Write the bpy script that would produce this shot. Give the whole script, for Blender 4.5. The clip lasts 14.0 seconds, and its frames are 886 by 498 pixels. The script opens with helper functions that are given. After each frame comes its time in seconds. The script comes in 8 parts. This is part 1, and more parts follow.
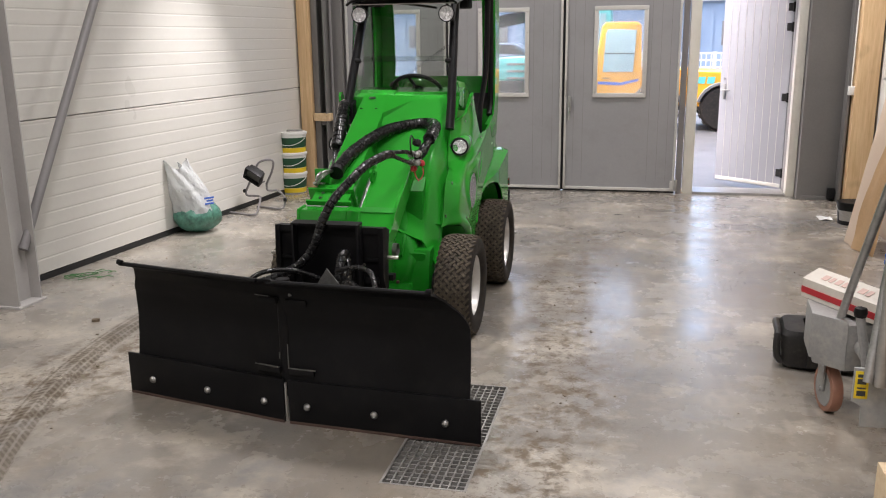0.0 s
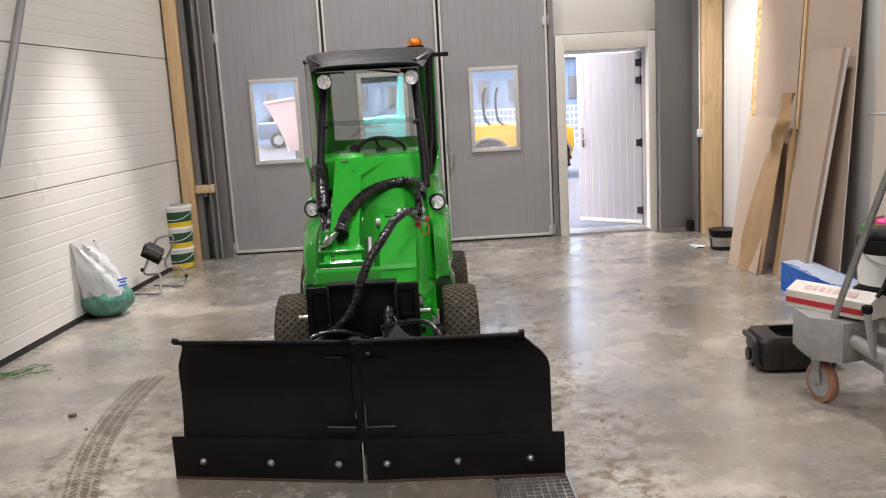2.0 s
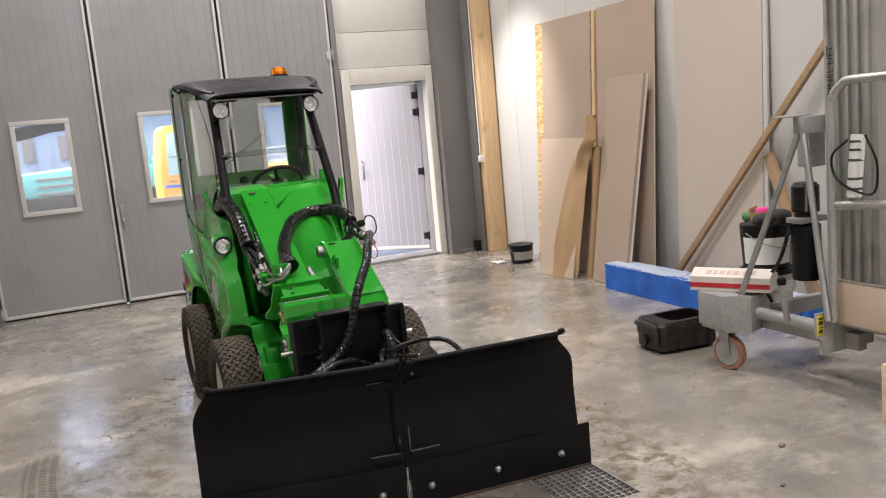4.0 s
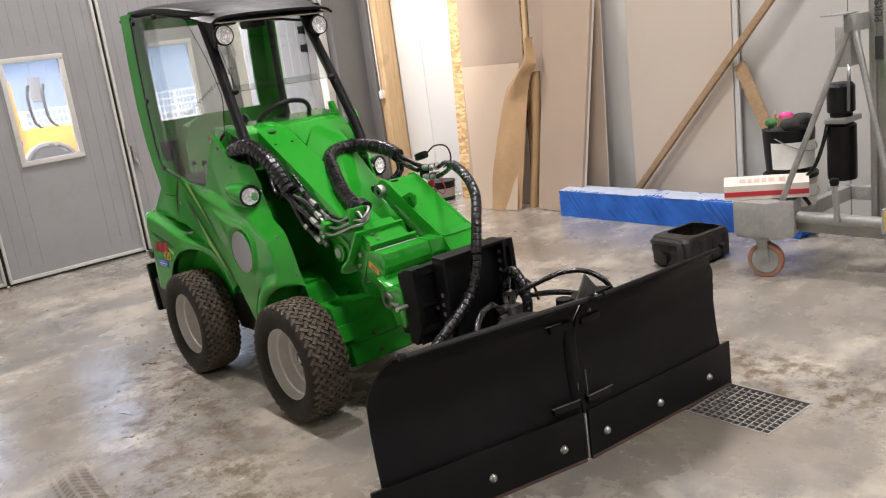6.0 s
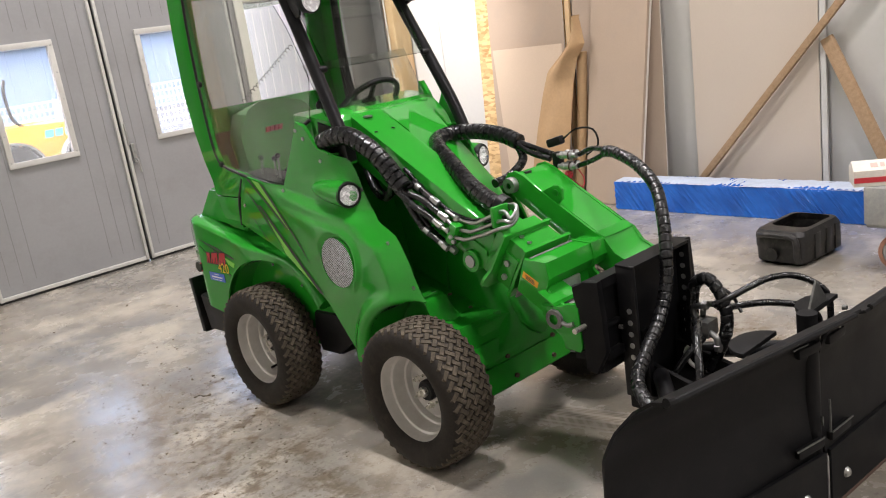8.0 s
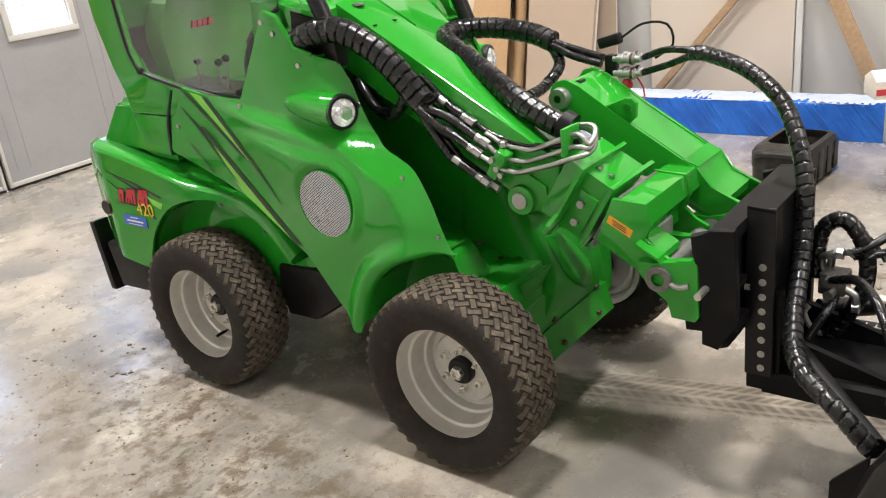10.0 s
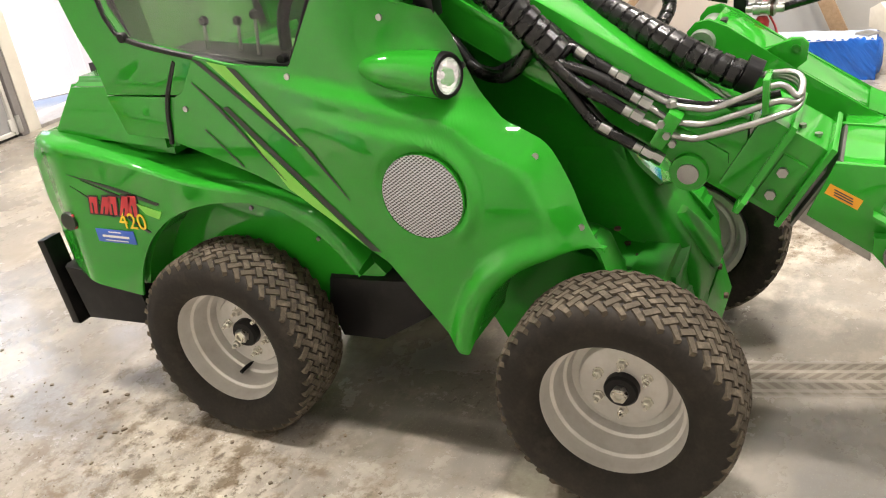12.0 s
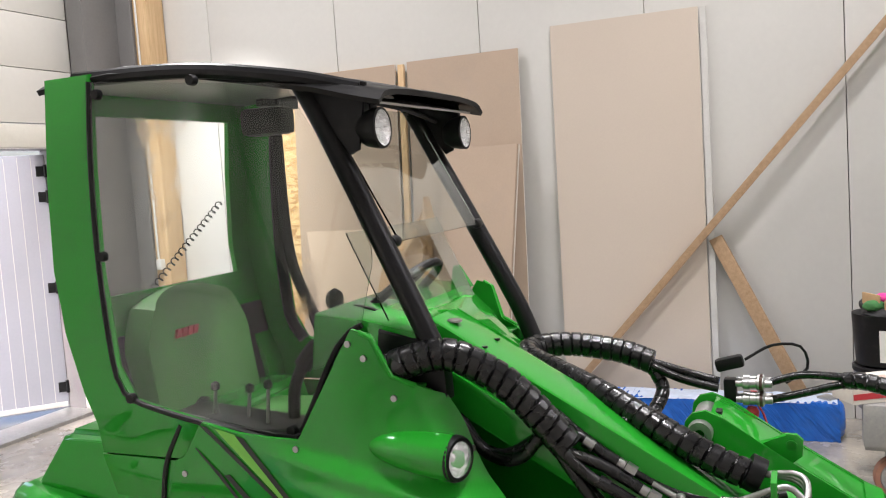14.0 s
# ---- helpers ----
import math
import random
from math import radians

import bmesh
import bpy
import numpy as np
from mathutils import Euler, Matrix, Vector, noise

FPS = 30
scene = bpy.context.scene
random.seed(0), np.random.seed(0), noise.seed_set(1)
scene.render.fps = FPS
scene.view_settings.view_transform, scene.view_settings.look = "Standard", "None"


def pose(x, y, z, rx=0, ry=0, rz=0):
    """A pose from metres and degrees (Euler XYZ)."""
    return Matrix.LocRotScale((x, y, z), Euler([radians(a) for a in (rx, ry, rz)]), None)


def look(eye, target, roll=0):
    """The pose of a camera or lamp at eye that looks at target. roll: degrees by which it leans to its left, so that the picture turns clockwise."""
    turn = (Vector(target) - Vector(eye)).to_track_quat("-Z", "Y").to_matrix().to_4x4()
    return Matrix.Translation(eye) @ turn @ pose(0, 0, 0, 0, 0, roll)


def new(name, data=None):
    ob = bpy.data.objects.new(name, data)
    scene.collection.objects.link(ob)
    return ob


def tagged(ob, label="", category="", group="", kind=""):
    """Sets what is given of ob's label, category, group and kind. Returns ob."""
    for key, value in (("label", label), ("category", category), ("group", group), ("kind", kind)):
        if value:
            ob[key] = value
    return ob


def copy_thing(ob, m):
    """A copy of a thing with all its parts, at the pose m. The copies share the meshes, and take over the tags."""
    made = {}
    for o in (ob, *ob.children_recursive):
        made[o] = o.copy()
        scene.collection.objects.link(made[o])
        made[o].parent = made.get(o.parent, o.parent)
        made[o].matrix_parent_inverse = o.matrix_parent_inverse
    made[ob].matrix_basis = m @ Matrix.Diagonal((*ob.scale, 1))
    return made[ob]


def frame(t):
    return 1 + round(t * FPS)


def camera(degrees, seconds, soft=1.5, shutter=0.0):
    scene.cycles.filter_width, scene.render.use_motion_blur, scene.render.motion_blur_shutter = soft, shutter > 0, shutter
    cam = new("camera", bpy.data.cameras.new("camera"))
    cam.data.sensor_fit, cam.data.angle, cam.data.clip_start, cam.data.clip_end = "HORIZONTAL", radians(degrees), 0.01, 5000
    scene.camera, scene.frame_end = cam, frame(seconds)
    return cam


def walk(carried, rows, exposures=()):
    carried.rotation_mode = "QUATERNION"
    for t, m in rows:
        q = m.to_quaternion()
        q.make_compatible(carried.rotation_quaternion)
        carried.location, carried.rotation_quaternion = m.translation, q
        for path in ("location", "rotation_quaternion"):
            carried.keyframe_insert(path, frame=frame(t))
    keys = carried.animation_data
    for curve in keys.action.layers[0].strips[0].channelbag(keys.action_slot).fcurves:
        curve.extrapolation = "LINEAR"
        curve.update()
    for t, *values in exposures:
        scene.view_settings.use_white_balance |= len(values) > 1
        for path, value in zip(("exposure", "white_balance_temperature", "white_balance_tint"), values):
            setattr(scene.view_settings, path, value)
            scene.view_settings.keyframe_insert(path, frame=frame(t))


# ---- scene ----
cam = camera(54.5, 14.0, 1.1)
PATH = [
    (0, (0.796, 0.743, 1.643), (0.348, 2.634, 1.168), -0.7),
    (0.5, (0.569, 0.602, 1.654), (0.325, 2.551, 1.279), 0.3),
    (1, (0.341, 0.528, 1.648), (0.196, 2.49, 1.286), -0.6),
    (1.5, (-0.003, 0.482, 1.658), (-0.096, 2.45, 1.316), -1.3),
    (2, (-0.366, 0.429, 1.664), (-0.326, 2.398, 1.314), -3.2),
    (2.5, (-0.73, 0.454, 1.642), (-0.528, 2.409, 1.272), -4.3),
    (3, (-1.135, 0.498, 1.65), (-0.782, 2.44, 1.324), -2.3),
    (3.5, (-1.539, 0.54, 1.658), (-0.978, 2.434, 1.35), -2.9),
    (3.7, (-1.675, 0.609, 1.646), (-1.01, 2.472, 1.35), -3.9),
    (5.8, (-2.815, 1.769, 1.653), (-1.659, 3.331, 1.179), -7.6),
    (6, (-2.889, 1.904, 1.644), (-1.699, 3.44, 1.168), -7.8),
    (6.5, (-2.988, 2.193, 1.637), (-1.767, 3.71, 1.18), -7.7),
    (7, (-3.005, 2.473, 1.653), (-1.766, 3.996, 1.27), -7.3),
    (7.5, (-3.042, 2.724, 1.638), (-1.786, 4.224, 1.222), -8.2),
    (8, (-3.04, 2.945, 1.624), (-1.765, 4.402, 1.122), -8.6),
    (8.2, (-3.015, 3.05, 1.622), (-1.722, 4.485, 1.1), -7.8),
    (10.3, (-2.829, 4.099, 1.531), (-1.378, 5.241, 0.764), -7.9),
    (10.5, (-2.824, 4.209, 1.525), (-1.356, 5.32, 0.743), -8.8),
    (11, (-2.842, 4.482, 1.511), (-1.32, 5.464, 0.663), -10.1),
    (11.5, (-2.79, 4.724, 1.494), (-1.235, 5.644, 0.636), -9.5),
    (12, (-2.768, 4.876, 1.5), (-1.178, 5.736, 0.645), -7.9),
    (12.5, (-2.814, 4.948, 1.52), (-1.148, 5.767, 0.777), -6.8),
    (13, (-2.816, 4.97, 1.563), (-1.049, 5.768, 1.071), -6.2),
    (13.5, (-2.799, 4.969, 1.622), (-0.982, 5.738, 1.297), -5.0),
    (14, (-2.813, 4.983, 1.661), (-0.98, 5.766, 1.495), -3.9),
]
walk(cam, [(t, look(eye, target, roll)) for t, eye, target, roll in PATH], exposures=((0, 2.69, 6250, 15), (2, 2.79, 6250, 15), (3.7, 2.83, 6300, 15), (6, 3.07, 6300, 15), (7.5, 3.15, 6300, 15), (8.2, 3.19, 6300, 14), (10.5, 3.67, 6400, 12), (11.2, 3.72, 6400, 12), (12, 3.89, 6750, 12), (12.6, 4.08, 6750, 11), (13, 3.58, 6450, 12), (13.5, 3.41, 6300, 13), (14, 3.13, 6150, 14)))

# ---- world and lights ----
world = bpy.data.worlds.new("world")
scene.world = world
world.use_nodes = True
_sky = world.node_tree.nodes.new("ShaderNodeTexSky")
_sky.sky_type, _sky.sun_disc = "NISHITA", False
_sky.sun_elevation, _sky.sun_rotation = radians(56), radians(268)
_sky.dust_density = 8.0
world.node_tree.nodes["Background"].inputs["Strength"].default_value = 0.15
world.node_tree.links.new(_sky.outputs["Color"], world.node_tree.nodes["Background"].inputs["Color"])


def lamp(name, kind, m, energy, color, **kw):
    data = bpy.data.lights.new(name, kind)
    data.energy, data.color = energy, color
    for k, v in kw.items():
        setattr(data, k, v)
    ob = new(name, data)
    ob.matrix_world = m
    return ob


lamp("sun", "SUN", look((-20, 11.5, 30), (0, 12, 0)), 0.6, (1.0, 0.97, 0.94), angle=radians(14))
WARM = (1.0, 0.95, 0.9)
CEIL = 5.3
for lx in (-1.25, 1.2):
    for ly in (-2.4, 0.9, 5.2, 8.8):
        lamp("ceiling_tube_light", "AREA", look((lx, ly, CEIL - 0.12), (lx, ly + 0.001, 0)), 10, WARM, shape="RECTANGLE", size=0.2, size_y=0.6, spread=radians(142))
# two ceiling-height spot lamps added for the bright side-wall patches, their source unknown
lamp("wall_patch_spot", "SPOT", look((-1.6, 7.8, 3.6), (-3.25, 7.7, 0.45)), 75, WARM, spot_size=radians(48), spot_blend=1.0, shadow_soft_size=0.04)
lamp("wall_patch_spot", "SPOT", look((1.0, 9.1, 3.9), (2.95, 9.10, 1.5)), 85, WARM, spot_size=radians(44), spot_blend=1.0, shadow_soft_size=0.04)


# ---- materials ----
class Nodes:
    """A short way to write node trees."""

    def __init__(self, name):
        self.mat = bpy.data.materials.new(name)
        self.mat.use_nodes = True
        self.t = self.mat.node_tree
        self.b = self.t.nodes["Principled BSDF"]
        self.pos = self.add("ShaderNodeNewGeometry").outputs["Position"]

    def add(self, kind, **kw):
        n = self.t.nodes.new(kind)
        for k, v in kw.items():
            setattr(n, k, v)
        return n

    def put(self, sock, v):
        if isinstance(v, bpy.types.NodeSocket):
            self.t.links.new(v, sock)
        elif v is not None:
            sock.default_value = v

    def math(self, op, a, b=None, c=None, clamp=False):
        n = self.add("ShaderNodeMath", operation=op, use_clamp=clamp)
        for s, v in zip(n.inputs, (a, b, c)):
            self.put(s, v)
        return n.outputs[0]

    def noise(self, scale, detail=3.0, rough=0.55, vec=None, stretch=None):
        n = self.add("ShaderNodeTexNoise")
        v = vec or self.pos
        if stretch:
            m = self.add("ShaderNodeMapping")
            self.put(m.inputs["Vector"], v)
            m.inputs["Scale"].default_value = stretch
            v = m.outputs["Vector"]
        self.put(n.inputs["Vector"], v)
        n.inputs["Scale"].default_value, n.inputs["Detail"].default_value, n.inputs["Roughness"].default_value = scale, detail, rough
        return n.outputs["Fac"]

    def step(self, v, lo, hi, a=0.0, b=1.0):
        n = self.add("ShaderNodeMapRange")
        for s, q in zip(n.inputs, (v, lo, hi, a, b)):
            self.put(s, q)
        return n.outputs[0]

    def mix(self, f, a, b):
        n = self.add("ShaderNodeMix", data_type="RGBA")
        self.put(n.inputs[0], f)
        for s, v in ((n.inputs[6], a), (n.inputs[7], b)):
            self.put(s, (*v, 1.0) if isinstance(v, tuple) and len(v) == 3 else v)
        return n.outputs[2]

    def bump(self, h, strength=0.2, dist=0.002):
        n = self.add("ShaderNodeBump")
        n.inputs["Strength"].default_value, n.inputs["Distance"].default_value = strength, dist
        self.put(n.inputs["Height"], h)
        self.put(self.b.inputs["Normal"], n.outputs["Normal"])

    def set(self, **kw):
        for k, v in kw.items():
            k = k.replace("_", " ")
            self.put(self.b.inputs[k], (*v, 1.0) if isinstance(v, tuple) and len(v) == 3 else v)
        return self.mat


def surface(name, col, rough=0.5, metal=0.0, var=0.12, big=3.0, fine=60.0, bump=0.08, dirt=None, dirt_amount=0.3, coat=0.0, spec=0.5, dist=0.001):
    """A surface with variation at two scales, fine relief and, where given, dirt."""
    n = Nodes(name)
    a, b = n.noise(big, 4), n.noise(fine, 3)
    dark = tuple(c * (1 - var) for c in col)
    light = tuple(min(1, c * (1 + var)) for c in col)
    c = n.mix(n.step(n.math("ADD", n.math("MULTIPLY", a, 0.65), n.math("MULTIPLY", b, 0.35)), 0.35, 0.65), dark, light)
    if dirt:
        c = n.mix(n.math("MULTIPLY", n.step(n.noise(big * 2.3, 6, 0.65), 0.5, 0.72), dirt_amount), c, dirt)
    n.bump(b, bump, dist)
    return n.set(Base_Color=c, Roughness=n.step(a, 0.3, 0.7, max(0.02, rough - 0.08), min(1, rough + 0.1)), Metallic=metal, Coat_Weight=coat, Coat_Roughness=0.03, Specular_IOR_Level=spec)


M_WHITE = surface("white_panel", (0.61, 0.595, 0.55), 0.34, var=0.03, big=0.8, fine=25, bump=0.05, dirt=(0.6, 0.57, 0.5), dirt_amount=0.25)
M_WALL_R = surface("white_wall_panel", (0.60, 0.59, 0.555), 0.45, var=0.03, big=0.7, fine=30, bump=0.04, dirt=(0.62, 0.6, 0.55), dirt_amount=0.2)
M_GREYDOOR = surface("grey_door_paint", (0.305, 0.305, 0.31), 0.42, var=0.05, big=1.5, fine=40, bump=0.06, dirt=(0.2, 0.19, 0.18), dirt_amount=0.25)
M_TRIM = surface("light_trim_paint", (0.58, 0.57, 0.54), 0.4, var=0.05, dirt=(0.4, 0.38, 0.34))
M_CREAM = surface("cream_frame_paint", (0.66, 0.64, 0.57), 0.42, var=0.04, dirt=(0.45, 0.42, 0.36))
M_COLUMN = surface("light_grey_column_paint", (0.44, 0.425, 0.41), 0.45, var=0.05, big=1.5, fine=60, bump=0.05, dirt=(0.28, 0.26, 0.24), dirt_amount=0.25)
M_STEEL_COL = surface("grey_column_paint", (0.21, 0.2, 0.2), 0.45, var=0.08, big=2, dirt=(0.15, 0.14, 0.13))
M_DARKGREY = surface("dark_grey_cladding", (0.17, 0.165, 0.16), 0.45, var=0.08, big=2)
M_BLACKGAP = surface("black_seal_and_gap", (0.012, 0.012, 0.012), 0.7, var=0.2)
M_CEIL = surface("ceiling_sheet", (0.3, 0.3, 0.29), 0.6, var=0.04)
M_GREEN = surface("green_enamel", (0.016, 0.28, 0.017), 0.5, var=0.04, big=4, fine=200, bump=0.006, coat=1.0, spec=0.04, dirt=(0.02, 0.21, 0.016), dirt_amount=0.2)
# frame paint, darker than the body enamel; also stands for shade in the recesses
M_GREEN_D = surface("green_frame_and_recess_shade", (0.010, 0.235, 0.012), 0.4, var=0.1, big=7, fine=120, bump=0.04, coat=0.12, spec=0.15, dirt=(0.035, 0.19, 0.03), dirt_amount=0.35)
M_LIME = surface("lime_decal", (0.2, 0.6, 0.07), 0.35, var=0.04)
M_INK = surface("black_decal", (0.012, 0.02, 0.012), 0.35, var=0.1)
M_BLACKSTEEL = surface("black_painted_steel", (0.007, 0.007, 0.008), 0.36, var=0.25, big=5, fine=90, bump=0.12, dirt=(0.035, 0.032, 0.03), dirt_amount=0.3, spec=0.25)
M_BLADE = surface("black_plough_paint", (0.006, 0.006, 0.0065), 0.5, var=0.3, big=4, fine=140, bump=0.2, dirt=(0.02, 0.018, 0.017), dirt_amount=0.3, spec=0.14)
M_BLACKPL = surface("black_plastic", (0.007, 0.007, 0.0075), 0.4, var=0.2, big=8, fine=150, bump=0.1, dirt=(0.06, 0.055, 0.05), dirt_amount=0.2, spec=0.22)
M_HOSE = surface("black_hose_plastic", (0.006, 0.006, 0.0065), 0.26, var=0.2, big=20, fine=200, bump=0.05)
M_RUBBER = surface("tyre_rubber", (0.021, 0.018, 0.015), 0.72, var=0.35, big=9, fine=120, bump=0.25, dirt=(0.075, 0.06, 0.043), dirt_amount=0.35, spec=0.25)
M_TREAD = surface("dusty_tread_rubber", (0.070, 0.057, 0.041), 0.8, var=0.3, big=14, fine=150, bump=0.3, dirt=(0.20, 0.165, 0.12), dirt_amount=0.6, spec=0.25)
M_RIM = surface("silver_rim_paint", (0.60, 0.585, 0.56), 0.36, metal=0.4, var=0.06, big=9, dirt=(0.42, 0.38, 0.33), dirt_amount=0.3)
M_NUT = surface("bright_zinc_nut", (0.66, 0.64, 0.58), 0.3, metal=0.9, var=0.12, big=40, fine=300, bump=0.03)
M_CHROME = surface("zinc_plated_steel", (0.38, 0.38, 0.37), 0.36, metal=1.0, var=0.1, big=30, fine=300, bump=0.03)
M_REFL = surface("lamp_reflector", (0.85, 0.85, 0.83), 0.25, metal=0.4, var=0.25, big=60, fine=110, bump=0.9, dist=0.004)
M_DARKSTEEL = surface("oily_steel", (0.16, 0.16, 0.15), 0.45, metal=0.7, var=0.25, big=30, fine=120, bump=0.1)
M_GALV = surface("galvanised_steel", (0.42, 0.42, 0.41), 0.42, metal=0.8, var=0.18, big=18, fine=90, bump=0.08, dirt=(0.25, 0.23, 0.2))
M_ALU = surface("dull_aluminium", (0.45, 0.44, 0.42), 0.4, metal=0.75, var=0.12, big=6, dirt=(0.3, 0.28, 0.25))
M_GRATE = surface("worn_grating_steel", (0.34, 0.33, 0.31), 0.5, metal=0.5, var=0.2, big=14, fine=90, dirt=(0.3, 0.26, 0.2), dirt_amount=0.5)
M_STEELDIRT = surface("grey_machine_paint", (0.33, 0.33, 0.32), 0.5, metal=0.2, var=0.14, big=6, fine=70, dirt=(0.55, 0.52, 0.46), dirt_amount=0.5)


def blue_film():
    """Stretched blue film, creased in slanting folds."""
    n = Nodes("blue_plastic_wrap")
    sp, cb = n.add("ShaderNodeSeparateXYZ"), n.add("ShaderNodeCombineXYZ")
    n.put(sp.inputs[0], n.pos)
    y, z = sp.outputs[1], sp.outputs[2]
    n.put(cb.inputs[0], n.math("ADD", n.math("MULTIPLY", y, 1.0), n.math("MULTIPLY", z, -0.75)))
    n.put(cb.inputs[1], n.math("ADD", n.math("MULTIPLY", z, 0.16), n.math("MULTIPLY", y, 0.1)))
    n.put(cb.inputs[2], n.math("MULTIPLY", sp.outputs[0], 0.5))
    folds, soft = n.noise(15, 3, 0.6, vec=cb.outputs[0]), n.noise(5, 3)
    ridge = n.math("ABSOLUTE", n.math("SUBTRACT", folds, 0.5))
    c = n.mix(n.step(soft, 0.35, 0.65), (0.012, 0.10, 0.46), (0.02, 0.15, 0.62))
    n.bump(n.math("ADD", n.math("MULTIPLY", ridge, 2.0), n.math("MULTIPLY", folds, 1.2)), 0.8, 0.02)
    return n.set(Base_Color=c, Roughness=0.24, Specular_IOR_Level=0.5)


M_BLUE = blue_film()
M_DUSTYBLACK = surface("dusty_black_plastic", (0.016, 0.015, 0.0145), 0.42, var=0.3, big=10, fine=120, bump=0.15, dirt=(0.09, 0.08, 0.068), dirt_amount=0.5, spec=0.4)
M_WRAPW = surface("pale_film", (0.5, 0.57, 0.7), 0.35, var=0.15, big=9, fine=40, bump=0.4, dist=0.004)
M_BOXCARD = surface("white_carton", (0.68, 0.64, 0.57), 0.7, var=0.06, dirt=(0.5, 0.44, 0.36), dirt_amount=0.4)
M_RED = surface("red_print", (0.5, 0.03, 0.04), 0.5, var=0.1)
M_REDFADE = surface("faded_red_print", (0.6, 0.42, 0.36), 0.6, var=0.1)
M_YELLOW = surface("yellow_label", (0.75, 0.55, 0.02), 0.4, var=0.06)
M_PRINT = surface("dark_print", (0.05, 0.05, 0.05), 0.5, var=0.1)
M_ORANGE_LBL = surface("orange_label", (0.8, 0.36, 0.02), 0.4, var=0.06)
M_BLUELBL = surface("blue_label", (0.03, 0.11, 0.5), 0.35, var=0.05)
M_WHITEPL = surface("white_plastic", (0.75, 0.75, 0.72), 0.4, var=0.05, dirt=(0.5, 0.48, 0.42))
M_DKGREEN = surface("dark_green_print", (0.012, 0.07, 0.03), 0.4, var=0.1)
M_CARD = surface("brown_paper", (0.45, 0.29, 0.15), 0.75, var=0.1, big=5, fine=45, bump=0.2)
M_PLASTER = surface("plasterboard_paper", (0.42, 0.325, 0.245), 0.8, var=0.05, big=2, fine=90, bump=0.05, dirt=(0.36, 0.3, 0.25), dirt_amount=0.3)
M_PLASTER_L = surface("pale_plasterboard", (0.55, 0.475, 0.395), 0.8, var=0.03, big=1.2, fine=90, bump=0.04)
M_HARDBOARD = surface("beige_hardboard", (0.55, 0.43, 0.32), 0.75, var=0.05, big=1.5, fine=90, bump=0.04)
M_GYPSUM = surface("gypsum_edge", (0.7, 0.67, 0.6), 0.85, var=0.08)
M_PINK = surface("pink_plastic", (0.8, 0.05, 0.3), 0.4, var=0.05)
M_RAG = surface("dark_rags", (0.03, 0.03, 0.03), 0.8, var=0.3, big=25, bump=0.4)
M_LEAF = surface("green_rag", (0.05, 0.18, 0.05), 0.7, var=0.2, big=20)
M_BOARDGREEN = surface("seat_green_vinyl", (0.09, 0.3, 0.06), 0.5, var=0.1, big=8)
M_ASPHALT = surface("wet_asphalt", (0.065, 0.066, 0.07), 0.5, var=0.3, big=1.5, fine=30, bump=0.4, dirt=(0.12, 0.12, 0.125))
M_EXYELLOW = surface("yellow_machine_paint", (0.8, 0.37, 0.02), 0.35, var=0.06)
M_TEAL = surface("teal_machine_paint", (0.12, 0.5, 0.48), 0.4, var=0.1)
M_FACADE = surface("blue_grey_cladding", (0.25, 0.33, 0.43), 0.6, var=0.08, big=0.6)
M_EXGREY = surface("pale_outdoor_cladding", (0.55, 0.57, 0.6), 0.6, var=0.06)
M_LEAFPAINT = surface("grey_white_door_paint", (0.33, 0.34, 0.385), 0.4, var=0.04, big=1.5, dirt=(0.36, 0.36, 0.38))
M_PINKBOX = surface("faded_red_steel", (0.55, 0.40, 0.37), 0.7, var=0.1, big=1.5)
M_MUD = surface("dried_mud", (0.15, 0.117, 0.08), 0.85, var=0.35, big=9, fine=80, bump=0.3)
M_RUST = surface("rust_brown", (0.07, 0.04, 0.03), 0.8, var=0.2)


def wood(name, a, b, along=2, rough=0.6, scale=14.0):
    n = Nodes(name)
    st = [1.0, 1.0, 1.0]
    st[along] = 0.06
    g = n.noise(scale * 2.5, 5, 0.6, stretch=st)
    f = n.noise(scale * 9, 3, 0.6, stretch=st)
    k = n.step(n.noise(3.0, 2), 0.68, 0.78)
    c = n.mix(n.step(n.math("ADD", n.math("MULTIPLY", g, 0.7), n.math("MULTIPLY", f, 0.3)), 0.35, 0.66), a, b)
    c = n.mix(n.math("MULTIPLY", k, 0.5), c, tuple(x * 0.5 for x in a))
    n.bump(f, 0.2, 0.001)
    return n.set(Base_Color=c, Roughness=rough)


M_WOOD = wood("spruce_post", (0.55, 0.36, 0.18), (0.72, 0.52, 0.3), 2)
M_WOOD_Y = wood("spruce_batten", (0.55, 0.38, 0.2), (0.7, 0.54, 0.34), 1)
M_WOOD_B = wood("brown_batten", (0.30, 0.19, 0.10), (0.43, 0.29, 0.17), 0, 0.7)
M_PLYBOX = wood("pale_plywood", (0.62, 0.46, 0.27), (0.74, 0.6, 0.4), 0)


def osb():
    n = Nodes("osb_strands")
    v = n.add("ShaderNodeTexVoronoi", feature="F1")
    m = n.add("ShaderNodeMapping")
    m.inputs["Scale"].default_value, m.inputs["Rotation"].default_value = (1, 16, 42), (0.5, 0, 0)
    n.put(m.inputs["Vector"], n.pos)
    n.put(v.inputs["Vector"], m.outputs["Vector"])
    v.inputs["Scale"].default_value = 1.0
    s = n.add("ShaderNodeSeparateColor")
    n.put(s.inputs[0], v.outputs["Color"])
    c = n.mix(s.outputs[0], (0.42, 0.24, 0.09), (0.78, 0.55, 0.27))
    n.bump(s.outputs[0], 0.3, 0.002)
    return n.set(Base_Color=c, Roughness=0.6)


M_OSB = osb()


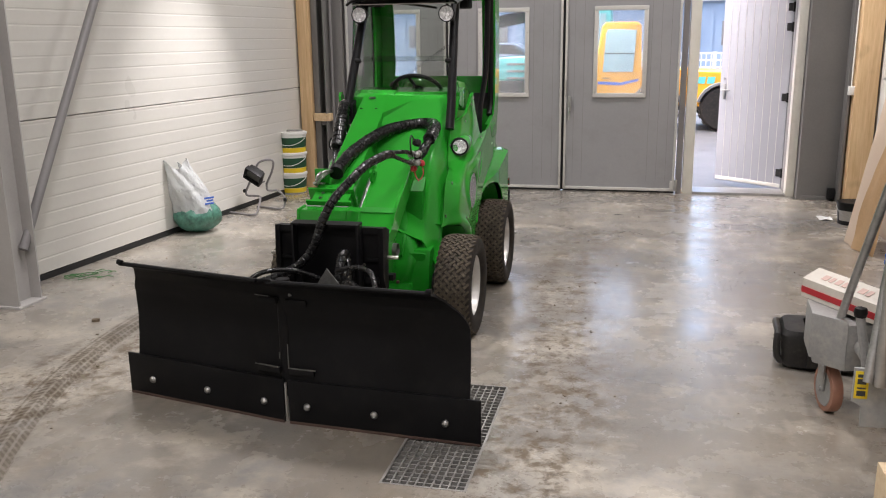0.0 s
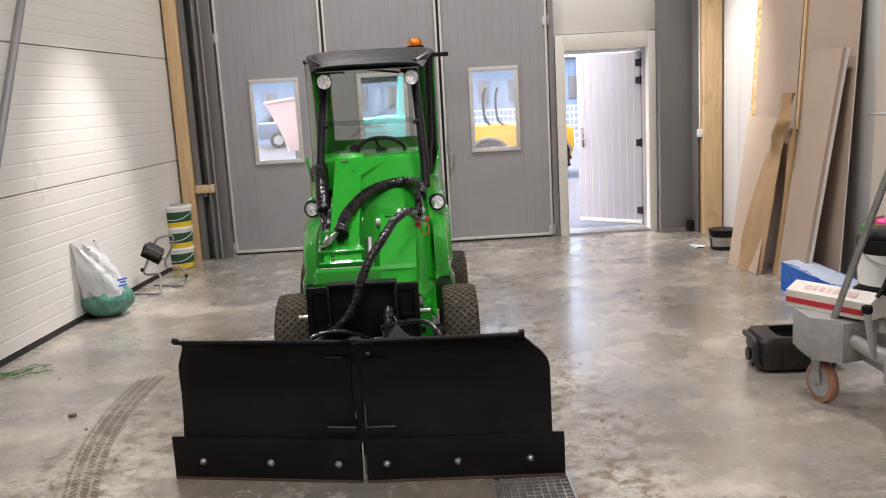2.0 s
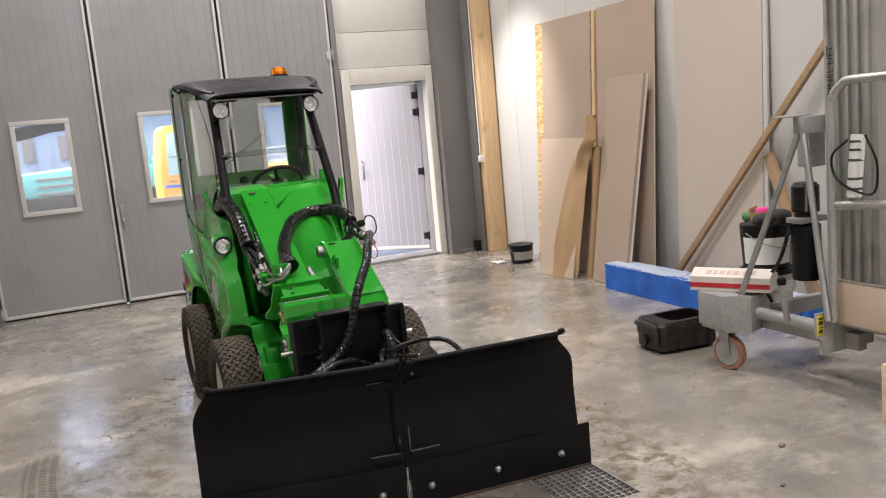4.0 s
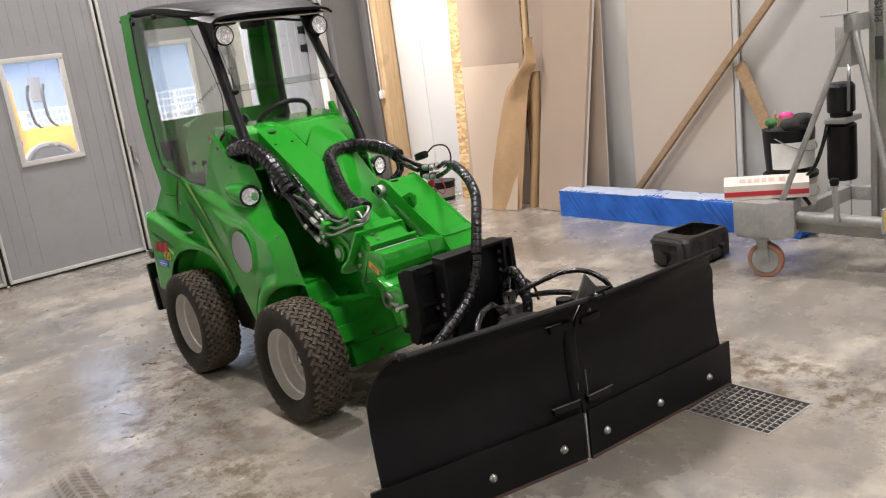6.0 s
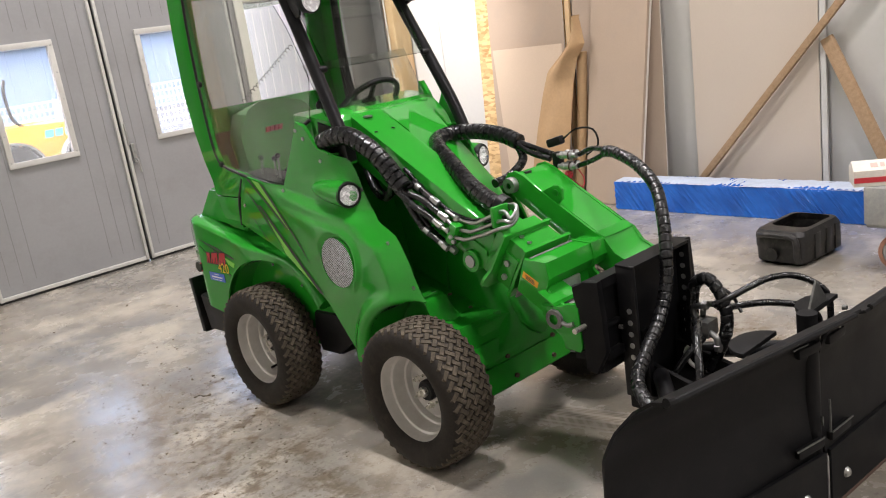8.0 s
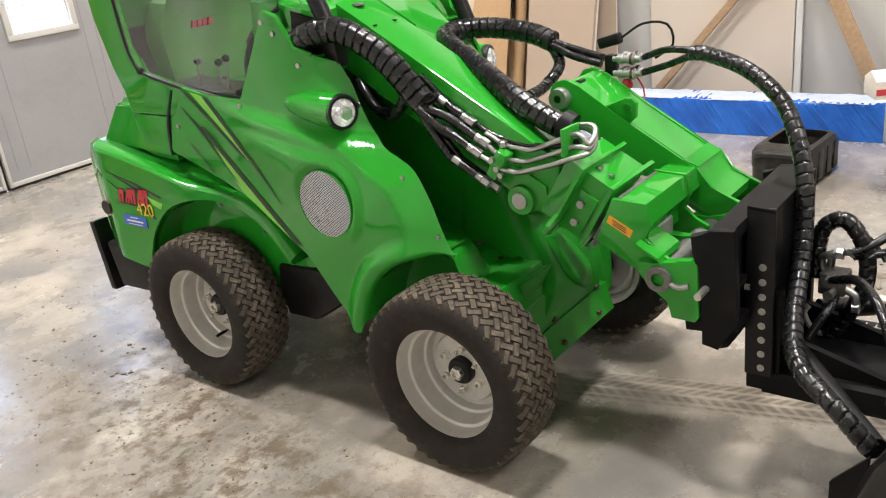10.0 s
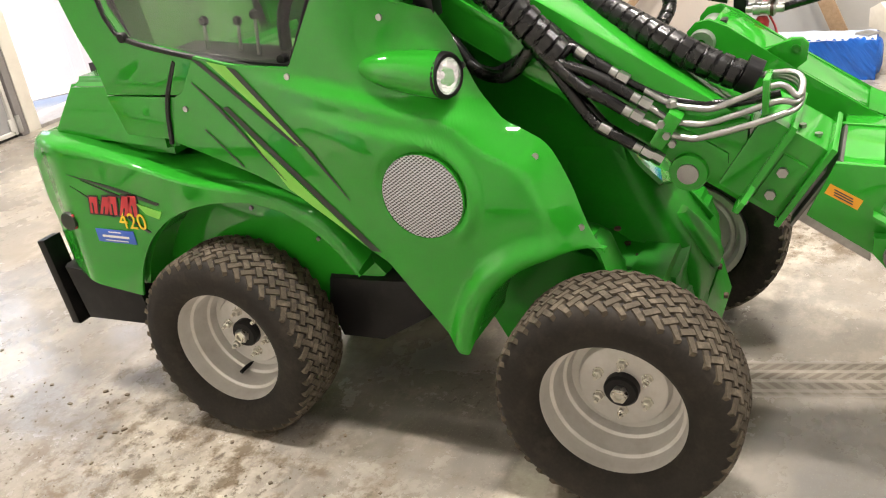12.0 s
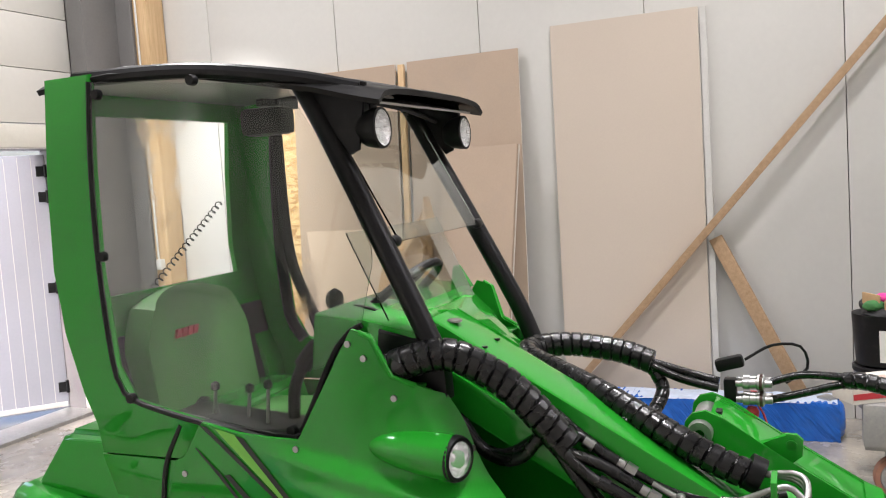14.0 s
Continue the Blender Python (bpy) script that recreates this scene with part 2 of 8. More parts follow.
def concrete():
    """Polished, stained concrete with tyre marks of dried mud."""
    n = Nodes("polished_concrete")
    sx = n.add("ShaderNodeSeparateXYZ")
    n.put(sx.inputs[0], n.pos)
    x, y = sx.outputs[0], sx.outputs[1]
    big, mid, fine = n.noise(0.55, 6, 0.62), n.noise(2.3, 7, 0.68), n.noise(60, 4, 0.6)
    c = n.mix(n.step(big, 0.36, 0.64), (0.19, 0.178, 0.158), (0.36, 0.328, 0.282))
    c = n.mix(n.math("MULTIPLY", n.step(mid, 0.48, 0.68), 0.55), c, (0.56, 0.512, 0.425))
    # grey power-floated clouds and dark smudges
    c = n.mix(n.math("MULTIPLY", n.step(n.noise(1.15, 7, 0.7), 0.50, 0.60), 0.75), c, (0.135, 0.137, 0.142))
    c = n.mix(n.math("MULTIPLY", n.step(n.noise(4.3, 6, 0.72, stretch=(1.0, 0.45, 1.0)), 0.54, 0.7), 0.55), c, (0.22, 0.178, 0.13))
    c = n.mix(n.math("MULTIPLY", n.step(n.noise(5.5, 8, 0.78), 0.56, 0.74), 0.55), c, (0.115, 0.10, 0.08))
    c = n.mix(n.math("MULTIPLY", n.step(n.noise(11, 6, 0.75), 0.57, 0.7), 0.4), c, (0.2, 0.172, 0.135))
    c = n.mix(n.math("MULTIPLY", n.step(fine, 0.45, 0.75), 0.25), c, (0.2, 0.185, 0.165))
    c = n.mix(n.math("MULTIPLY", n.step(n.noise(150, 2, 0.5), 0.62, 0.7), 0.35), c, (0.5, 0.46, 0.4))

    # broad brownish stains and paler worn areas
    c = n.mix(n.math("MULTIPLY", n.step(n.noise(0.8, 5, 0.6, stretch=(1.0, 0.7, 1.0)), 0.46, 0.62), 0.38), c, (0.25, 0.20, 0.14))
    c = n.mix(n.math("MULTIPLY", n.step(n.noise(1.5, 7, 0.7, stretch=(0.8, 1.0, 1.0)), 0.51, 0.62), 0.6), c, (0.60, 0.54, 0.44))

    # wispy wiping marks
    for k, sc, st in ((0.2, 1.6, (1.0, 0.4, 1.0)), (0.16, 3.1, (0.5, 1.0, 1.0))):
        line_ = n.step(n.math("ABSOLUTE", n.math("SUBTRACT", n.noise(sc, 4, 0.6, stretch=st), 0.5)), 0.03, 0.0)
        c = n.mix(n.math("MULTIPLY", n.math("MULTIPLY", line_, n.step(n.noise(0.9, 2), 0.42, 0.6)), k), c, (0.6, 0.55, 0.46))
    c = n.mix(n.math("MULTIPLY", n.step(n.noise(2.1, 8, 0.72, stretch=(1.0, 0.6, 1.0)), 0.54, 0.72), 0.55), c, (0.12, 0.108, 0.09))

    # dried mud flecks, thick along two wheel lines and thin elsewhere
    def zone(d, w, lo, hi):
        return n.math("MULTIPLY", n.step(n.math("ABSOLUTE", d), w, w * 0.35), n.math("MULTIPLY", n.step(y, lo, lo + 0.5), n.step(y, hi, hi - 0.8)))

    za = zone(n.math("SUBTRACT", x, n.math("ADD", n.math("MULTIPLY", n.math("SINE", n.math("MULTIPLY", y, 1.7)), 0.07), 0.36)), 0.40, 3.0, 8.6)
    zb = zone(n.math("ADD", x, n.math("ADD", 2.05, n.math("MULTIPLY", n.math("SUBTRACT", y, 4.0), -0.22))), 0.55, 2.0, 7.6)
    thick = n.math("MAXIMUM", n.math("MAXIMUM", za, zb), n.math("MULTIPLY", n.step(n.noise(1.7, 3, 0.6), 0.54, 0.64), 0.3))
    flecks = n.math("MULTIPLY", n.step(n.noise(30, 4, 0.65), 0.56, 0.62), thick)
    smear = n.math("MULTIPLY", n.step(n.noise(9, 5, 0.7), 0.48, 0.6), n.math("MAXIMUM", za, zb))
    c = n.mix(n.math("MULTIPLY", smear, 0.9), c, (0.135, 0.102, 0.066))
    c = n.mix(n.math("MULTIPLY", flecks, 0.95), c, (0.125, 0.1, 0.07))
    c = n.mix(n.math("MULTIPLY", n.math("MULTIPLY", n.step(n.noise(52, 2, 0.5), 0.64, 0.67), n.step(n.noise(2.6, 2), 0.5, 0.6)), 0.5), c, (0.09, 0.078, 0.062))

    def track(d, lo, hi, k):
        band = n.math("MULTIPLY", n.step(n.math("ABSOLUTE", d), 0.095, 0.075), n.math("MULTIPLY", n.step(y, lo, lo + 0.25), n.step(y, hi, hi - 0.12)))
        ribs = n.step(n.math("SINE", n.math("MULTIPLY", d, 128.0)), -0.75, -0.35)
        cross = n.step(n.math("SINE", n.math("ADD", n.math("MULTIPLY", y, 155.0), n.math("MULTIPLY", n.math("ABSOLUTE", d), 150.0))), -0.55, 0.2)
        wear = n.step(n.noise(9, 6, 0.75), 0.22, 0.48)
        return n.math("MULTIPLY", n.math("MULTIPLY", n.math("MULTIPLY", band, n.math("MULTIPLY", n.step(ribs, 0.0, 1.0, 0.40, 1.0), n.step(cross, 0.0, 1.0, 0.62, 1.0))), wear), k)

    yy = n.math("SUBTRACT", 5.35, y)
    d1 = n.math("SUBTRACT", x, n.math("ADD", n.math("MULTIPLY", n.math("MULTIPLY", yy, yy), 0.12), -2.165))
    d2 = n.math("SUBTRACT", x, n.math("ADD", n.math("MULTIPLY", n.math("SUBTRACT", 5.14, y), 0.25), -0.6))
    t = n.math("MAXIMUM", track(d1, 2.6, 5.85, 0.72), track(d2, 3.9, 5.3, 0.72))
    c = n.mix(n.math("MULTIPLY", zone(d2, 0.42, 3.3, 5.5), 0.45), c, (0.17, 0.135, 0.092))
    c = n.mix(n.math("MULTIPLY", t, 0.95), c, (0.068, 0.048, 0.028))
    rough = n.math("ADD", n.step(mid, 0.34, 0.68, 0.13, 0.36), n.math("MULTIPLY", n.step(big, 0.35, 0.7), 0.06))
    rough = n.math("ADD", rough, n.math("ADD", n.math("MULTIPLY", t, 0.4), n.math("MULTIPLY", flecks, 0.12)), clamp=True)
    n.bump(n.math("ADD", n.math("MULTIPLY", n.noise(5, 3), 1.0), n.math("MULTIPLY", fine, 0.12)), 0.11, 0.006)
    return n.set(Base_Color=c, Roughness=rough, Specular_IOR_Level=n.math("SUBTRACT", 1.0, n.math("MAXIMUM", n.math("MULTIPLY", t, 0.95), n.math("MULTIPLY", smear, 0.5)), clamp=True), Coat_Weight=n.math("MULTIPLY", n.math("SUBTRACT", 1.0, n.math("MAXIMUM", t, smear)), 0.35, clamp=True), Coat_Roughness=n.step(mid, 0.34, 0.68, 0.14, 0.34))


M_FLOOR = concrete()


def glassy(name, col, rough=0.0):
    n = Nodes(name)
    return n.set(Base_Color=col, Roughness=rough, Transmission_Weight=1.0, IOR=1.45)


def smeared_glass():
    """Cab glass with hazy scratched patches."""
    n = Nodes("cab_window")
    haze = n.math("MULTIPLY", n.step(n.noise(5, 6, 0.7), 0.52, 0.72), n.step(n.noise(30, 4, 0.6, stretch=(1.0, 1.0, 0.3)), 0.35, 0.7))
    return n.set(Base_Color=(0.74, 0.78, 0.75), Roughness=n.math("MULTIPLY", haze, 0.3), Transmission_Weight=1.0, IOR=1.45)


M_GLASS = smeared_glass()
M_PANE = glassy("hazy_door_window", (0.93, 0.95, 0.95), 0.0)
# transmission below 1 paints bright outdoor haze into the pane
M_PANE.node_tree.nodes["Principled BSDF"].inputs["Transmission Weight"].default_value = 0.88
M_LENS = glassy("lamp_lens", (0.95, 0.95, 0.95), 0.08)
M_LENS.node_tree.nodes["Principled BSDF"].inputs["Transmission Weight"].default_value = 0.9
M_AMBER = glassy("amber_lens", (1.0, 0.35, 0.02), 0.15)


def film_bag():
    n = Nodes("milky_film")
    n.bump(n.noise(25, 4), 0.6, 0.01)
    return n.set(Base_Color=(0.82, 0.84, 0.84), Roughness=0.25, Transmission_Weight=0.5, IOR=1.15)


M_BAG = film_bag()
M_BAGGREEN = surface("green_bag_content", (0.07, 0.2, 0.15), 0.35, var=0.5, big=14, fine=40, bump=0.5, dist=0.01)


def mesh_disc():
    """Perforated grille sheet: a fine woven mesh."""
    n = Nodes("woven_grille")
    sx = n.add("ShaderNodeSeparateXYZ")
    n.put(sx.inputs[0], n.pos)
    # expanded metal: strands round lozenge-shaped holes
    p, q = n.math("MULTIPLY", sx.outputs[2], 116.0), n.math("MULTIPLY", sx.outputs[1], 80.0)
    a = n.math("ABSOLUTE", n.math("SUBTRACT", n.math("FRACT", n.math("ADD", p, q)), 0.5))
    b = n.math("ABSOLUTE", n.math("SUBTRACT", n.math("FRACT", n.math("SUBTRACT", p, q)), 0.5))
    h = n.step(n.math("MAXIMUM", a, b), 0.30, 0.38)
    n.bump(h, 0.5, 0.002)
    return n.set(Base_Color=n.mix(h, (0.03, 0.03, 0.033), (0.66, 0.69, 0.74)), Roughness=0.3, Metallic=0.45)


M_GRILLE = mesh_disc()


# ---- mesh tools ----
def V(*a):
    return Vector(a)


def add_box(bm, c, s, bevel=0.0, rot=None):
    """A box of size s round c, bevelled."""
    m = Matrix.Translation(c) @ (rot.to_4x4() if rot else Matrix()) @ Matrix.Diagonal((*s, 1))
    g = bmesh.ops.create_cube(bm, size=1.0, matrix=m)
    if bevel:
        es = list({e for v in g["verts"] for e in v.link_edges})
        bmesh.ops.bevel(bm, geom=es, offset=bevel, segments=2, affect="EDGES", profile=0.6)
    return bm


def box(c, s, bevel=0.0, rot=None):
    return add_box(bmesh.new(), c, s, bevel, rot)


AX = {"x": lambda a, p: V(a, p[0], p[1]), "y": lambda a, p: V(p[0], a, p[1]), "z": lambda a, p: V(p[0], p[1], a)}


def add_prism(bm, pts, axis, a, b, bevel=0.0):
    """An outline drawn across an axis, pulled out from a to b along it."""
    f = AX[axis]
    lo, hi = [bm.verts.new(f(a, p)) for p in pts], [bm.verts.new(f(b, p)) for p in pts]
    n = len(pts)
    faces = [bm.faces.new(lo), bm.faces.new(hi[::-1])]
    faces += [bm.faces.new((lo[i], hi[i], hi[(i + 1) % n], lo[(i + 1) % n])) for i in range(n)]
    if bevel:
        es = list({e for fc in faces[:2] for e in fc.edges})
        bmesh.ops.bevel(bm, geom=es, offset=bevel, segments=2, affect="EDGES", profile=0.6)
    bmesh.ops.recalc_face_normals(bm, faces=bm.faces[:])
    return bm


def prism(pts, axis, a, b, bevel=0.0):
    return add_prism(bmesh.new(), pts, axis, a, b, bevel)


def add_lathe(bm, prof, c, axis="z", n=24, cap=True):
    """Rings of (radius, height) turned round an axis through c."""
    c = Vector(c)
    rings = []
    for r, h in prof:
        ring = []
        for i in range(n):
            w = 2 * math.pi * i / n
            p, q = r * math.cos(w), r * math.sin(w)
            ring.append(bm.verts.new(c + (V(p, q, h) if axis == "z" else V(h, p, q) if axis == "x" else V(q, h, p))))
        rings.append(ring)
    for a, b in zip(rings, rings[1:]):
        for i in range(n):
            bm.faces.new((a[i], a[(i + 1) % n], b[(i + 1) % n], b[i]))
    if cap:
        bm.faces.new(rings[0][::-1])
        bm.faces.new(rings[-1])
    bmesh.ops.recalc_face_normals(bm, faces=bm.faces[:])
    return bm


def lathe(prof, c, axis="z", n=24, cap=True):
    return add_lathe(bmesh.new(), prof, c, axis, n, cap)


def spline(pts, step=0.02):
    """A smooth line through points."""
    P = [Vector(p) for p in pts]
    P = [P[0] * 2 - P[1]] + P + [P[-1] * 2 - P[-2]]
    out = []
    for i in range(1, len(P) - 2):
        k = max(2, int((P[i + 1] - P[i]).length / step))
        for j in range(k):
            t = j / k
            out.append(0.5 * (2 * P[i] + (P[i + 1] - P[i - 1]) * t + (2 * P[i - 1] - 5 * P[i] + 4 * P[i + 1] - P[i + 2]) * t * t + (3 * P[i] - P[i - 1] - 3 * P[i + 1] + P[i + 2]) * t ** 3))
    return out + [P[-2]]


def add_tube(bm, pts, r, n=10, step=0.02, wrap=0.0, pitch=0.022, straight=False):
    """A tube along points; wrap: how far a spiral sleeve stands out, as a part of r."""
    line = [Vector(p) for p in pts] if straight else spline(pts, step)
    up = V(0.31, 0.2, 0.93)
    rings, s = [], 0.0
    for i, p in enumerate(line):
        d = (line[min(i + 1, len(line) - 1)] - line[max(i - 1, 0)]).normalized()
        if i:
            s += (p - line[i - 1]).length
        a = (up - d * up.dot(d)).normalized()
        up = a
        b = d.cross(a)
        ring = []
        for k in range(n):
            w = 2 * math.pi * k / n
            rr = r
            if wrap:
                ph = (s / pitch + 0.16 * math.cos(w)) % 1.0
                rr = r * (1 + wrap * (-1.6 if ph < 0.13 else 0.8 + 0.35 * ph))
            ring.append(bm.verts.new(p + (a * math.cos(w) + b * math.sin(w)) * rr))
        rings.append(ring)
    for q, t in zip(rings, rings[1:]):
        for i in range(n):
            bm.faces.new((q[i], q[(i + 1) % n], t[(i + 1) % n], t[i]))
    bm.faces.new(rings[0][::-1])
    bm.faces.new(rings[-1])
    bmesh.ops.recalc_face_normals(bm, faces=bm.faces[:])
    return bm


def tube(pts, r, **kw):
    return add_tube(bmesh.new(), pts, r, **kw)


def rod(a, b, r, n=10):
    return add_tube(bmesh.new(), [a, b], r, n=n, straight=True)


def shell(f, nu, nv, thick):
    """A sheet given by f(u, v), thickened along its normal."""
    bm = bmesh.new()
    P = [[Vector(f(i / nu, j / nv)) for j in range(nv + 1)] for i in range(nu + 1)]

    def back(i, j):
        du = P[min(i + 1, nu)][j] - P[max(i - 1, 0)][j]
        dv = P[i][min(j + 1, nv)] - P[i][max(j - 1, 0)]
        n = du.cross(dv)
        return P[i][j] + (n.normalized() * thick if n.length > 1e-12 else V(0, 0, 0))

    g = [[bm.verts.new(q) for q in row] for row in P]
    h = [[bm.verts.new(back(i, j)) for j in range(nv + 1)] for i in range(nu + 1)]
    for i in range(nu):
        for j in range(nv):
            bm.faces.new((g[i][j], g[i][j + 1], g[i + 1][j + 1], g[i + 1][j]))
            bm.faces.new((h[i][j], h[i + 1][j], h[i + 1][j + 1], h[i][j + 1]))
    for i in range(nu):
        for j in (0, nv):
            bm.faces.new((g[i][j], g[i + 1][j], h[i + 1][j], h[i][j]))
    for j in range(nv):
        for i in (0, nu):
            bm.faces.new((g[i][j], h[i][j], h[i][j + 1], g[i][j + 1]))
    bmesh.ops.recalc_face_normals(bm, faces=bm.faces[:])
    return bm


def rect_loft(rings, r=0.03, k=5):
    """Rounded rectangles (cx, cy, half x, half y, z) joined one to the next, closed at both ends."""
    bm = bmesh.new()
    loops = []
    for cx, cy, hx, hy, z in rings:
        loop = []
        q = min(r, hx * 0.9, hy * 0.9)
        for sx, sy, a0 in ((1, 1, 0), (-1, 1, 90), (-1, -1, 180), (1, -1, 270)):
            for i in range(k):
                a = radians(a0 + 90 * i / (k - 1))
                loop.append(bm.verts.new((cx + sx * (hx - q) + q * math.cos(a), cy + sy * (hy - q) + q * math.sin(a), z)))
        loops.append(loop)
    n = len(loops[0])
    for a, b in zip(loops, loops[1:]):
        for i in range(n):
            bm.faces.new((a[i], a[(i + 1) % n], b[(i + 1) % n], b[i]))
    bm.faces.new(loops[0][::-1])
    bm.faces.new(loops[-1])
    bmesh.ops.recalc_face_normals(bm, faces=bm.faces[:])
    return bm


def quad_sheet(a, b, c, d, thick):
    """A flat sheet between four corners, a to d in turn."""
    a, b, c, d = Vector(a), Vector(b), Vector(c), Vector(d)
    return shell(lambda u, v: a.lerp(b, u).lerp(d.lerp(c, u), v), 6, 6, thick)


def flip_x(bm):
    for v in bm.verts:
        v.co.x = -v.co.x
    bmesh.ops.reverse_faces(bm, faces=bm.faces[:])
    return bm


def mesh_of(name, bm, material, angle=32):
    me = bpy.data.meshes.new(name)
    bm.to_mesh(me)
    bm.free()
    me.materials.append(material)
    me.shade_smooth()
    me.set_sharp_from_angle(angle=radians(angle))
    return me


def part(name, bm, material, parent, label="", angle=32):
    """Links a bmesh as one mesh object under a thing or a part."""
    ob = new(name, mesh_of(name, bm, material, angle))
    ob.parent = parent
    if label:
        ob["label"] = label
    return ob


def thing(name, at, label, category, group="", kind=""):
    """An Empty at a thing's base."""
    ob = new(name)
    ob.location = at
    ob.empty_display_size = 0.05
    return tagged(ob, label, category, group, kind)


def solid(name, bm, material, label, category, kind="", group="", angle=32):
    """A thing that is one mesh."""
    return tagged(new(name, mesh_of(name, bm, material, angle)), label, category, group, kind)


def interp(pts, x):
    for (a, p), (b, q) in zip(pts, pts[1:]):
        if x <= b:
            return p + (q - p) * max(0.0, min(1.0, (x - a) / (b - a)))
    return pts[-1][1]


def ease(x):
    x = max(0.0, min(1.0, x))
    return x * x * (3 - 2 * x)


# ---- the building ----
BACK = 10.2      # inner face of the back wall
RIGHT = 2.95     # inner face of the right wall
FRONT = -4.0


def left_x(y):
    """The left wall stands slightly askew."""
    return -3.02 - (10.0 - y) * 0.078


def build_floor():
    dx0, dx1, dy0, dy1 = -0.14, 0.2, 3.58, 4.6
    bm = bmesh.new()
    xs, ys = [-4.4, dx0, dx1, 3.3], [FRONT - 0.3, dy0, dy1, BACK + 0.33]
    for i in range(3):
        for j in range(3):
            if i == 1 and j == 1:
                continue
            bm.faces.new([bm.verts.new(p) for p in ((xs[i], ys[j], 0), (xs[i + 1], ys[j], 0), (xs[i + 1], ys[j + 1], 0), (xs[i], ys[j + 1], 0))])
    bmesh.ops.remove_doubles(bm, verts=bm.verts[:], dist=1e-5)
    r = bmesh.ops.extrude_face_region(bm, geom=bm.faces[:])
    bmesh.ops.translate(bm, verts=[v for v in r["geom"] if isinstance(v, bmesh.types.BMVert)], vec=(0, 0, -0.2))
    bmesh.ops.recalc_face_normals(bm, faces=bm.faces[:])
    floor = solid("floor", bm, M_FLOOR, "polished grey concrete workshop floor with stains and mud marks", "floor", "structure")
    # floor drain: pit, angle frame and grating bars
    drain = thing("floor_drain", (0, 0, 0), "galvanised steel grating over a long floor drain", "drain", kind="structure")
    # black plate paints the darkness of the pit below the grating
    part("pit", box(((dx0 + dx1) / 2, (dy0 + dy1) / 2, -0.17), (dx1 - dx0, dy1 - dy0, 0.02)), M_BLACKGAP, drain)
    bm = bmesh.new()
    for c, s in (((dx0 + 0.005, (dy0 + dy1) / 2, -0.017), (0.01, dy1 - dy0, 0.036)), ((dx1 - 0.005, (dy0 + dy1) / 2, -0.017), (0.01, dy1 - dy0, 0.036)), (((dx0 + dx1) / 2, dy0 + 0.005, -0.017), (dx1 - dx0 - 0.02, 0.01, 0.036)), (((dx0 + dx1) / 2, dy1 - 0.005, -0.017), (dx1 - dx0 - 0.02, 0.01, 0.036))):
        add_box(bm, c, s)
    part("frame", bm, M_GRATE, drain)
    bar = mesh_of("long_bar", box((0, 0, 0), (0.006, dy1 - dy0 - 0.022, 0.028)), M_GRATE)
    k = 10
    for i in range(1, k):
        ob = new("long_bar", bar)
        ob.location, ob.parent = (dx0 + 0.01 + (dx1 - dx0 - 0.02) * i / k, (dy0 + dy1) / 2, -0.017), drain
    bar = mesh_of("cross_bar", box((0, 0, 0), (dx1 - dx0 - 0.022, 0.006, 0.02)), M_GRATE)
    k = 30
    for i in range(1, k):
        ob = new("cross_bar", bar)
        ob.location, ob.parent = ((dx0 + dx1) / 2, dy0 + 0.01 + (dy1 - dy0 - 0.02) * i / k, -0.014), drain
    bm = bmesh.new()
    rnd = random.Random(4)
    for i in range(46):
        x, y = rnd.uniform(-3.0, 2.4), rnd.uniform(2.2, 9.6)
        s = rnd.uniform(0.004, 0.012)
        add_box(bm, (x, y, s * 0.28), (s * rnd.uniform(0.8, 2.2), s, s * 0.6), s * 0.15, Euler((0, 0, rnd.uniform(0, 3))).to_matrix())
    # dried mud crumbs where the wheels have stood
    for i in range(620):
        k = rnd.random()
        if k < 0.7:
            y = rnd.gauss(6.7, 0.75)
            x = -2.05 + 0.22 * (y - 4.0) + rnd.gauss(0, 0.24)
        else:
            y = rnd.gauss(5.6, 1.1)
            x = 0.45 + 0.07 * math.sin(1.7 * y) + rnd.gauss(0, 0.10)
        s = rnd.uniform(0.002, 0.0055) if rnd.random() < 0.9 else rnd.uniform(0.006, 0.011)
        add_box(bm, (x, y, s * 0.2), (s * rnd.uniform(0.8, 1.8), s, s * 0.45), 0, Euler((0, 0, rnd.uniform(0, 3))).to_matrix())
    for x, y, s in ((-2.409, 5.101, 0.03), (1.0, 3.6, 0.022), (0.7, 3.3, 0.016)):
        add_box(bm, (x, y, s * 0.3), (s * 1.5, s, s * 0.62), s * 0.2, Euler((0, 0, 0.5)).to_matrix())
    solid("floor_crumbs", bm, M_MUD, "small crumbs of dirt scattered over the concrete", "dirt", "stuff")


build_floor()


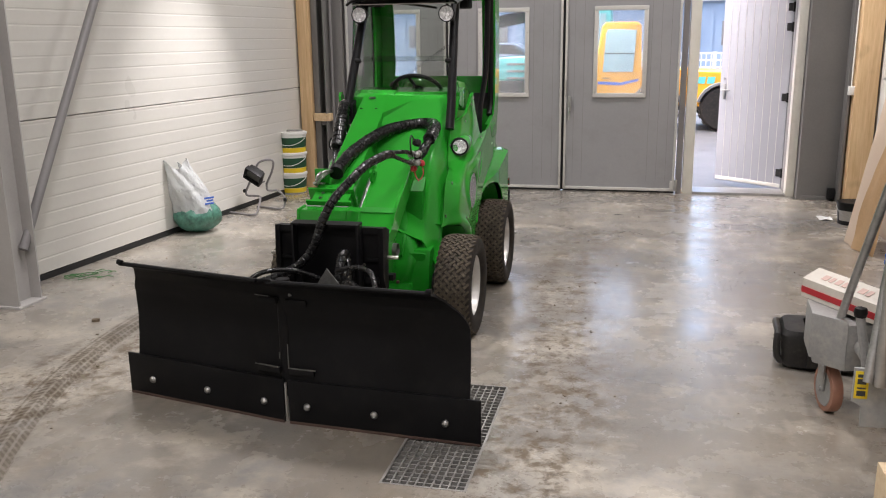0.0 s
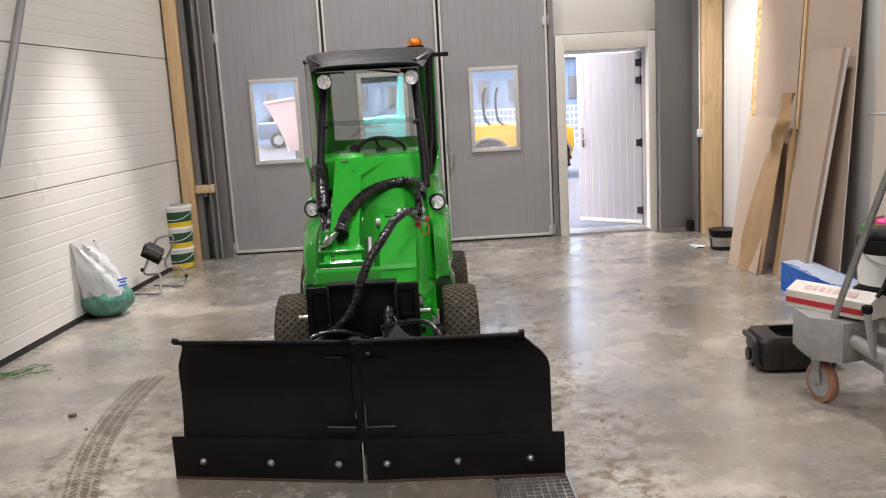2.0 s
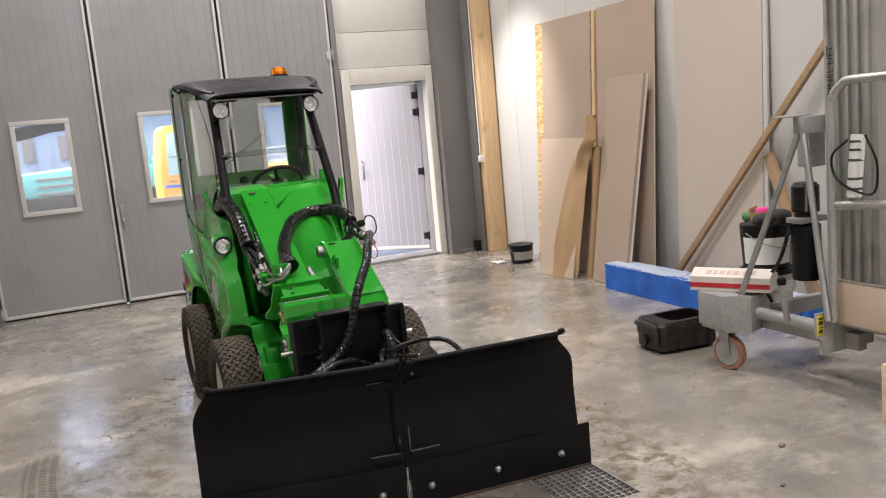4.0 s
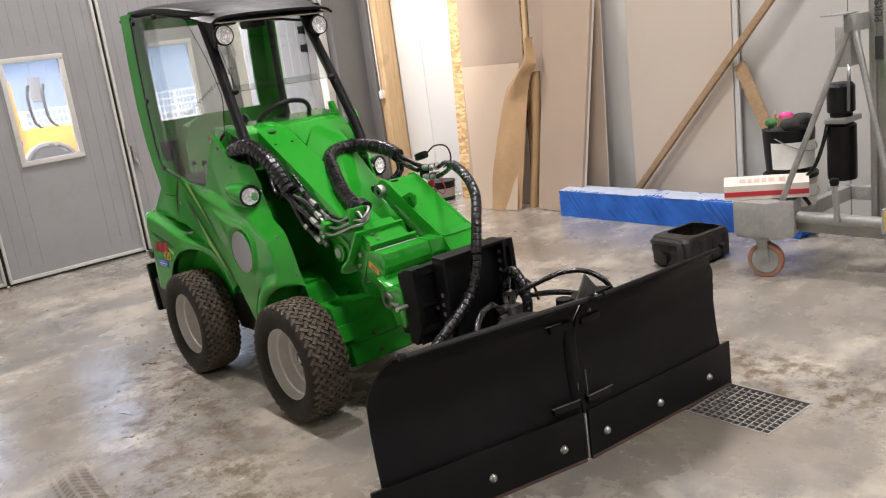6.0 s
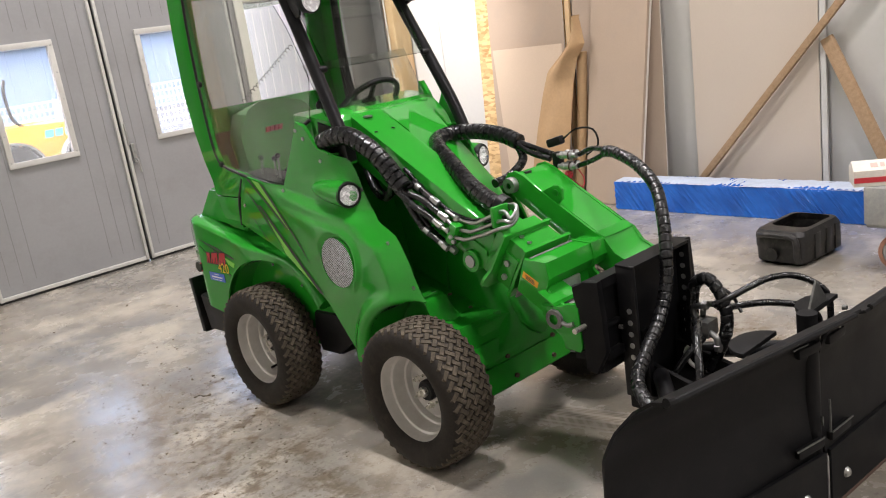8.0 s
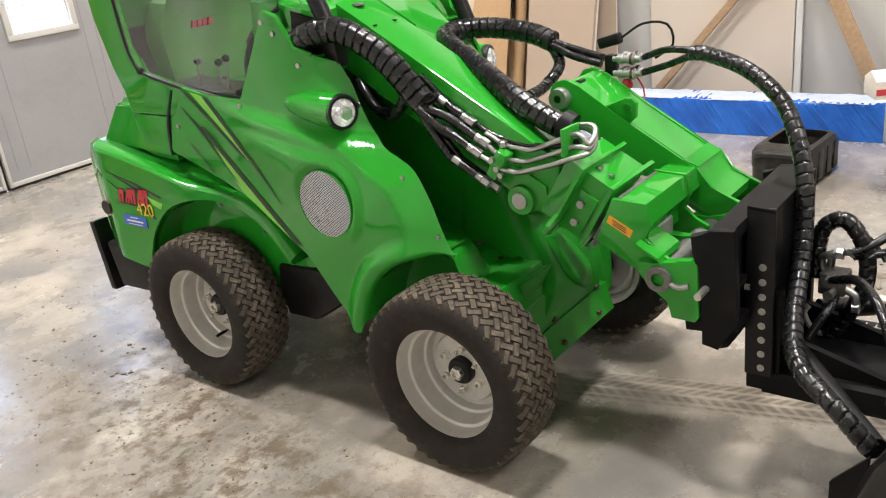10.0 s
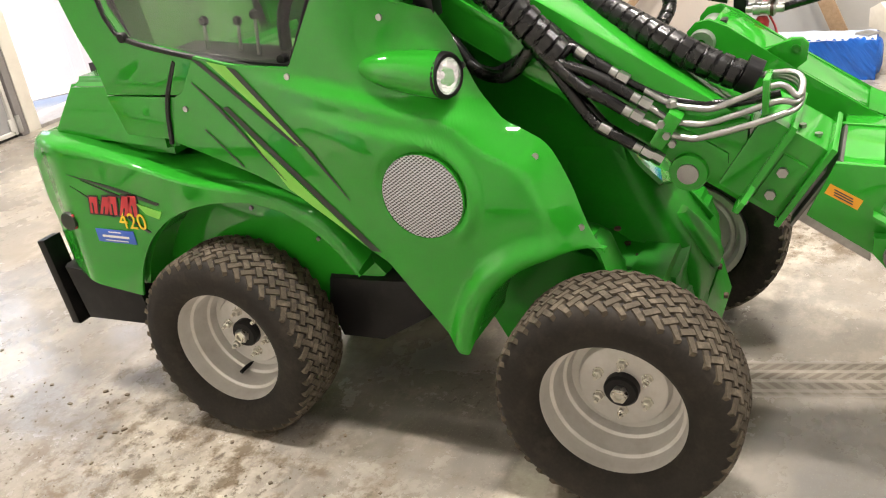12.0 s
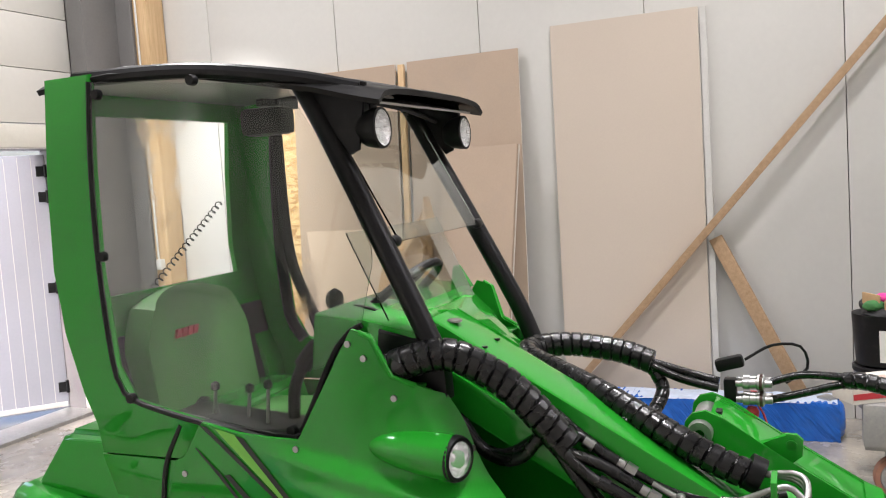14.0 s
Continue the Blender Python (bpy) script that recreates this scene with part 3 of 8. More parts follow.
def build_overhead_door():
    """White ribbed sectional door that fills the left wall."""
    a, b = V(left_x(FRONT), FRONT, 0), V(left_x(BACK), BACK, 0)
    d = (b - a).normalized()
    n = V(-d.y, d.x, 0)  # out of the room
    door = thing("wall_west", (0, 0, 0), "white ribbed sectional overhead door panels with a black floor seal", "door panel", kind="structure")
    z = 0.045
    length = (b - a).length
    rot = Matrix((d, n, V(0, 0, 1))).transposed()
    while z < 5.25:
        h = 1.085
        # outline of one section across its length, with pressed ribs
        pts = [(0.05, z), (0.0, z + 0.006)]
        ribs = 10
        for i in range(ribs):
            q = z + 0.012 + (h - 0.03) * i / ribs
            w = (h - 0.03) / ribs
            pts += [(0.0, q), (0.0, q + w - 0.016), (0.0014, q + w - 0.012), (0.0014, q + w - 0.004)]
        pts += [(0.0, z + h - 0.018), (0.0, z + h - 0.008), (0.006, z + h - 0.003), (0.05, z + h - 0.003)]
        bm = prism(pts, "x", 0, length)
        bmesh.ops.transform(bm, matrix=Matrix.Translation(a) @ rot.to_4x4(), verts=bm.verts[:])
        part("panel", bm, M_WHITE, door, angle=6)
        z += h
    bm = box(((length / 2), 0.02, 0.022), (length, 0.04, 0.042), 0.004)
    bmesh.ops.transform(bm, matrix=Matrix.Translation(a) @ rot.to_4x4(), verts=bm.verts[:])
    part("floor_seal", bm, M_BLACKGAP, door, "black rubber seal")
    bm = box(((length / 2), 0.11, 2.68), (length, 0.1, 5.4))
    bmesh.ops.transform(bm, matrix=Matrix.Translation(a) @ rot.to_4x4(), verts=bm.verts[:])
    solid("wall_west_outer", bm, M_EXGREY, "plain outer wall behind the sectional door", "wall", "structure")


build_overhead_door()


def build_right_wall():
    wall = thing("wall_east", (0, 0, 0), "smooth white insulated wall panels with upright joints", "wall", kind="structure")
    y = 10.5
    edges = [10.5, 9.35, 8.2, 7.06, 5.92, 4.75, 3.6, 2.45, 1.3, 0.15, -1.0, -2.15, FRONT - 0.2]
    for a, b in zip(edges, edges[1:]):
        part("panel", box((RIGHT + 0.06, (a + b) / 2, 2.68), (0.12, a - b - 0.005, 5.36), 0.003), M_WALL_R, wall)
    part("backing", box((RIGHT + 0.14, 3.2, 2.68), (0.03, 14.8, 5.36)), M_STEEL_COL, wall)


build_right_wall()

solid("wall_south", box((-0.6, FRONT - 0.1, 2.68), (8.2, 0.2, 5.36)), M_WALL_R, "plain white wall closing the workshop", "wall", "structure")
solid("ceiling", box((-0.6, 3.1, CEIL + 0.1), (8.4, 15.2, 0.2)), M_CEIL, "pale sheet-metal workshop ceiling", "ceiling", "structure")


def build_back_wall():
    """Three tall grey folding leaves, a cream panel and a personnel door."""
    # wall round the openings
    bm = bmesh.new()
    add_box(bm, (-3.315, BACK + 0.25, 2.68), (1.6, 0.3, 5.36))
    add_box(bm, (2.86, BACK + 0.17, 2.68), (1.05, 0.3, 5.36))
    add_box(bm, (-0.7, BACK + 0.17, 4.63), (3.8, 0.3, 1.46))
    solid("wall_north", bm, M_STEEL_COL, "grey steel-clad wall round the folding door", "wall", "structure")
    # horizontally ribbed cream panel over the personnel door
    p = thing("wall_north_panel", (0, 0, 0), "cream ribbed wall panel above the personnel door", "wall", kind="structure")
    z = 2.262
    while z < 5.25:
        part("panel", box((1.76, BACK + 0.07, z + 0.2), (1.19, 0.1, 0.396), 0.006), M_WHITE, p)
        z += 0.4
    part("backing", box((1.76, BACK + 0.2, 3.82), (1.19, 0.16, 3.1)), M_CREAM, p)


build_back_wall()


def pane_frame(parent, x0, x1, z0, z1, y, w=0.045, mat=None):
    bm = bmesh.new()
    for c, s in ((((x0 + x1) / 2, y, z1 - w / 2), (x1 - x0, 0.02, w)), (((x0 + x1) / 2, y, z0 + w / 2), (x1 - x0, 0.02, w)), ((x0 + w / 2, y, (z0 + z1) / 2), (w, 0.02, z1 - z0 - 2 * w)), ((x1 - w / 2, y, (z0 + z1) / 2), (w, 0.02, z1 - z0 - 2 * w))):
        add_box(bm, c, s, 0.004)
    return part("window_frame", bm, mat or M_TRIM, parent, "pale screwed window frame")


def folding_leaf(name, x0, x1, win, lock):
    leaf = thing(name, ((x0 + x1) / 2, BACK, 0), "tall grey painted folding door leaf with a small window", "door", "folding door leaves", "structure")
    o = V((x0 + x1) / 2, BACK, 0)
    top = 3.9
    wx0, wx1, wz0, wz1 = win[0] + 0.03, win[1] - 0.03, 1.045, 1.925
    bm = bmesh.new()
    t, yc = 0.08, 0.04
    for a, b, c, d in ((x0, wx0, 0.03, top), (wx1, x1, 0.03, top), (wx0, wx1, 0.03, wz0), (wx0, wx1, wz1, top)):
        add_box(bm, V((a + b) / 2, BACK + yc, (c + d) / 2) - o, (b - a, t, d - c))
    # shallow pressed grooves in the upper part
    part("skin", bm, M_GREYDOOR, leaf)
    bm = bmesh.new()
    k = 12
    for i in range(1, k):
        x = x0 + (x1 - x0) * i / k
        lo = 2.02 if win[0] - 0.02 < x < win[1] + 0.02 else 0.1
        add_box(bm, V(x, BACK + 0.0005, (lo + top) / 2) - o, (0.003, 0.004, top - lo - 0.05))
    part("groove", bm, M_STEEL_COL, leaf)
    bm = bmesh.new()
    for x in (x0 + 0.012, x1 - 0.012):
        add_box(bm, V(x, BACK - 0.012, top / 2) - o, (0.024, 0.028, top - 0.04), 0.004)
    add_box(bm, V((x0 + x1) / 2, BACK - 0.008, 0.035) - o, (x1 - x0 - 0.05, 0.02, 0.03), 0.004)
    part("edge_strip", bm, M_TRIM, leaf, "pale aluminium edge strips")
    part("bottom_seal", box(V((x0 + x1) / 2, BACK + 0.02, 0.012) - o, (x1 - x0, 0.05, 0.022)), M_BLACKGAP, leaf, "black rubber seal")
    f = pane_frame(leaf, win[0] - o.x, win[1] - o.x, 1.015, 1.955, -0.01)
    bm = bmesh.new()
    for i in range(5):
        for x in (win[0] + 0.02, win[1] - 0.02):
            add_lathe(bm, [(0.006, -0.024), (0.006, -0.02)], V(x - o.x, 0, 1.06 + 0.85 * i / 4), "y", 8)
    part("screw", bm, M_GALV, f)
    g = part("pane", box(V((win[0] + win[1]) / 2, BACK + 0.04, 1.485) - o, (win[1] - win[0] - 0.06, 0.012, 0.88)), M_PANE, leaf, "clear window pane")
    g.visible_shadow = False
    if lock:
        bm = bmesh.new()
        add_box(bm, V(x0 + 0.055, BACK - 0.02, 0.95) - o, (0.035, 0.03, 0.16), 0.006)
        add_tube(bm, [V(x0 + 0.055, BACK - 0.04, 0.9) - o, V(x0 + 0.055, BACK - 0.075, 0.88) - o, V(x0 + 0.06, BACK - 0.08, 0.78) - o], 0.009, n=8)
        add_tube(bm, [V(x0 + 0.02, BACK - 0.03, 1.02) - o, V(x0 + 0.02, BACK - 0.03, 1.2) - o], 0.007, n=8, straight=True)
        part("latch", bm, M_GALV, leaf, "galvanised latch handle")
    return leaf


J1, J2 = -1.367, -0.09
folding_leaf("door_1", -2.535, J1 - 0.014, (-2.215, -1.672), False)
folding_leaf("door_2", J1 + 0.014, J2 - 0.014, (-1.02, -0.465), True)
folding_leaf("door_3", J2 + 0.014, 1.112, (0.222, 0.775), True)
bm = bmesh.new()
for x in (J1, J2):
    add_box(bm, (x, BACK + 0.03, 1.95), (0.026, 0.05, 3.88))
solid("door_joint_seal", bm, M_BLACKGAP, "black rubber seals between the door leaves", "seal", "structure")


def hinge(x, z, side):
    h = thing("door_hinge", (x, BACK - 0.03, z), "grey steel door hinge", "hinge", "folding door hinges")
    part("barrel", lathe([(0.016, -0.06), (0.018, -0.05), (0.018, 0.05), (0.016, 0.06)], (0, -0.01, 0), "z", 12), M_GALV, h)
    part("leaf", box((side * 0.03, 0.012, 0), (0.06, 0.012, 0.09), 0.003), M_TRIM, h)


for hx, sd in ((-2.56, 1), (1.125, -1)):
    for hz in (0.09, 2.42):
        hinge(hx, hz, sd)
solid("door_post", box((1.155, BACK + 0.04, 2.65), (0.06, 0.16, 5.3), 0.006), M_STEEL_COL, "grey steel post beside the folding door", "post", "structure")


def build_personnel_door():
    d = thing("door_4", (0, 0, 0), "white grooved personnel door standing open to the yard", "door", kind="structure")
    x0, x1, zt = 1.3, 2.235, 2.078
    fr = bmesh.new()
    for c, s in ((((1.195 + x0) / 2, BACK + 0.04, 1.125), (x0 - 1.195, 0.14, 2.25)), (((x1 + 2.32) / 2, BACK + 0.04, 1.125), (2.32 - x1, 0.14, 2.25)), (((x0 + x1) / 2, BACK + 0.04, (zt + 2.25) / 2), (x1 - x0, 0.14, 2.25 - zt))):
        add_box(fr, c, s, 0.006)
    part("frame", fr, M_CREAM, d, "cream painted door frame")
    bm = bmesh.new()
    for c, s in (((x0 - 0.03, BACK + 0.22, 1.06), (0.06, 0.22, 2.12)), ((x1 + 0.03, BACK + 0.22, 1.06), (0.06, 0.22, 2.12)), (((x0 + x1) / 2, BACK + 0.22, zt + 0.03), (x1 - x0 + 0.12, 0.22, 0.06))):
        add_box(bm, c, s, 0.003)
    part("reveal", bm, M_STEEL_COL, d, "dark grey reveal")
    part("threshold", box(((x0 + x1) / 2, BACK + 0.14, 0.012), (x1 - x0, 0.34, 0.03), 0.006), M_GALV, d, "worn metal threshold")
    # the leaf, hinged on the far side and swung outwards
    hinge_at, ang = V(2.245, 10.5, 0), radians(138)
    leaf = part("leaf", box((0.43, 0, 1.04), (0.86, 0.05, 2.02), 0.004), M_LEAFPAINT, d, "white grooved door leaf")
    leaf.location, leaf.rotation_euler = hinge_at, (0, 0, ang)
    bm = bmesh.new()
    for i in range(1, 9):
        add_box(bm, (0.86 * i / 9, 0.0257, 1.04), (0.005, 0.002, 1.98))
    part("groove", bm, M_TRIM, leaf)
    bm = bmesh.new()
    add_box(bm, (0.8, 0.03, 1.03), (0.035, 0.012, 0.16), 0.004)
    add_tube(bm, [V(0.8, 0.03, 1.05), V(0.8, 0.07, 1.05), V(0.7, 0.075, 1.05)], 0.009, n=8)
    add_lathe(bm, [(0.014, 0.03), (0.014, 0.05)], (0.8, 0, 1.17), "y", 10)
    part("handle", bm, M_CHROME, leaf, "chrome lever handle")
    bm = bmesh.new()
    for z in (0.2, 1.0, 1.72, 1.92):
        add_lathe(bm, [(0.012, -0.05), (0.012, 0.05)], (0.0, 0.03, z), "z", 10)
        add_box(bm, (0.035, 0.03, z), (0.06, 0.01, 0.08), 0.002)
    part("hinge", bm, M_BLACKSTEEL, leaf, "dark hinges")
    part("kick_strip", box((0.43, 0.028, 0.06), (0.84, 0.006, 0.04), 0.002), M_TRIM, leaf)


build_personnel_door()

# ---- columns and posts ----


def i_column(name, x, y, w, d, top, label, turn=0.0, mat=None):
    """A rolled steel section with two flanges and a web, on a foot plate."""
    c = thing(name, (x, y, 0), label, "steel column", kind="structure")
    bm = bmesh.new()
    rot = Matrix.Rotation(turn, 3, "Z")
    t = 0.012
    for sgn in (-1, 1):
        add_box(bm, rot @ V(0, sgn * (d / 2 - t / 2), top / 2), (w, t, top), 0.002, rot)
    add_box(bm, V(0, 0, top / 2), (t, d - 2 * t, top), 0, rot)
    part("shaft", bm, mat or M_STEEL_COL, c)
    part("foot_plate", box((0, 0, 0.008), (w + 0.04, d + 0.04, 0.016), 0.003), mat or M_STEEL_COL, c)
    return c


i_column("steel_column", -3.125, 5.33, 0.17, 0.22, 4.5, "grey painted steel column beside the sectional door", mat=M_COLUMN)
b = thing("wind_brace", (0, 0, 0), "grey steel diagonal wind brace on the column", "brace", kind="structure")
part("bar", rod(V(-3.09, 5.38, 0.35), V(-3.12, 8.05, 4.4), 0.03, 12), M_STEEL_COL, b)

bm = prism([(-3.26, 9.93), (-3.045, 9.93), (-3.045, 10.2), (-3.26, 10.2)], "z", 0, 5.3, 0.004)
solid("door_guide_column", bm, M_STEEL_COL, "grey steel guide column in the corner", "column", "structure")
# black strip stands in for the dark gap between column and post
solid("corner_gap_trim", box((-3.025, 10.07, 2.65), (0.034, 0.2, 5.3)), M_BLACKGAP, "black strip drawing the dark gap beside the timber post", "trim", "structure")
solid("timber_post", box((-2.935, 10.03, 2.65), (0.135, 0.24, 5.3), 0.006), M_WOOD, "planed spruce timber post in the corner", "timber post", "structure")
solid("timber_block", box((-2.76, 9.97, 0.8), (0.2, 0.1, 0.085), 0.004), M_WOOD_Y, "short spruce block fixed to the timber post", "timber block")
bm = bmesh.new()
add_box(bm, (-2.825, 10.08, 2.65), (0.07, 0.22, 5.3), 0.004)
add_box(bm, (-2.70, 10.03, 2.65), (0.014, 0.22, 5.3), 0.003)
add_box(bm, (-2.745, 10.13, 2.65), (0.09, 0.02, 5.3), 0.003)
add_box(bm, (-2.62, 10.12, 2.65), (0.14, 0.05, 5.3), 0.01)
solid("folding_door_jamb", bm, M_DARKGREY, "grey steel door jamb with a deep channel", "door jamb", "structure")
solid("jamb_rail", lathe([(0.016, 0.02), (0.016, 4.4)], (-2.655, 10.03, 0), "z", 12), M_STEEL_COL, "grey vertical locking rod", "rod", "structure")
solid("timber_block_bracket", box((-2.755, 9.985, 0.735), (0.05, 0.06, 0.045), 0.006), M_STEEL_COL, "grey steel bracket under the block", "bracket")

# right-hand corner: light edge, dark cladding, timber post
bm = bmesh.new()
add_box(bm, (2.507, 10.12, 2.65), (0.366, 0.16, 5.3), 0.004)
add_box(bm, (2.70, 10.04, 2.65), (0.03, 0.3, 5.3), 0.004)
add_box(bm, (2.54, 10.035, 0.02), (0.34, 0.03, 0.04), 0.003)
solid("corner_cladding", bm, M_DARKGREY, "dark grey corner cladding beside the personnel door", "cladding", "structure")
solid("timber_post_east", box((2.83, 9.87, 2.65), (0.2, 0.2, 5.3), 0.006), M_WOOD, "planed spruce timber post beside the white wall", "timber post", "structure")
solid("base_vent", box((2.64, 9.99, 0.075), (0.07, 0.06, 0.11), 0.006), M_BLACKPL, "small black vent at the floor", "vent")
sw = thing("wall_switch", (2.71, 9.86, 1.11), "white surface switch with conduit on the timber post", "switch")
part("case", box((0, -0.02, 0), (0.065, 0.05, 0.085), 0.008), M_WHITEPL, sw)
part("conduit", rod(V(0.0, 0.0, 0.04), V(0.0, 0.0, 3.2), 0.008, 8), M_WHITEPL, sw, "thin white conduit")


# ---- the yard outside ----
solid("ground", box((0, 60, -0.06), (400, 99.0, 0.08)), M_ASPHALT, "wet grey asphalt yard", "ground", "structure")


def yard_machine():
    """An orange-yellow wheeled machine with a tall glazed cab, its long tail to the side."""
    m = thing("wheel_loader", (0, 17.0, -0.02), "orange-yellow wheel loader with a glazed cab in the yard", "wheel loader")
    part("body", prism([(0.35, 0.42), (2.55, 0.42), (2.62, 0.62), (2.6, 0.94), (2.4, 1.04), (1.2, 1.02), (0.7, 1.10), (0.35, 1.02)], "y", 0.0, 1.3, 0.05), M_EXYELLOW, m)
    part("stripe", prism([(-0.1, 0.82), (0.3, 0.80), (0.62, 0.88), (0.62, 0.92), (0.3, 0.85), (-0.1, 0.87)], "y", -0.022, -0.012), M_BLUELBL, m, "blue stripe")
    cab = part("cab", prism([(-0.16, 0.50), (0.66, 0.50), (0.66, 1.0), (0.64, 1.86), (0.58, 1.92), (0.02, 1.92), (-0.06, 1.84), (-0.16, 1.05)], "y", -0.01, 1.1, 0.04), M_EXYELLOW, m, "yellow cab with rounded corners")
    win = part("cab_window", prism([(-0.02, 1.04), (0.52, 1.04), (0.56, 1.78), (0.06, 1.80), (0.02, 1.72)], "y", -0.03, -0.015, 0.004), M_TEALGLASS, cab, "pale tinted cab window")
    part("window_bar", prism([(-0.01, 1.36), (0.54, 1.36), (0.54, 1.375), (-0.01, 1.375)], "y", -0.036, -0.03), M_BLACKSTEEL, win)
    part("door_handle", box((0.05, -0.03, 0.93), (0.14, 0.02, 0.02), 0.004), M_BLACKSTEEL, cab)
    for i, w in enumerate((0.13, 0.12, 0.13)):
        part("marking", prism([(1.50 + i * 0.155, 0.83), (1.50 + i * 0.155 + w, 0.83), (1.52 + i * 0.155 + w, 0.95), (1.52 + i * 0.155, 0.95)], "y", -0.012, -0.003), M_TEAL, m, "teal marking")
    for x in (0.95, 2.10):
        for y in (-0.02, 1.25):
            w = part("wheel", lathe([(0.24, -0.17), (0.36, -0.17), (0.40, -0.11), (0.40, 0.11), (0.36, 0.17), (0.24, 0.17)], (x, y, 0.40), "y", 28), M_RUBBER, m, "black earthmover wheel")
            part("rim", lathe([(0.0, -0.1), (0.2, -0.1), (0.24, -0.15), (0.24, 0.15), (0.2, 0.1), (0.0, 0.1)], (x, y, 0.40), "y", 20), M_EXYELLOW, w)
            bm = bmesh.new()
            for i in range(18):
                a = 2 * math.pi * i / 18
                add_box(bm, (x + 0.405 * math.cos(a), y, 0.40 + 0.405 * math.sin(a)), (0.03, 0.3, 0.06), 0.0, Matrix.Rotation(-a, 3, "Y"))
            part("tread", bm, M_RUBBER, w)
        part("fender", prism([(x + 0.46 * math.cos(a), 0.40 + 0.46 * math.sin(a)) for a in [radians(15 + 10 * i) for i in range(16)]] + [(x + 0.42 * math.cos(a), 0.40 + 0.42 * math.sin(a)) for a in [radians(165 - 10 * i) for i in range(16)]], "y", -0.2, 0.3), M_DARKGREY, m, "dark grey fender")
    for x in (0.88, 1.12):
        part("exhaust", tube([(x + 0.36, 0.25, 1.00), (x + 0.17, 0.25, 1.06), (x + 0.05, 0.25, 1.22), (x + 0.03, 0.25, 1.6), (x + 0.08, 0.25, 1.78)], 0.026, n=10), M_BLACKSTEEL, m, "black exhaust pipe")


M_TEALGLASS = surface("tinted_glass", (0.3, 0.45, 0.47), 0.08, var=0.1)
yard_machine()


def parked_car():
    """A blue-grey estate car far back in the yard."""
    c = thing("parked_car", (-4.6, 35.6, -0.02), "blue-grey estate car parked far back in the yard", "car")
    part("body", prism([(-2.1, 0.35), (2.1, 0.35), (2.15, 0.75), (1.95, 0.95), (0.9, 1.02), (-2.0, 1.05), (-2.15, 0.8)], "y", -0.85, 0.85, 0.08), M_CARBLUE, c)
    cabin = part("cabin", prism([(-2.0, 1.0), (1.0, 1.0), (0.3, 1.46), (-1.6, 1.48)], "y", -0.75, 0.75, 0.06), M_CARBLUE, c)
    part("side_window", prism([(-1.7, 1.06), (0.7, 1.06), (0.2, 1.40), (-1.45, 1.41)], "y", -0.765, -0.752, 0.004), M_BLACKPL, cabin, "dark side windows")
    for x in (-1.3, 1.3):
        for y in (-0.78, 0.78):
            w = part("wheel", lathe([(0.2, -0.1), (0.31, -0.1), (0.33, -0.06), (0.33, 0.06), (0.31, 0.1), (0.2, 0.1)], (x, y, 0.33), "y", 24), M_RUBBER, c, "black car wheel")
            part("rim", lathe([(0.0, -0.1), (0.19, -0.11), (0.2, 0.0)], (x, y, 0.33), "y", 18, False), M_ALU, w)
    part("lamp", box((-2.1, -0.6, 0.85), (0.06, 0.3, 0.12), 0.02), M_RED, c, "red tail lamp")


M_CARBLUE = surface("blue_grey_car_paint", (0.10, 0.14, 0.20), 0.3, var=0.05, coat=0.5)
parked_car()

t = thing("teal_excavator", (-1.35, 20.8, -0.02), "teal excavator with a dark boom in the yard", "excavator")
part("body", prism([(-1.2, 0.7), (1.5, 0.7), (1.5, 1.15), (0.4, 1.3), (-1.2, 1.22)], "y", -0.9, 0.9, 0.06), M_TEAL, t)
for z in (0.8, 0.95, 1.1):
    part("side_louvre", box((-0.3, -0.91, z), (1.2, 0.02, 0.05), 0.004), M_DARKGREY, t)
part("cab", prism([(0.5, 1.2), (1.4, 1.2), (1.3, 2.3), (0.6, 2.3)], "y", -0.7, 0.3, 0.05), M_TEAL, t)
part("cab_window", prism([(0.62, 1.35), (1.28, 1.35), (1.2, 2.15), (0.7, 2.15)], "y", -0.72, -0.705, 0.004), M_TEALGLASS, t)
part("boom", prism([(-2.0, 1.72), (-1.5, 2.12), (-0.4, 2.35), (0.6, 2.3), (0.6, 2.08), (-0.4, 2.1), (-1.4, 1.9), (-1.85, 1.58)], "y", 0.4, 0.7, 0.03), M_BLACKSTEEL, t)
part("track", prism([(-1.4, 0.2), (-1.2, 0.0), (1.5, 0.0), (1.7, 0.2), (1.5, 0.75), (-1.2, 0.75)], "y", -1.1, 1.1, 0.04), M_BLACKSTEEL, t)

t = thing("loading_bucket", (-3.1, 19.0, -0.02), "faded pinkish-red tapered steel bucket on a stand", "bucket")
part("body", prism([(-0.40, 1.72), (0.30, 1.80), (0.30, 0.75), (0.02, 0.72), (-0.12, 1.25)], "y", -0.6, 0.6, 0.03), M_PINKBOX, t)
part("lip", prism([(-0.43, 1.70), (-0.40, 1.76), (0.31, 1.84), (0.31, 1.79)], "y", -0.62, 0.62, 0.01), M_PINKBOX, t)
for y in (-0.45, 0.45):
    part("stand_leg", box((0.18, y, 0.38), (0.08, 0.08, 0.76), 0.008), M_STEEL_COL, t)

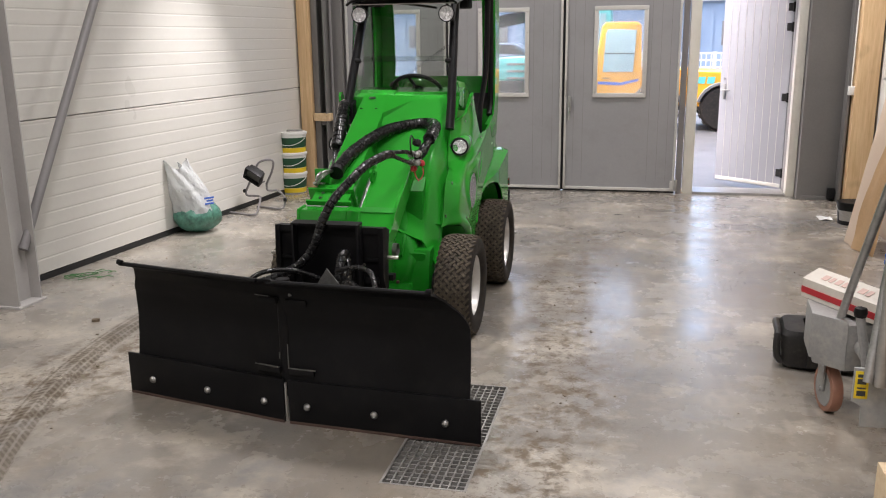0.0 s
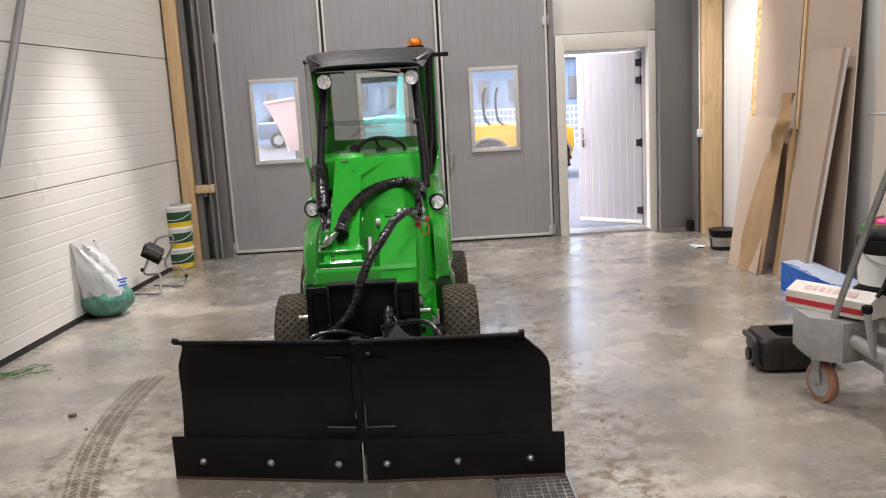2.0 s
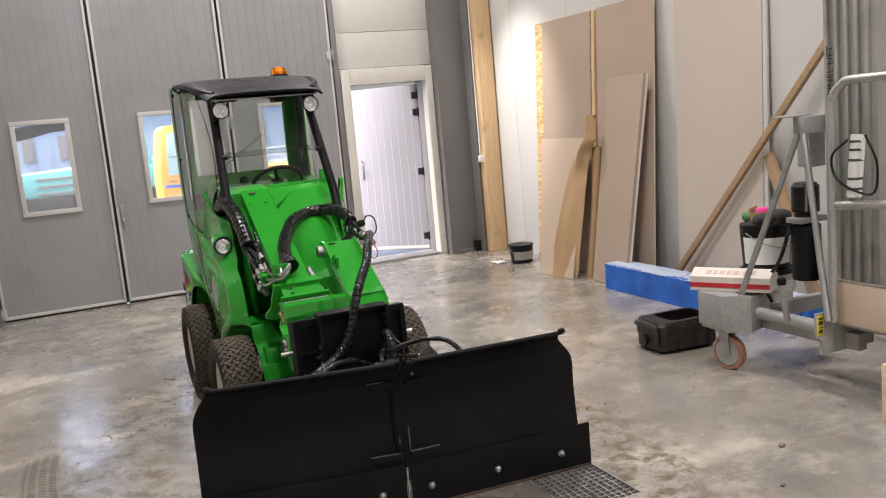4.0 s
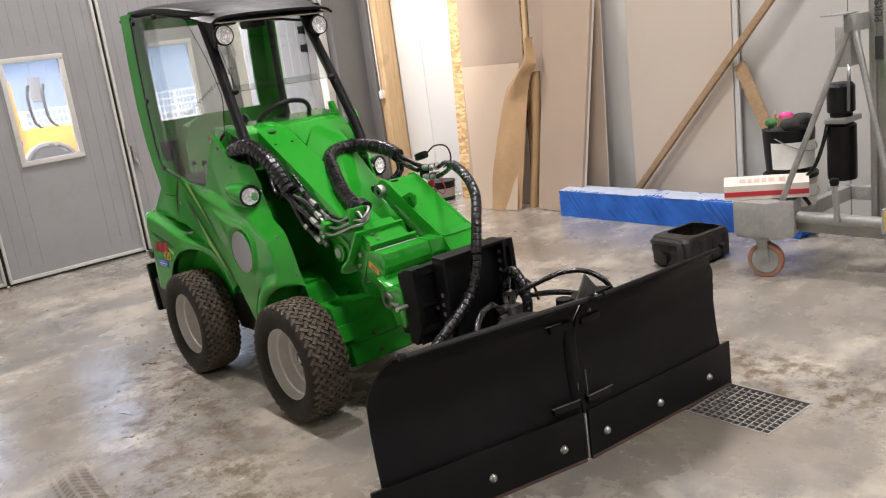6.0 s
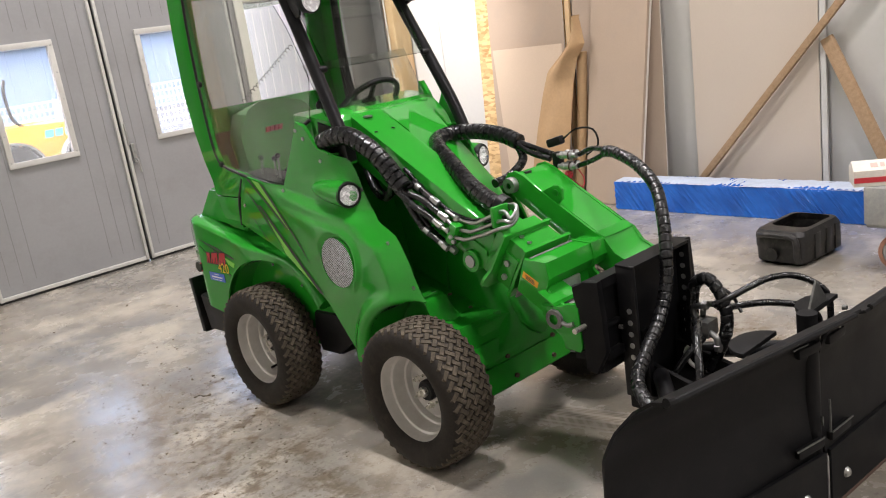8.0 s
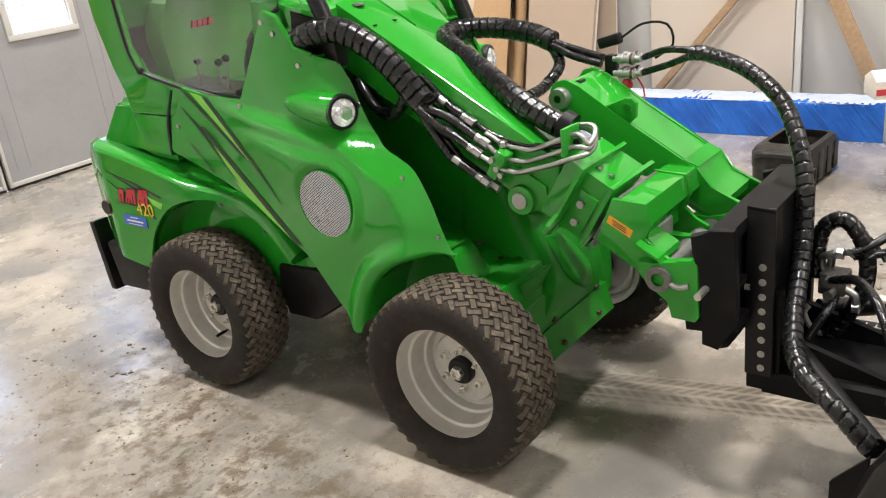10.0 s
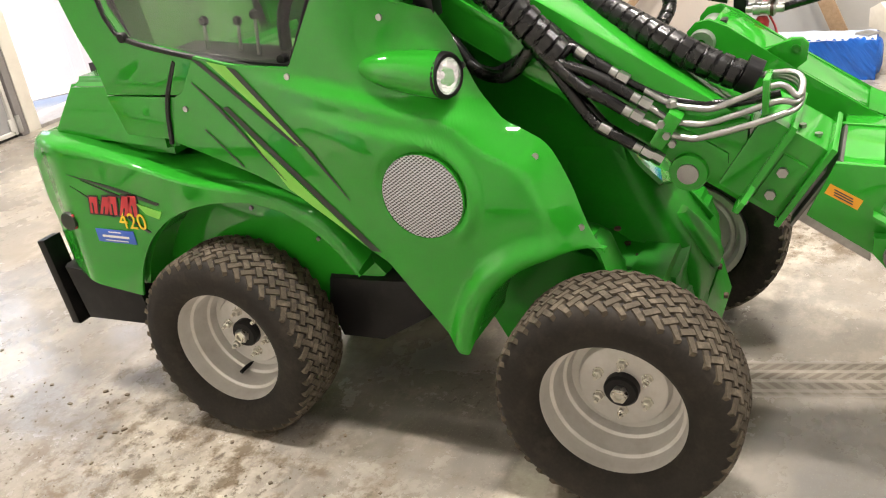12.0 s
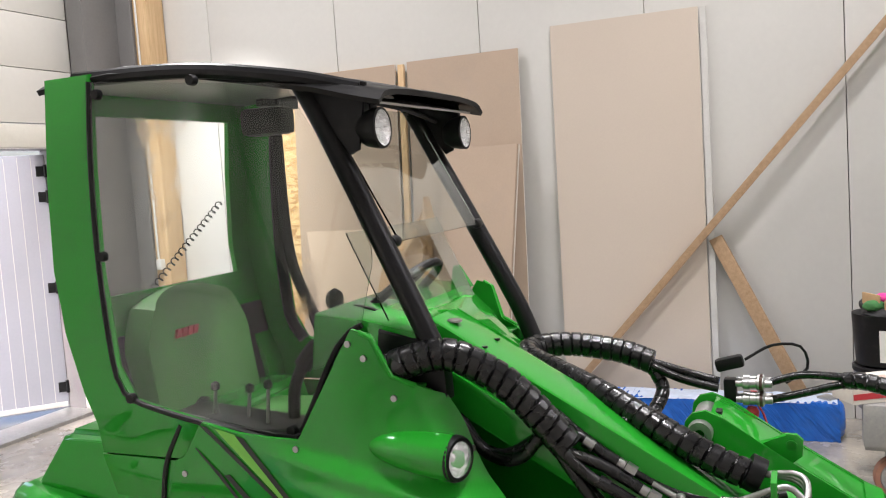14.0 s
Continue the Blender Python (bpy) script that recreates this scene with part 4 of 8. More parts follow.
f = thing("yard_fence", (4.2, 24.0, -0.02), "white slatted fence at the edge of the yard", "fence")
slat = mesh_of("slat", box((0, 0, 0), (11.4, 0.03, 0.045)), M_WHITEPL)
for i in range(7):
    s = new("slat", slat)
    s.location, s.parent = (0, 0, 0.18 + i * 0.175), f
post = mesh_of("post", box((0, 0.05, 0.63), (0.08, 0.06, 1.27)), M_WHITEPL)
for i in range(7):
    s = new("post", post)
    s.location, s.parent = (-5.4 + i * 1.8, 0, 0), f
bm = bmesh.new()
for i in range(94):
    add_box(bm, (-5.6 + i * 0.12, 0.0, 0.70), (0.022, 0.018, 1.06))
part("bars", bm, M_WHITEPL, f, "thin white upright bars")

h = thing("hall_building", (6.0, 42.0, -0.02), "long blue-grey industrial hall with dark windows", "building")
part("wall", box((0, 0, 1.5), (38, 8, 3.0)), M_FACADE, h)
part("roof", box((0, 0, 3.06), (38.4, 8.4, 0.12), 0.03), M_EXGREY, h)
win = mesh_of("window", box((0, 0, 0), (0.42, 0.12, 0.95), 0.02), M_DARKGREY)
rib = mesh_of("cladding_rib", box((0, 0, 0), (0.12, 0.06, 2.9)), M_FACADE)
for i in range(14):
    w = new("window", win)
    w.location, w.parent = (-16.5 + i * 1.3, -4.02, 1.75), h
for i in range(60):
    w = new("cladding_rib", rib)
    w.location, w.parent = (-18.8 + i * 0.64, -4.0, 1.5), h


# ---- the compact loader ----
# Local frame: x across (minus is the side with the round grille), y backwards, front hub at y = 0.
MX, MY = -0.665, 5.342
loader = thing("compact_loader", (MX, MY, 0), "glossy green articulated compact loader with an open cab", "compact loader")
WHEEL_R, REAR = 0.286, 1.103


def build_wheel():
    """Silver dished rim with a block-tread tyre; the outer side faces minus x."""
    prof = [(0.03, 0.026), (0.098, 0.024), (0.106, 0.027), (0.1105, 0.034), (0.1125, 0.044), (0.115, 0.061), (0.121, 0.066), (0.130, 0.061), (0.135, 0.034), (0.1385, 0.025), (0.146, 0.021), (0.1495, 0.012), (0.1505, -0.022), (0.1535, -0.032), (0.1615, -0.036), (0.1655, -0.046), (0.1685, -0.066), (0.174, -0.079), (0.181, -0.088), (0.183, -0.084), (0.18, -0.074), (0.172, -0.05), (0.168, -0.02), (0.166, 0.085), (0.150, 0.083), (0.142, 0.048), (0.02, 0.046)]
    w = new("wheel", mesh_of("wheel", lathe(prof, (0, 0, 0), "x", 56), M_RIM))
    w["label"] = "silver dished wheel rim with a turf tyre"
    # carcass
    tp = [(0.172, -0.078), (0.182, -0.09), (0.20, -0.1), (0.23, -0.104), (0.256, -0.101), (0.271, -0.092), (0.2775, -0.08), (0.2805, -0.04), (0.281, 0.0), (0.2805, 0.04), (0.2775, 0.08), (0.271, 0.092), (0.23, 0.104), (0.20, 0.1), (0.172, 0.078)]
    bm = lathe(tp, (0, 0, 0), "x", 64, cap=False)
    tyre = part("tyre", bm, M_RUBBER, w, "black rubber turf tyre, dusty in the tread", 40)
    # woven tread: bars laid by turns along the two diagonals
    bm = bmesh.new()
    cells, rr = 84, 0.285
    q = 2 * math.pi * rr / cells
    for i in range(cells):
        for j in range(-4, 5):
            if (i + j) % 2:
                continue
            u0, x0 = i * q, j * q
            lean = radians(45 if i % 2 else -45)
            ca, sa = math.cos(lean), math.sin(lean)
            vs = []
            for rad, sh in ((0.274, 1.0), (0.2875, 0.86)):
                for du, dv in ((-0.5, -0.5), (0.5, -0.5), (0.5, 0.5), (-0.5, 0.5)):
                    a, b = du * 0.0425 * sh, dv * 0.0172 * sh
                    x = max(-0.098, min(0.098, x0 + a * ca - b * sa))
                    ang = (u0 + a * sa + b * ca) / rr
                    e = abs(x)
                    r2 = rad - 0.013 * max(0.0, (e - 0.045) / 0.053) ** 2
                    vs.append(bm.verts.new((x, r2 * math.cos(ang), r2 * math.sin(ang))))
            for f in ((4, 5, 6, 7), (0, 1, 5, 4), (1, 2, 6, 5), (2, 3, 7, 6), (3, 0, 4, 7)):
                bm.faces.new([vs[k] for k in f])
    bmesh.ops.recalc_face_normals(bm, faces=bm.faces[:])
    part("tread", bm, M_TREAD, tyre, "worn basket-weave tread blocks", 20)
    part("hub", lathe([(0.042, 0.03), (0.042, 0.006), (0.037, -0.001), (0.0, -0.001)], (0, 0, 0), "x", 20, False), M_BLACKSTEEL, w, "black hub")
    part("hub_nut", lathe([(0.021, 0.0), (0.021, -0.016), (0.017, -0.02), (0.011, -0.02), (0.010, -0.012), (0.0, -0.012)], (0, 0, 0), "x", 6, False), M_NUT, w, "zinc hub nut")
    nut = mesh_of("lug_nut", lathe([(0.0145, 0.0), (0.0145, -0.004), (0.0115, -0.005), (0.0115, -0.017), (0.009, -0.019), (0.0055, -0.019), (0.0055, -0.032), (0.0, -0.033)], (0, 0, 0), "x", 6, False), M_NUT)
    for i in range(6):
        a = 2 * math.pi * i / 6 + 0.5
        o = new("lug_nut", nut)
        o.location, o.parent = (0.025, 0.066 * math.cos(a), 0.068 * math.sin(a)), w
    part("valve", tube([V(0.055, 0.138, 0.0), V(0.02, 0.136, 0.004), V(-0.005, 0.141, 0.006)], 0.006, n=8), M_BLACKPL, w, "black tyre valve")
    w.parent = loader
    return w


wheel = build_wheel()
wheel.matrix_basis = pose(-0.475, 0, WHEEL_R, 62, 0, 0)
for x, y, spin, side in ((-0.475, REAR, 285, 0), (0.475, 0, 100, 180), (0.475, REAR, 20, 180)):
    copy_thing(wheel, pose(x, y, WHEEL_R, 0, 0, side) @ pose(0, 0, 0, spin, 0, 0))

# side panel that runs from the cab to the front mudguard
FRONT = [(0.056, 0.598), (0.072, 0.613), (0.090, 0.648), (0.110, 0.703), (0.130, 0.760), (0.175, 0.846), (0.225, 0.880), (0.285, 0.908), (0.330, 0.952), (0.362, 1.010), (0.394, 1.094), (0.432, 1.155)]
BACK = [(0.485, 1.185), (0.535, 1.205), (0.575, 1.310), (0.625, 1.325), (0.710, 1.185), (0.785, 1.055), (0.95, 1.070), (1.055, 1.091), (1.120, 0.995), (1.145, 0.990), (1.186, 0.872)]
FRONT_LINE = [(q.x, q.y) for q in spline([V(y, z, 0) for y, z in FRONT], 0.012)]
TOP_LINE = FRONT_LINE + BACK
def arch_r(w):
    """Radius of the front wheel arch at an angle; it closes in towards the front."""
    return 0.374 - 0.056 * max(0.0, (w - radians(30)) / radians(50)) ** 2


ARCH_LINE = [(arch_r(w) * math.cos(w), 0.285 + arch_r(w) * math.sin(w)) for w in [radians(80 - 6 * i) for i in range(12)]]
BOTTOM_LINE = ARCH_LINE + [(0.385, 0.325), (0.41, 0.328), (0.585, 0.560), (0.66, 0.610), (0.74, 0.672), (0.81, 0.722), (0.94, 0.780), (1.07, 0.825), (1.184, 0.862)]


def along(pts, u):
    """The point at a part u of a line's length."""
    ls = [math.dist(p, q) for p, q in zip(pts, pts[1:])]
    d = u * sum(ls)
    for p, q, l in zip(pts, pts[1:], ls):
        if d <= l:
            k = d / l
            return (p[0] + (q[0] - p[0]) * k, p[1] + (q[1] - p[1]) * k)
        d -= l
    return pts[-1]


def edge_distance(y, z):
    best = 9.0
    for (a, b), (c, d) in zip(FRONT_LINE, FRONT_LINE[1:]):
        l2 = (c - a) ** 2 + (d - b) ** 2
        k = max(0.0, min(1.0, ((y - a) * (c - a) + (z - b) * (d - b)) / l2)) if l2 > 1e-12 else 0.0
        best = min(best, math.hypot(y - a - k * (c - a), z - b - k * (d - b)))
    return best


def ramp(q, k=0.16):
    """A straight rise to 1 with a small fillet where it ends."""
    return 0.5 * (q + 1 - math.sqrt((q - 1) ** 2 + k * k)) if q > 0 else 0.0


def panel_x(y, z):
    d = edge_distance(y, z)
    up = ease((z - 0.905 - 0.22 * (y - 0.36)) / 0.048) * ease((0.95 - y) / 0.3)
    # a chamfered front edge, then an almost flat plate
    q = d / (0.060 + 0.03 * ease((0.72 - z) / 0.14))
    low = 0.352 + 0.076 * ramp(q) + 0.024 * ease(d / 0.26)
    high = 0.330 + 0.045 * ramp(d / 0.05, 0.3) + 0.049 * ease(d / 0.26)
    x = low + (high - low) * up
    # flared lip that rolls in over the wheel
    w = math.atan2(z - 0.285, y)
    r = math.hypot(y, z - 0.285) - arch_r(w)
    on = ease((0.70 - z) / 0.14) * ease(d / 0.07)
    k = max(0.0, 1 - max(0.0, r) / 0.030)
    x += on * (0.020 * ease((0.085 - r) / 0.05) * ease(d / 0.10) - 0.026 * (1 - math.sqrt(1 - k * k)))
    # brow over the grille, drawn out rearwards
    py, pz = y - 0.464, z - 0.746
    disc = ease((math.hypot(py, pz) - 0.108) / 0.018)
    t = max(0.0, 0.978 * py + 0.207 * pz)
    g = math.hypot(py - 0.978 * t, pz - 0.207 * t)
    x += 0.015 * disc * ease((0.155 - g) / 0.028) * ease((0.7 * (pz - py) + 0.36 * t + 0.06) / 0.10) * ease((0.42 - t) / 0.3)
    return -x


def side_panel():
    # both borders run from the front of the wheel arch to the rear seam
    def f(u, v):
        a, b = along(BOTTOM_LINE, u ** 0.92), along(TOP_LINE, u)
        v = v ** 1.3
        y, z = a[0] + (b[0] - a[0]) * v, a[1] + (b[1] - a[1]) * v
        return V(panel_x(y, z), y, z)
    return shell(f, 150, 72, 0.010)


def mudguard(cy, r, a0, a1, x0, x1, cz=0.285):
    """A curved strip over a wheel, with a rolled lip."""
    def f(u, v):
        a = a0 + (a1 - a0) * u
        rr = r(a) if callable(r) else r
        edge = x0(cy + rr * math.cos(a), cz + rr * math.sin(a)) if callable(x0) else x0
        x = edge + (x1 - edge) * v
        return V(x, cy + rr * math.cos(a), cz + rr * math.sin(a))
    return shell(f, 40, 10, 0.008)


def pod(u, v):
    c = V(-0.386, 0.400, 1.020).lerp(V(-0.396, 0.625, 1.046), u)
    r = 0.053 * math.sqrt(max(0.0004, 1 - u * u))
    w = 2 * math.pi * v
    return c + V(r * math.sin(w), 0, r * 1.04 * math.cos(w))


LAMP = Matrix.Translation((-0.388, 0.392, 1.020)) @ Matrix.Rotation(radians(-16), 4, "Z")


def turned(bm, m):
    bmesh.ops.transform(bm, matrix=m, verts=bm.verts[:])
    return bm


for mirror in (False, True):
    def both(bm):
        return flip_x(bm) if mirror else bm
    part("side_panel", both(side_panel()), M_GREEN, loader, "glossy green moulded side panel", 50)
    part("front_mudguard", both(mudguard(0.0, lambda w: arch_r(w) + 0.001, radians(12), radians(74), panel_x, -0.26)), M_GREEN, loader)
    part("rear_mudguard", both(mudguard(1.05, 0.401, radians(14), radians(151), -0.43, -0.26, 0.30)), M_GREEN, loader)
    # grille disc and rim
    gx = min(panel_x(0.464 + 0.106 * math.cos(a), 0.746 + 0.106 * math.sin(a)) for a in [0.5 * i for i in range(13)]) - 0.0015
    part("grille", both(lathe([(0.0, -0.004), (0.06, -0.003), (0.106, 0.0), (0.106, 0.012)], (gx, 0.464, 0.746), "x", 48, False)), M_GRILLE, loader, "round woven metal grille")
    part("grille_rim", both(lathe([(0.106, 0.002), (0.1075, -0.002), (0.110, -0.002), (0.113, 0.014)], (gx, 0.464, 0.746), "x", 48, False)), M_GREEN, loader)
    # headlamp in its pod
    hp = part("headlamp_pod", both(shell(pod, 18, 28, 0.004)), M_GREEN, loader, "green moulded headlamp pod")
    part("rim", both(turned(lathe([(0.040, 0.008), (0.042, -0.008), (0.050, -0.008), (0.054, 0.0), (0.054, 0.016)], (0, 0, 0), "y", 32, False), LAMP)), M_BLACKPL, hp, "black lamp rim")
    part("reflector", both(turned(lathe([(0.042, -0.003), (0.036, 0.012), (0.022, 0.024), (0.010, 0.026), (0.009, 0.012), (0.0, 0.010)], (0, 0, 0), "y", 28, False), LAMP)), M_REFL, hp, "bright reflector")
    lens = part("lens", both(turned(lathe([(0.0, -0.026), (0.018, -0.023), (0.034, -0.014), (0.043, -0.003), (0.043, -0.001), (0.033, -0.011), (0.017, -0.020), (0.0, -0.023)], (0, 0, 0), "y", 28, False), LAMP)), M_LENS, hp, "clear ribbed lens")
    lens.visible_shadow = False
    # screws along the panel edge
    for y, z in ((0.106, 0.655), (0.197, 0.833), (0.375, 1.03), (0.54, 1.157), (0.6, 1.255), (0.635, 1.29), (0.79, 1.035), (1.12, 0.955)):
        part("screw", both(lathe([(0.008, -0.003), (0.008, 0.002)], (panel_x(y, z) - 0.001, y, z), "x", 10)), M_CHROME, loader)

for sgn in (-1, 1):
    part("panel_seam", tube([V(sgn * 0.436, 1.216, 0.852), V(sgn * 0.438, 1.190, 0.970), V(sgn * 0.434, 1.135, 1.075)], 0.007, n=6), M_BLACKGAP, loader, "black seam between two body panels")

# folded edge of the panel where the hoses come out
for sgn in (-1, 1):
    part("panel_fold", tube([V(-sgn * (panel_x(y, z) - 0.002), y, z) for y, z in ((0.606, 1.319), (0.577, 1.304), (0.540, 1.210), (0.488, 1.186))], 0.0065, n=8, straight=True), M_GREEN, loader, "folded green panel edge")
    part("hose_sill", box((sgn * 0.335, 0.515, 1.178), (0.07, 0.07, 0.008), 0.002), M_GREEN, loader)

# decals lie just proud of the panel
def decal(name, pts, mat, lift=0.0022, n=14):
    """A pointed stripe on the side panel, between two edges given from tip to tip."""
    bm = bmesh.new()
    up, lo = pts
    rows = []
    for i in range(n + 1):
        u = i / n
        a, b = Vector(up[0]).lerp(Vector(up[1]), u), Vector(lo[0]).lerp(Vector(lo[1]), u)
        row = []
        for j in range(4):
            p = a.lerp(b, j / 3)
            row.append(bm.verts.new((panel_x(p.x, p.y) - lift, p.x, p.y)))
        rows.append(row)
    for a, b in zip(rows, rows[1:]):
        for j in range(3):
            bm.faces.new((a[j], a[j + 1], b[j + 1], b[j]))
    bmesh.ops.recalc_face_normals(bm, faces=bm.faces[:])
    part(name, bm, mat, loader)


decal("stripe", (((1.015, 1.078), (0.785, 0.863)), ((0.955, 1.066), (0.775, 0.863))), M_LIME)
decal("stripe", (((1.062, 1.086), (0.800, 0.866)), ((1.036, 1.080), (0.785, 0.866))), M_INK, 0.003)
decal("stripe", (((0.955, 1.064), (0.782, 0.866)), ((0.930, 1.058), (0.755, 0.856))), M_INK, 0.003)
decal("stripe", (((0.775, 0.863), (0.667, 0.725)), ((0.758, 0.863), (0.665, 0.726))), M_INK, 0.003)
decal("stripe", (((0.997, 0.960), (0.628, 0.590)), ((0.980, 0.963), (0.600, 0.588))), M_INK, 0.003)
decal("stripe", (((0.942, 0.899), (0.786, 0.742)), ((0.941, 0.896), (0.845, 0.748))), M_LIME)
decal("stripe", (((0.786, 0.742), (0.634, 0.594)), ((0.845, 0.748), (0.652, 0.610))), M_LIME)
decal("stripe", (((1.014, 0.956), (0.863, 0.785)), ((1.003, 0.960), (0.840, 0.762))), M_INK, 0.0034)
decal("stripe", (((1.072, 0.900), (0.973, 0.799)), ((1.069, 0.902), (0.969, 0.803))), M_INK, 0.003)
decal("stripe", (((1.079, 1.024), (1.014, 0.956)), ((1.076, 1.026), (1.003, 0.960))), M_INK, 0.003)

# rear body with the wheel arch cut out
def arch_at(q):
    return (1.05 + 0.4 * math.cos(radians(q)), 0.30 + 0.4 * math.sin(radians(q)))


TAIL = [(1.345, 0.800), (1.576, 0.846), (1.695, 0.860), (1.775, 0.852), (1.822, 0.80), (1.825, 0.66), (1.79, 0.43), (1.70, 0.412)]
FENDER = [(1.345, 0.800), (1.25, 0.775), (1.17, 0.757), (1.10, 0.745), (1.0, 0.735), (0.90, 0.710), (0.785, 0.655), (0.735, 0.600), (0.690, 0.530)]
FLANK_LINE = TAIL[::-1] + FENDER[1:]
body = [(1.06, 0.742)] + FENDER[3::-1] + TAIL[1:] + [(1.51, 0.405)] + [arch_at(q) for q in range(15, 91, 5)]
rb = prism(body, "x", -0.455, 0.455, 0.012)


def flank(y):
    return 0.488 * (1 - 0.11 * ease((1.24 - y) / 0.4)) * (1 - 0.14 * ease((y - 1.6) / 0.22))


for v in rb.verts:
    v.co.x *= (flank(v.co.y) - 0.033) / 0.455
for sgn in (-1, 1):
    # one moulded skin from the tail to the front of the wheel arch, its upper edge rolled over
    def side(u, v):
        a, b = arch_at(12 + 138 * u), along(FLANK_LINE, u)
        y, z = a[0] + (b[0] - a[0]) * v, a[1] + (b[1] - a[1]) * v
        gap = math.dist(a, b) * (1 - v)
        roll = 0.036 * (1 - math.sqrt(1 - max(0.0, 1 - gap / 0.036) ** 2))
        return V(sgn * (flank(y) - roll) + (0.008 if sgn < 0 else 0.0), y, z)

    def crest(u, v):
        y, z = along(FENDER, u)
        return V(sgn * (flank(y) - 0.034 - 0.11 * v), y, z - 0.002 + 0.05 * ease(v) * ease((1.3 - y) / 0.2))
    part("rear_flank", shell(side, 90, 28, 0.008), M_GREEN, loader, "glossy green rear flank over the wheel", 50)
    part("fender_crest", shell(crest, 40, 8, 0.006), M_GREEN, loader, "", 50)
    for y, z in ((0.985, 0.683), (0.80, 0.60)):
        part("screw", lathe([(0.006, -0.003), (0.006, 0.003)], (sgn * (flank(y) + 0.0), y, z), "x", 10), M_DARKSTEEL, loader)
part("rear_body", rb, M_GREEN, loader, "glossy green rear engine body")
bm = bmesh.new()
v0 = [(-0.41, 1.24, 0.80), (0.41, 1.24, 0.80), (0.40, 1.745, 0.83), (-0.40, 1.745, 0.83)]
v1 = [(-0.375, 1.27, 1.015), (0.375, 1.27, 1.015), (0.35, 1.64, 1.008), (-0.35, 1.64, 1.008)]
lo, hi = [bm.verts.new(p) for p in v0], [bm.verts.new(p) for p in v1]
bm.faces.new(lo[::-1]), bm.faces.new(hi)
for i in range(4):
    bm.faces.new((lo[i], lo[(i + 1) % 4], hi[(i + 1) % 4], hi[i]))
bmesh.ops.bevel(bm, geom=bm.edges[:], offset=0.025, segments=3, affect="EDGES")
part("engine_hood", bm, M_GREEN, loader, "green engine hood")
part("belly", prism([(1.47, 0.25), (1.76, 0.24), (1.80, 0.43), (1.5, 0.415)], "x", -0.455, 0.455, 0.02), M_BLACKPL, loader, "black lower rear bumper")
part("chassis", prism([(0.53, 0.36), (0.69, 0.262), (0.83, 0.258), (0.86, 0.36), (0.84, 0.455), (0.50, 0.47)], "x", -0.38, 0.38, 0.03), M_BLACKPL, loader, "black centre chassis cover")
part("rear_frame", prism([(0.82, 0.28), (0.66, 0.47), (0.80, 0.62), (0.95, 0.70), (1.5, 0.78), (1.5, 0.25)], "x", -0.357, 0.357, 0.01), M_GREEN, loader, "green rear frame behind the wheels")
for sgn in (-1, 1):
    part("corner_bumper", prism([(1.80, 0.22), (1.835, 0.22), (1.868, 0.515), (1.835, 0.52)], "x", sgn * 0.43 - 0.035, sgn * 0.43 + 0.035, 0.006), M_BLACKPL, loader, "black rubber corner bumper")
    part("quarter_plate", prism([(1.196, 0.861), (1.372, 0.872), (1.412, 0.982), (1.158, 0.980)], "x", sgn * 0.425 - 0.008, sgn * 0.425 + 0.008, 0.003), M_GREEN, loader)
    # flat black disc paints the darkness of a deep tail recess
    part("tail_recess", lathe([(0.028, -0.004), (0.03, 0.004)], (sgn * 0.489, 1.655, 0.612), "x", 24), M_INK, loader, "black disc in place of a deep shaded round recess")
    part("tail_light", box((sgn * 0.484, 1.64, 0.612), (0.014, 0.02, 0.045), 0.003), M_RED, loader, "red tail light")

# maker's plate drawn as plain red strokes, the model number, and the dealer's label
RX = -0.4895


def skewed(y0, y1, z0, z1, lean):
    return [(y0, z0), (y1, z0), (y1 - lean, z1), (y0 - lean, z1)]


for i in range(5):
    y = 1.548 - i * 0.0385
    for grow, mat, lift in ((0.005, M_INK, 0.001), (0.0, M_RED, 0.002)):
        w = (0.030, 0.031, 0.030, 0.032, 0.030)[i]
        lean = 0.030 if i % 2 else 0.014
        part("badge_stroke", prism(skewed(y + grow, y - w - grow, 0.648 - grow, 0.700 + grow + i * 0.003, lean), "x", RX - lift, RX), mat, loader, "red badge stroke with a black edge" if mat is M_RED else "")
    part("badge_gap", prism(skewed(y - 0.012, y - 0.017, 0.648, 0.672 if i % 2 else 0.682, lean * 0.4), "x", RX - 0.003, RX), M_INK, loader)


def letters(body_text, size, m, mat, parent, name="lettering", depth=0.0008):
    cu = bpy.data.curves.new(name, "FONT")
    cu.body, cu.size, cu.extrude = body_text, size, depth
    cu.align_x, cu.align_y = "CENTER", "CENTER"
    tmp = bpy.data.objects.new(name, cu)
    me = bpy.data.meshes.new_from_object(tmp)
    bpy.data.objects.remove(tmp)
    me.materials.append(mat)
    ob = new(name, me)
    ob.parent, ob.matrix_basis = parent, m
    return ob


FACE_W = Matrix(((0, 0, -1), (-1, 0, 0), (0, 1, 0))).to_4x4()
letters("420", 0.07, Matrix.Translation((RX - 0.002, 1.39, 0.630)) @ FACE_W, M_YELLOW, loader, "model_number")
lab = part("dealer_label", box((RX - 0.001, 1.475, 0.578), (0.002, 0.15, 0.042), 0.0005), M_BLUELBL, loader, "blue dealer label with pale writing")
bm = bmesh.new()
for i, (w, zz, h) in enumerate(((0.05, 0.591, 0.003), (0.105, 0.577, 0.007), (0.09, 0.564, 0.003))):
    add_box(bm, (RX - 0.0022, 1.475, zz), (0.001, w, h))
part("writing", bm, M_WHITEPL, lab)
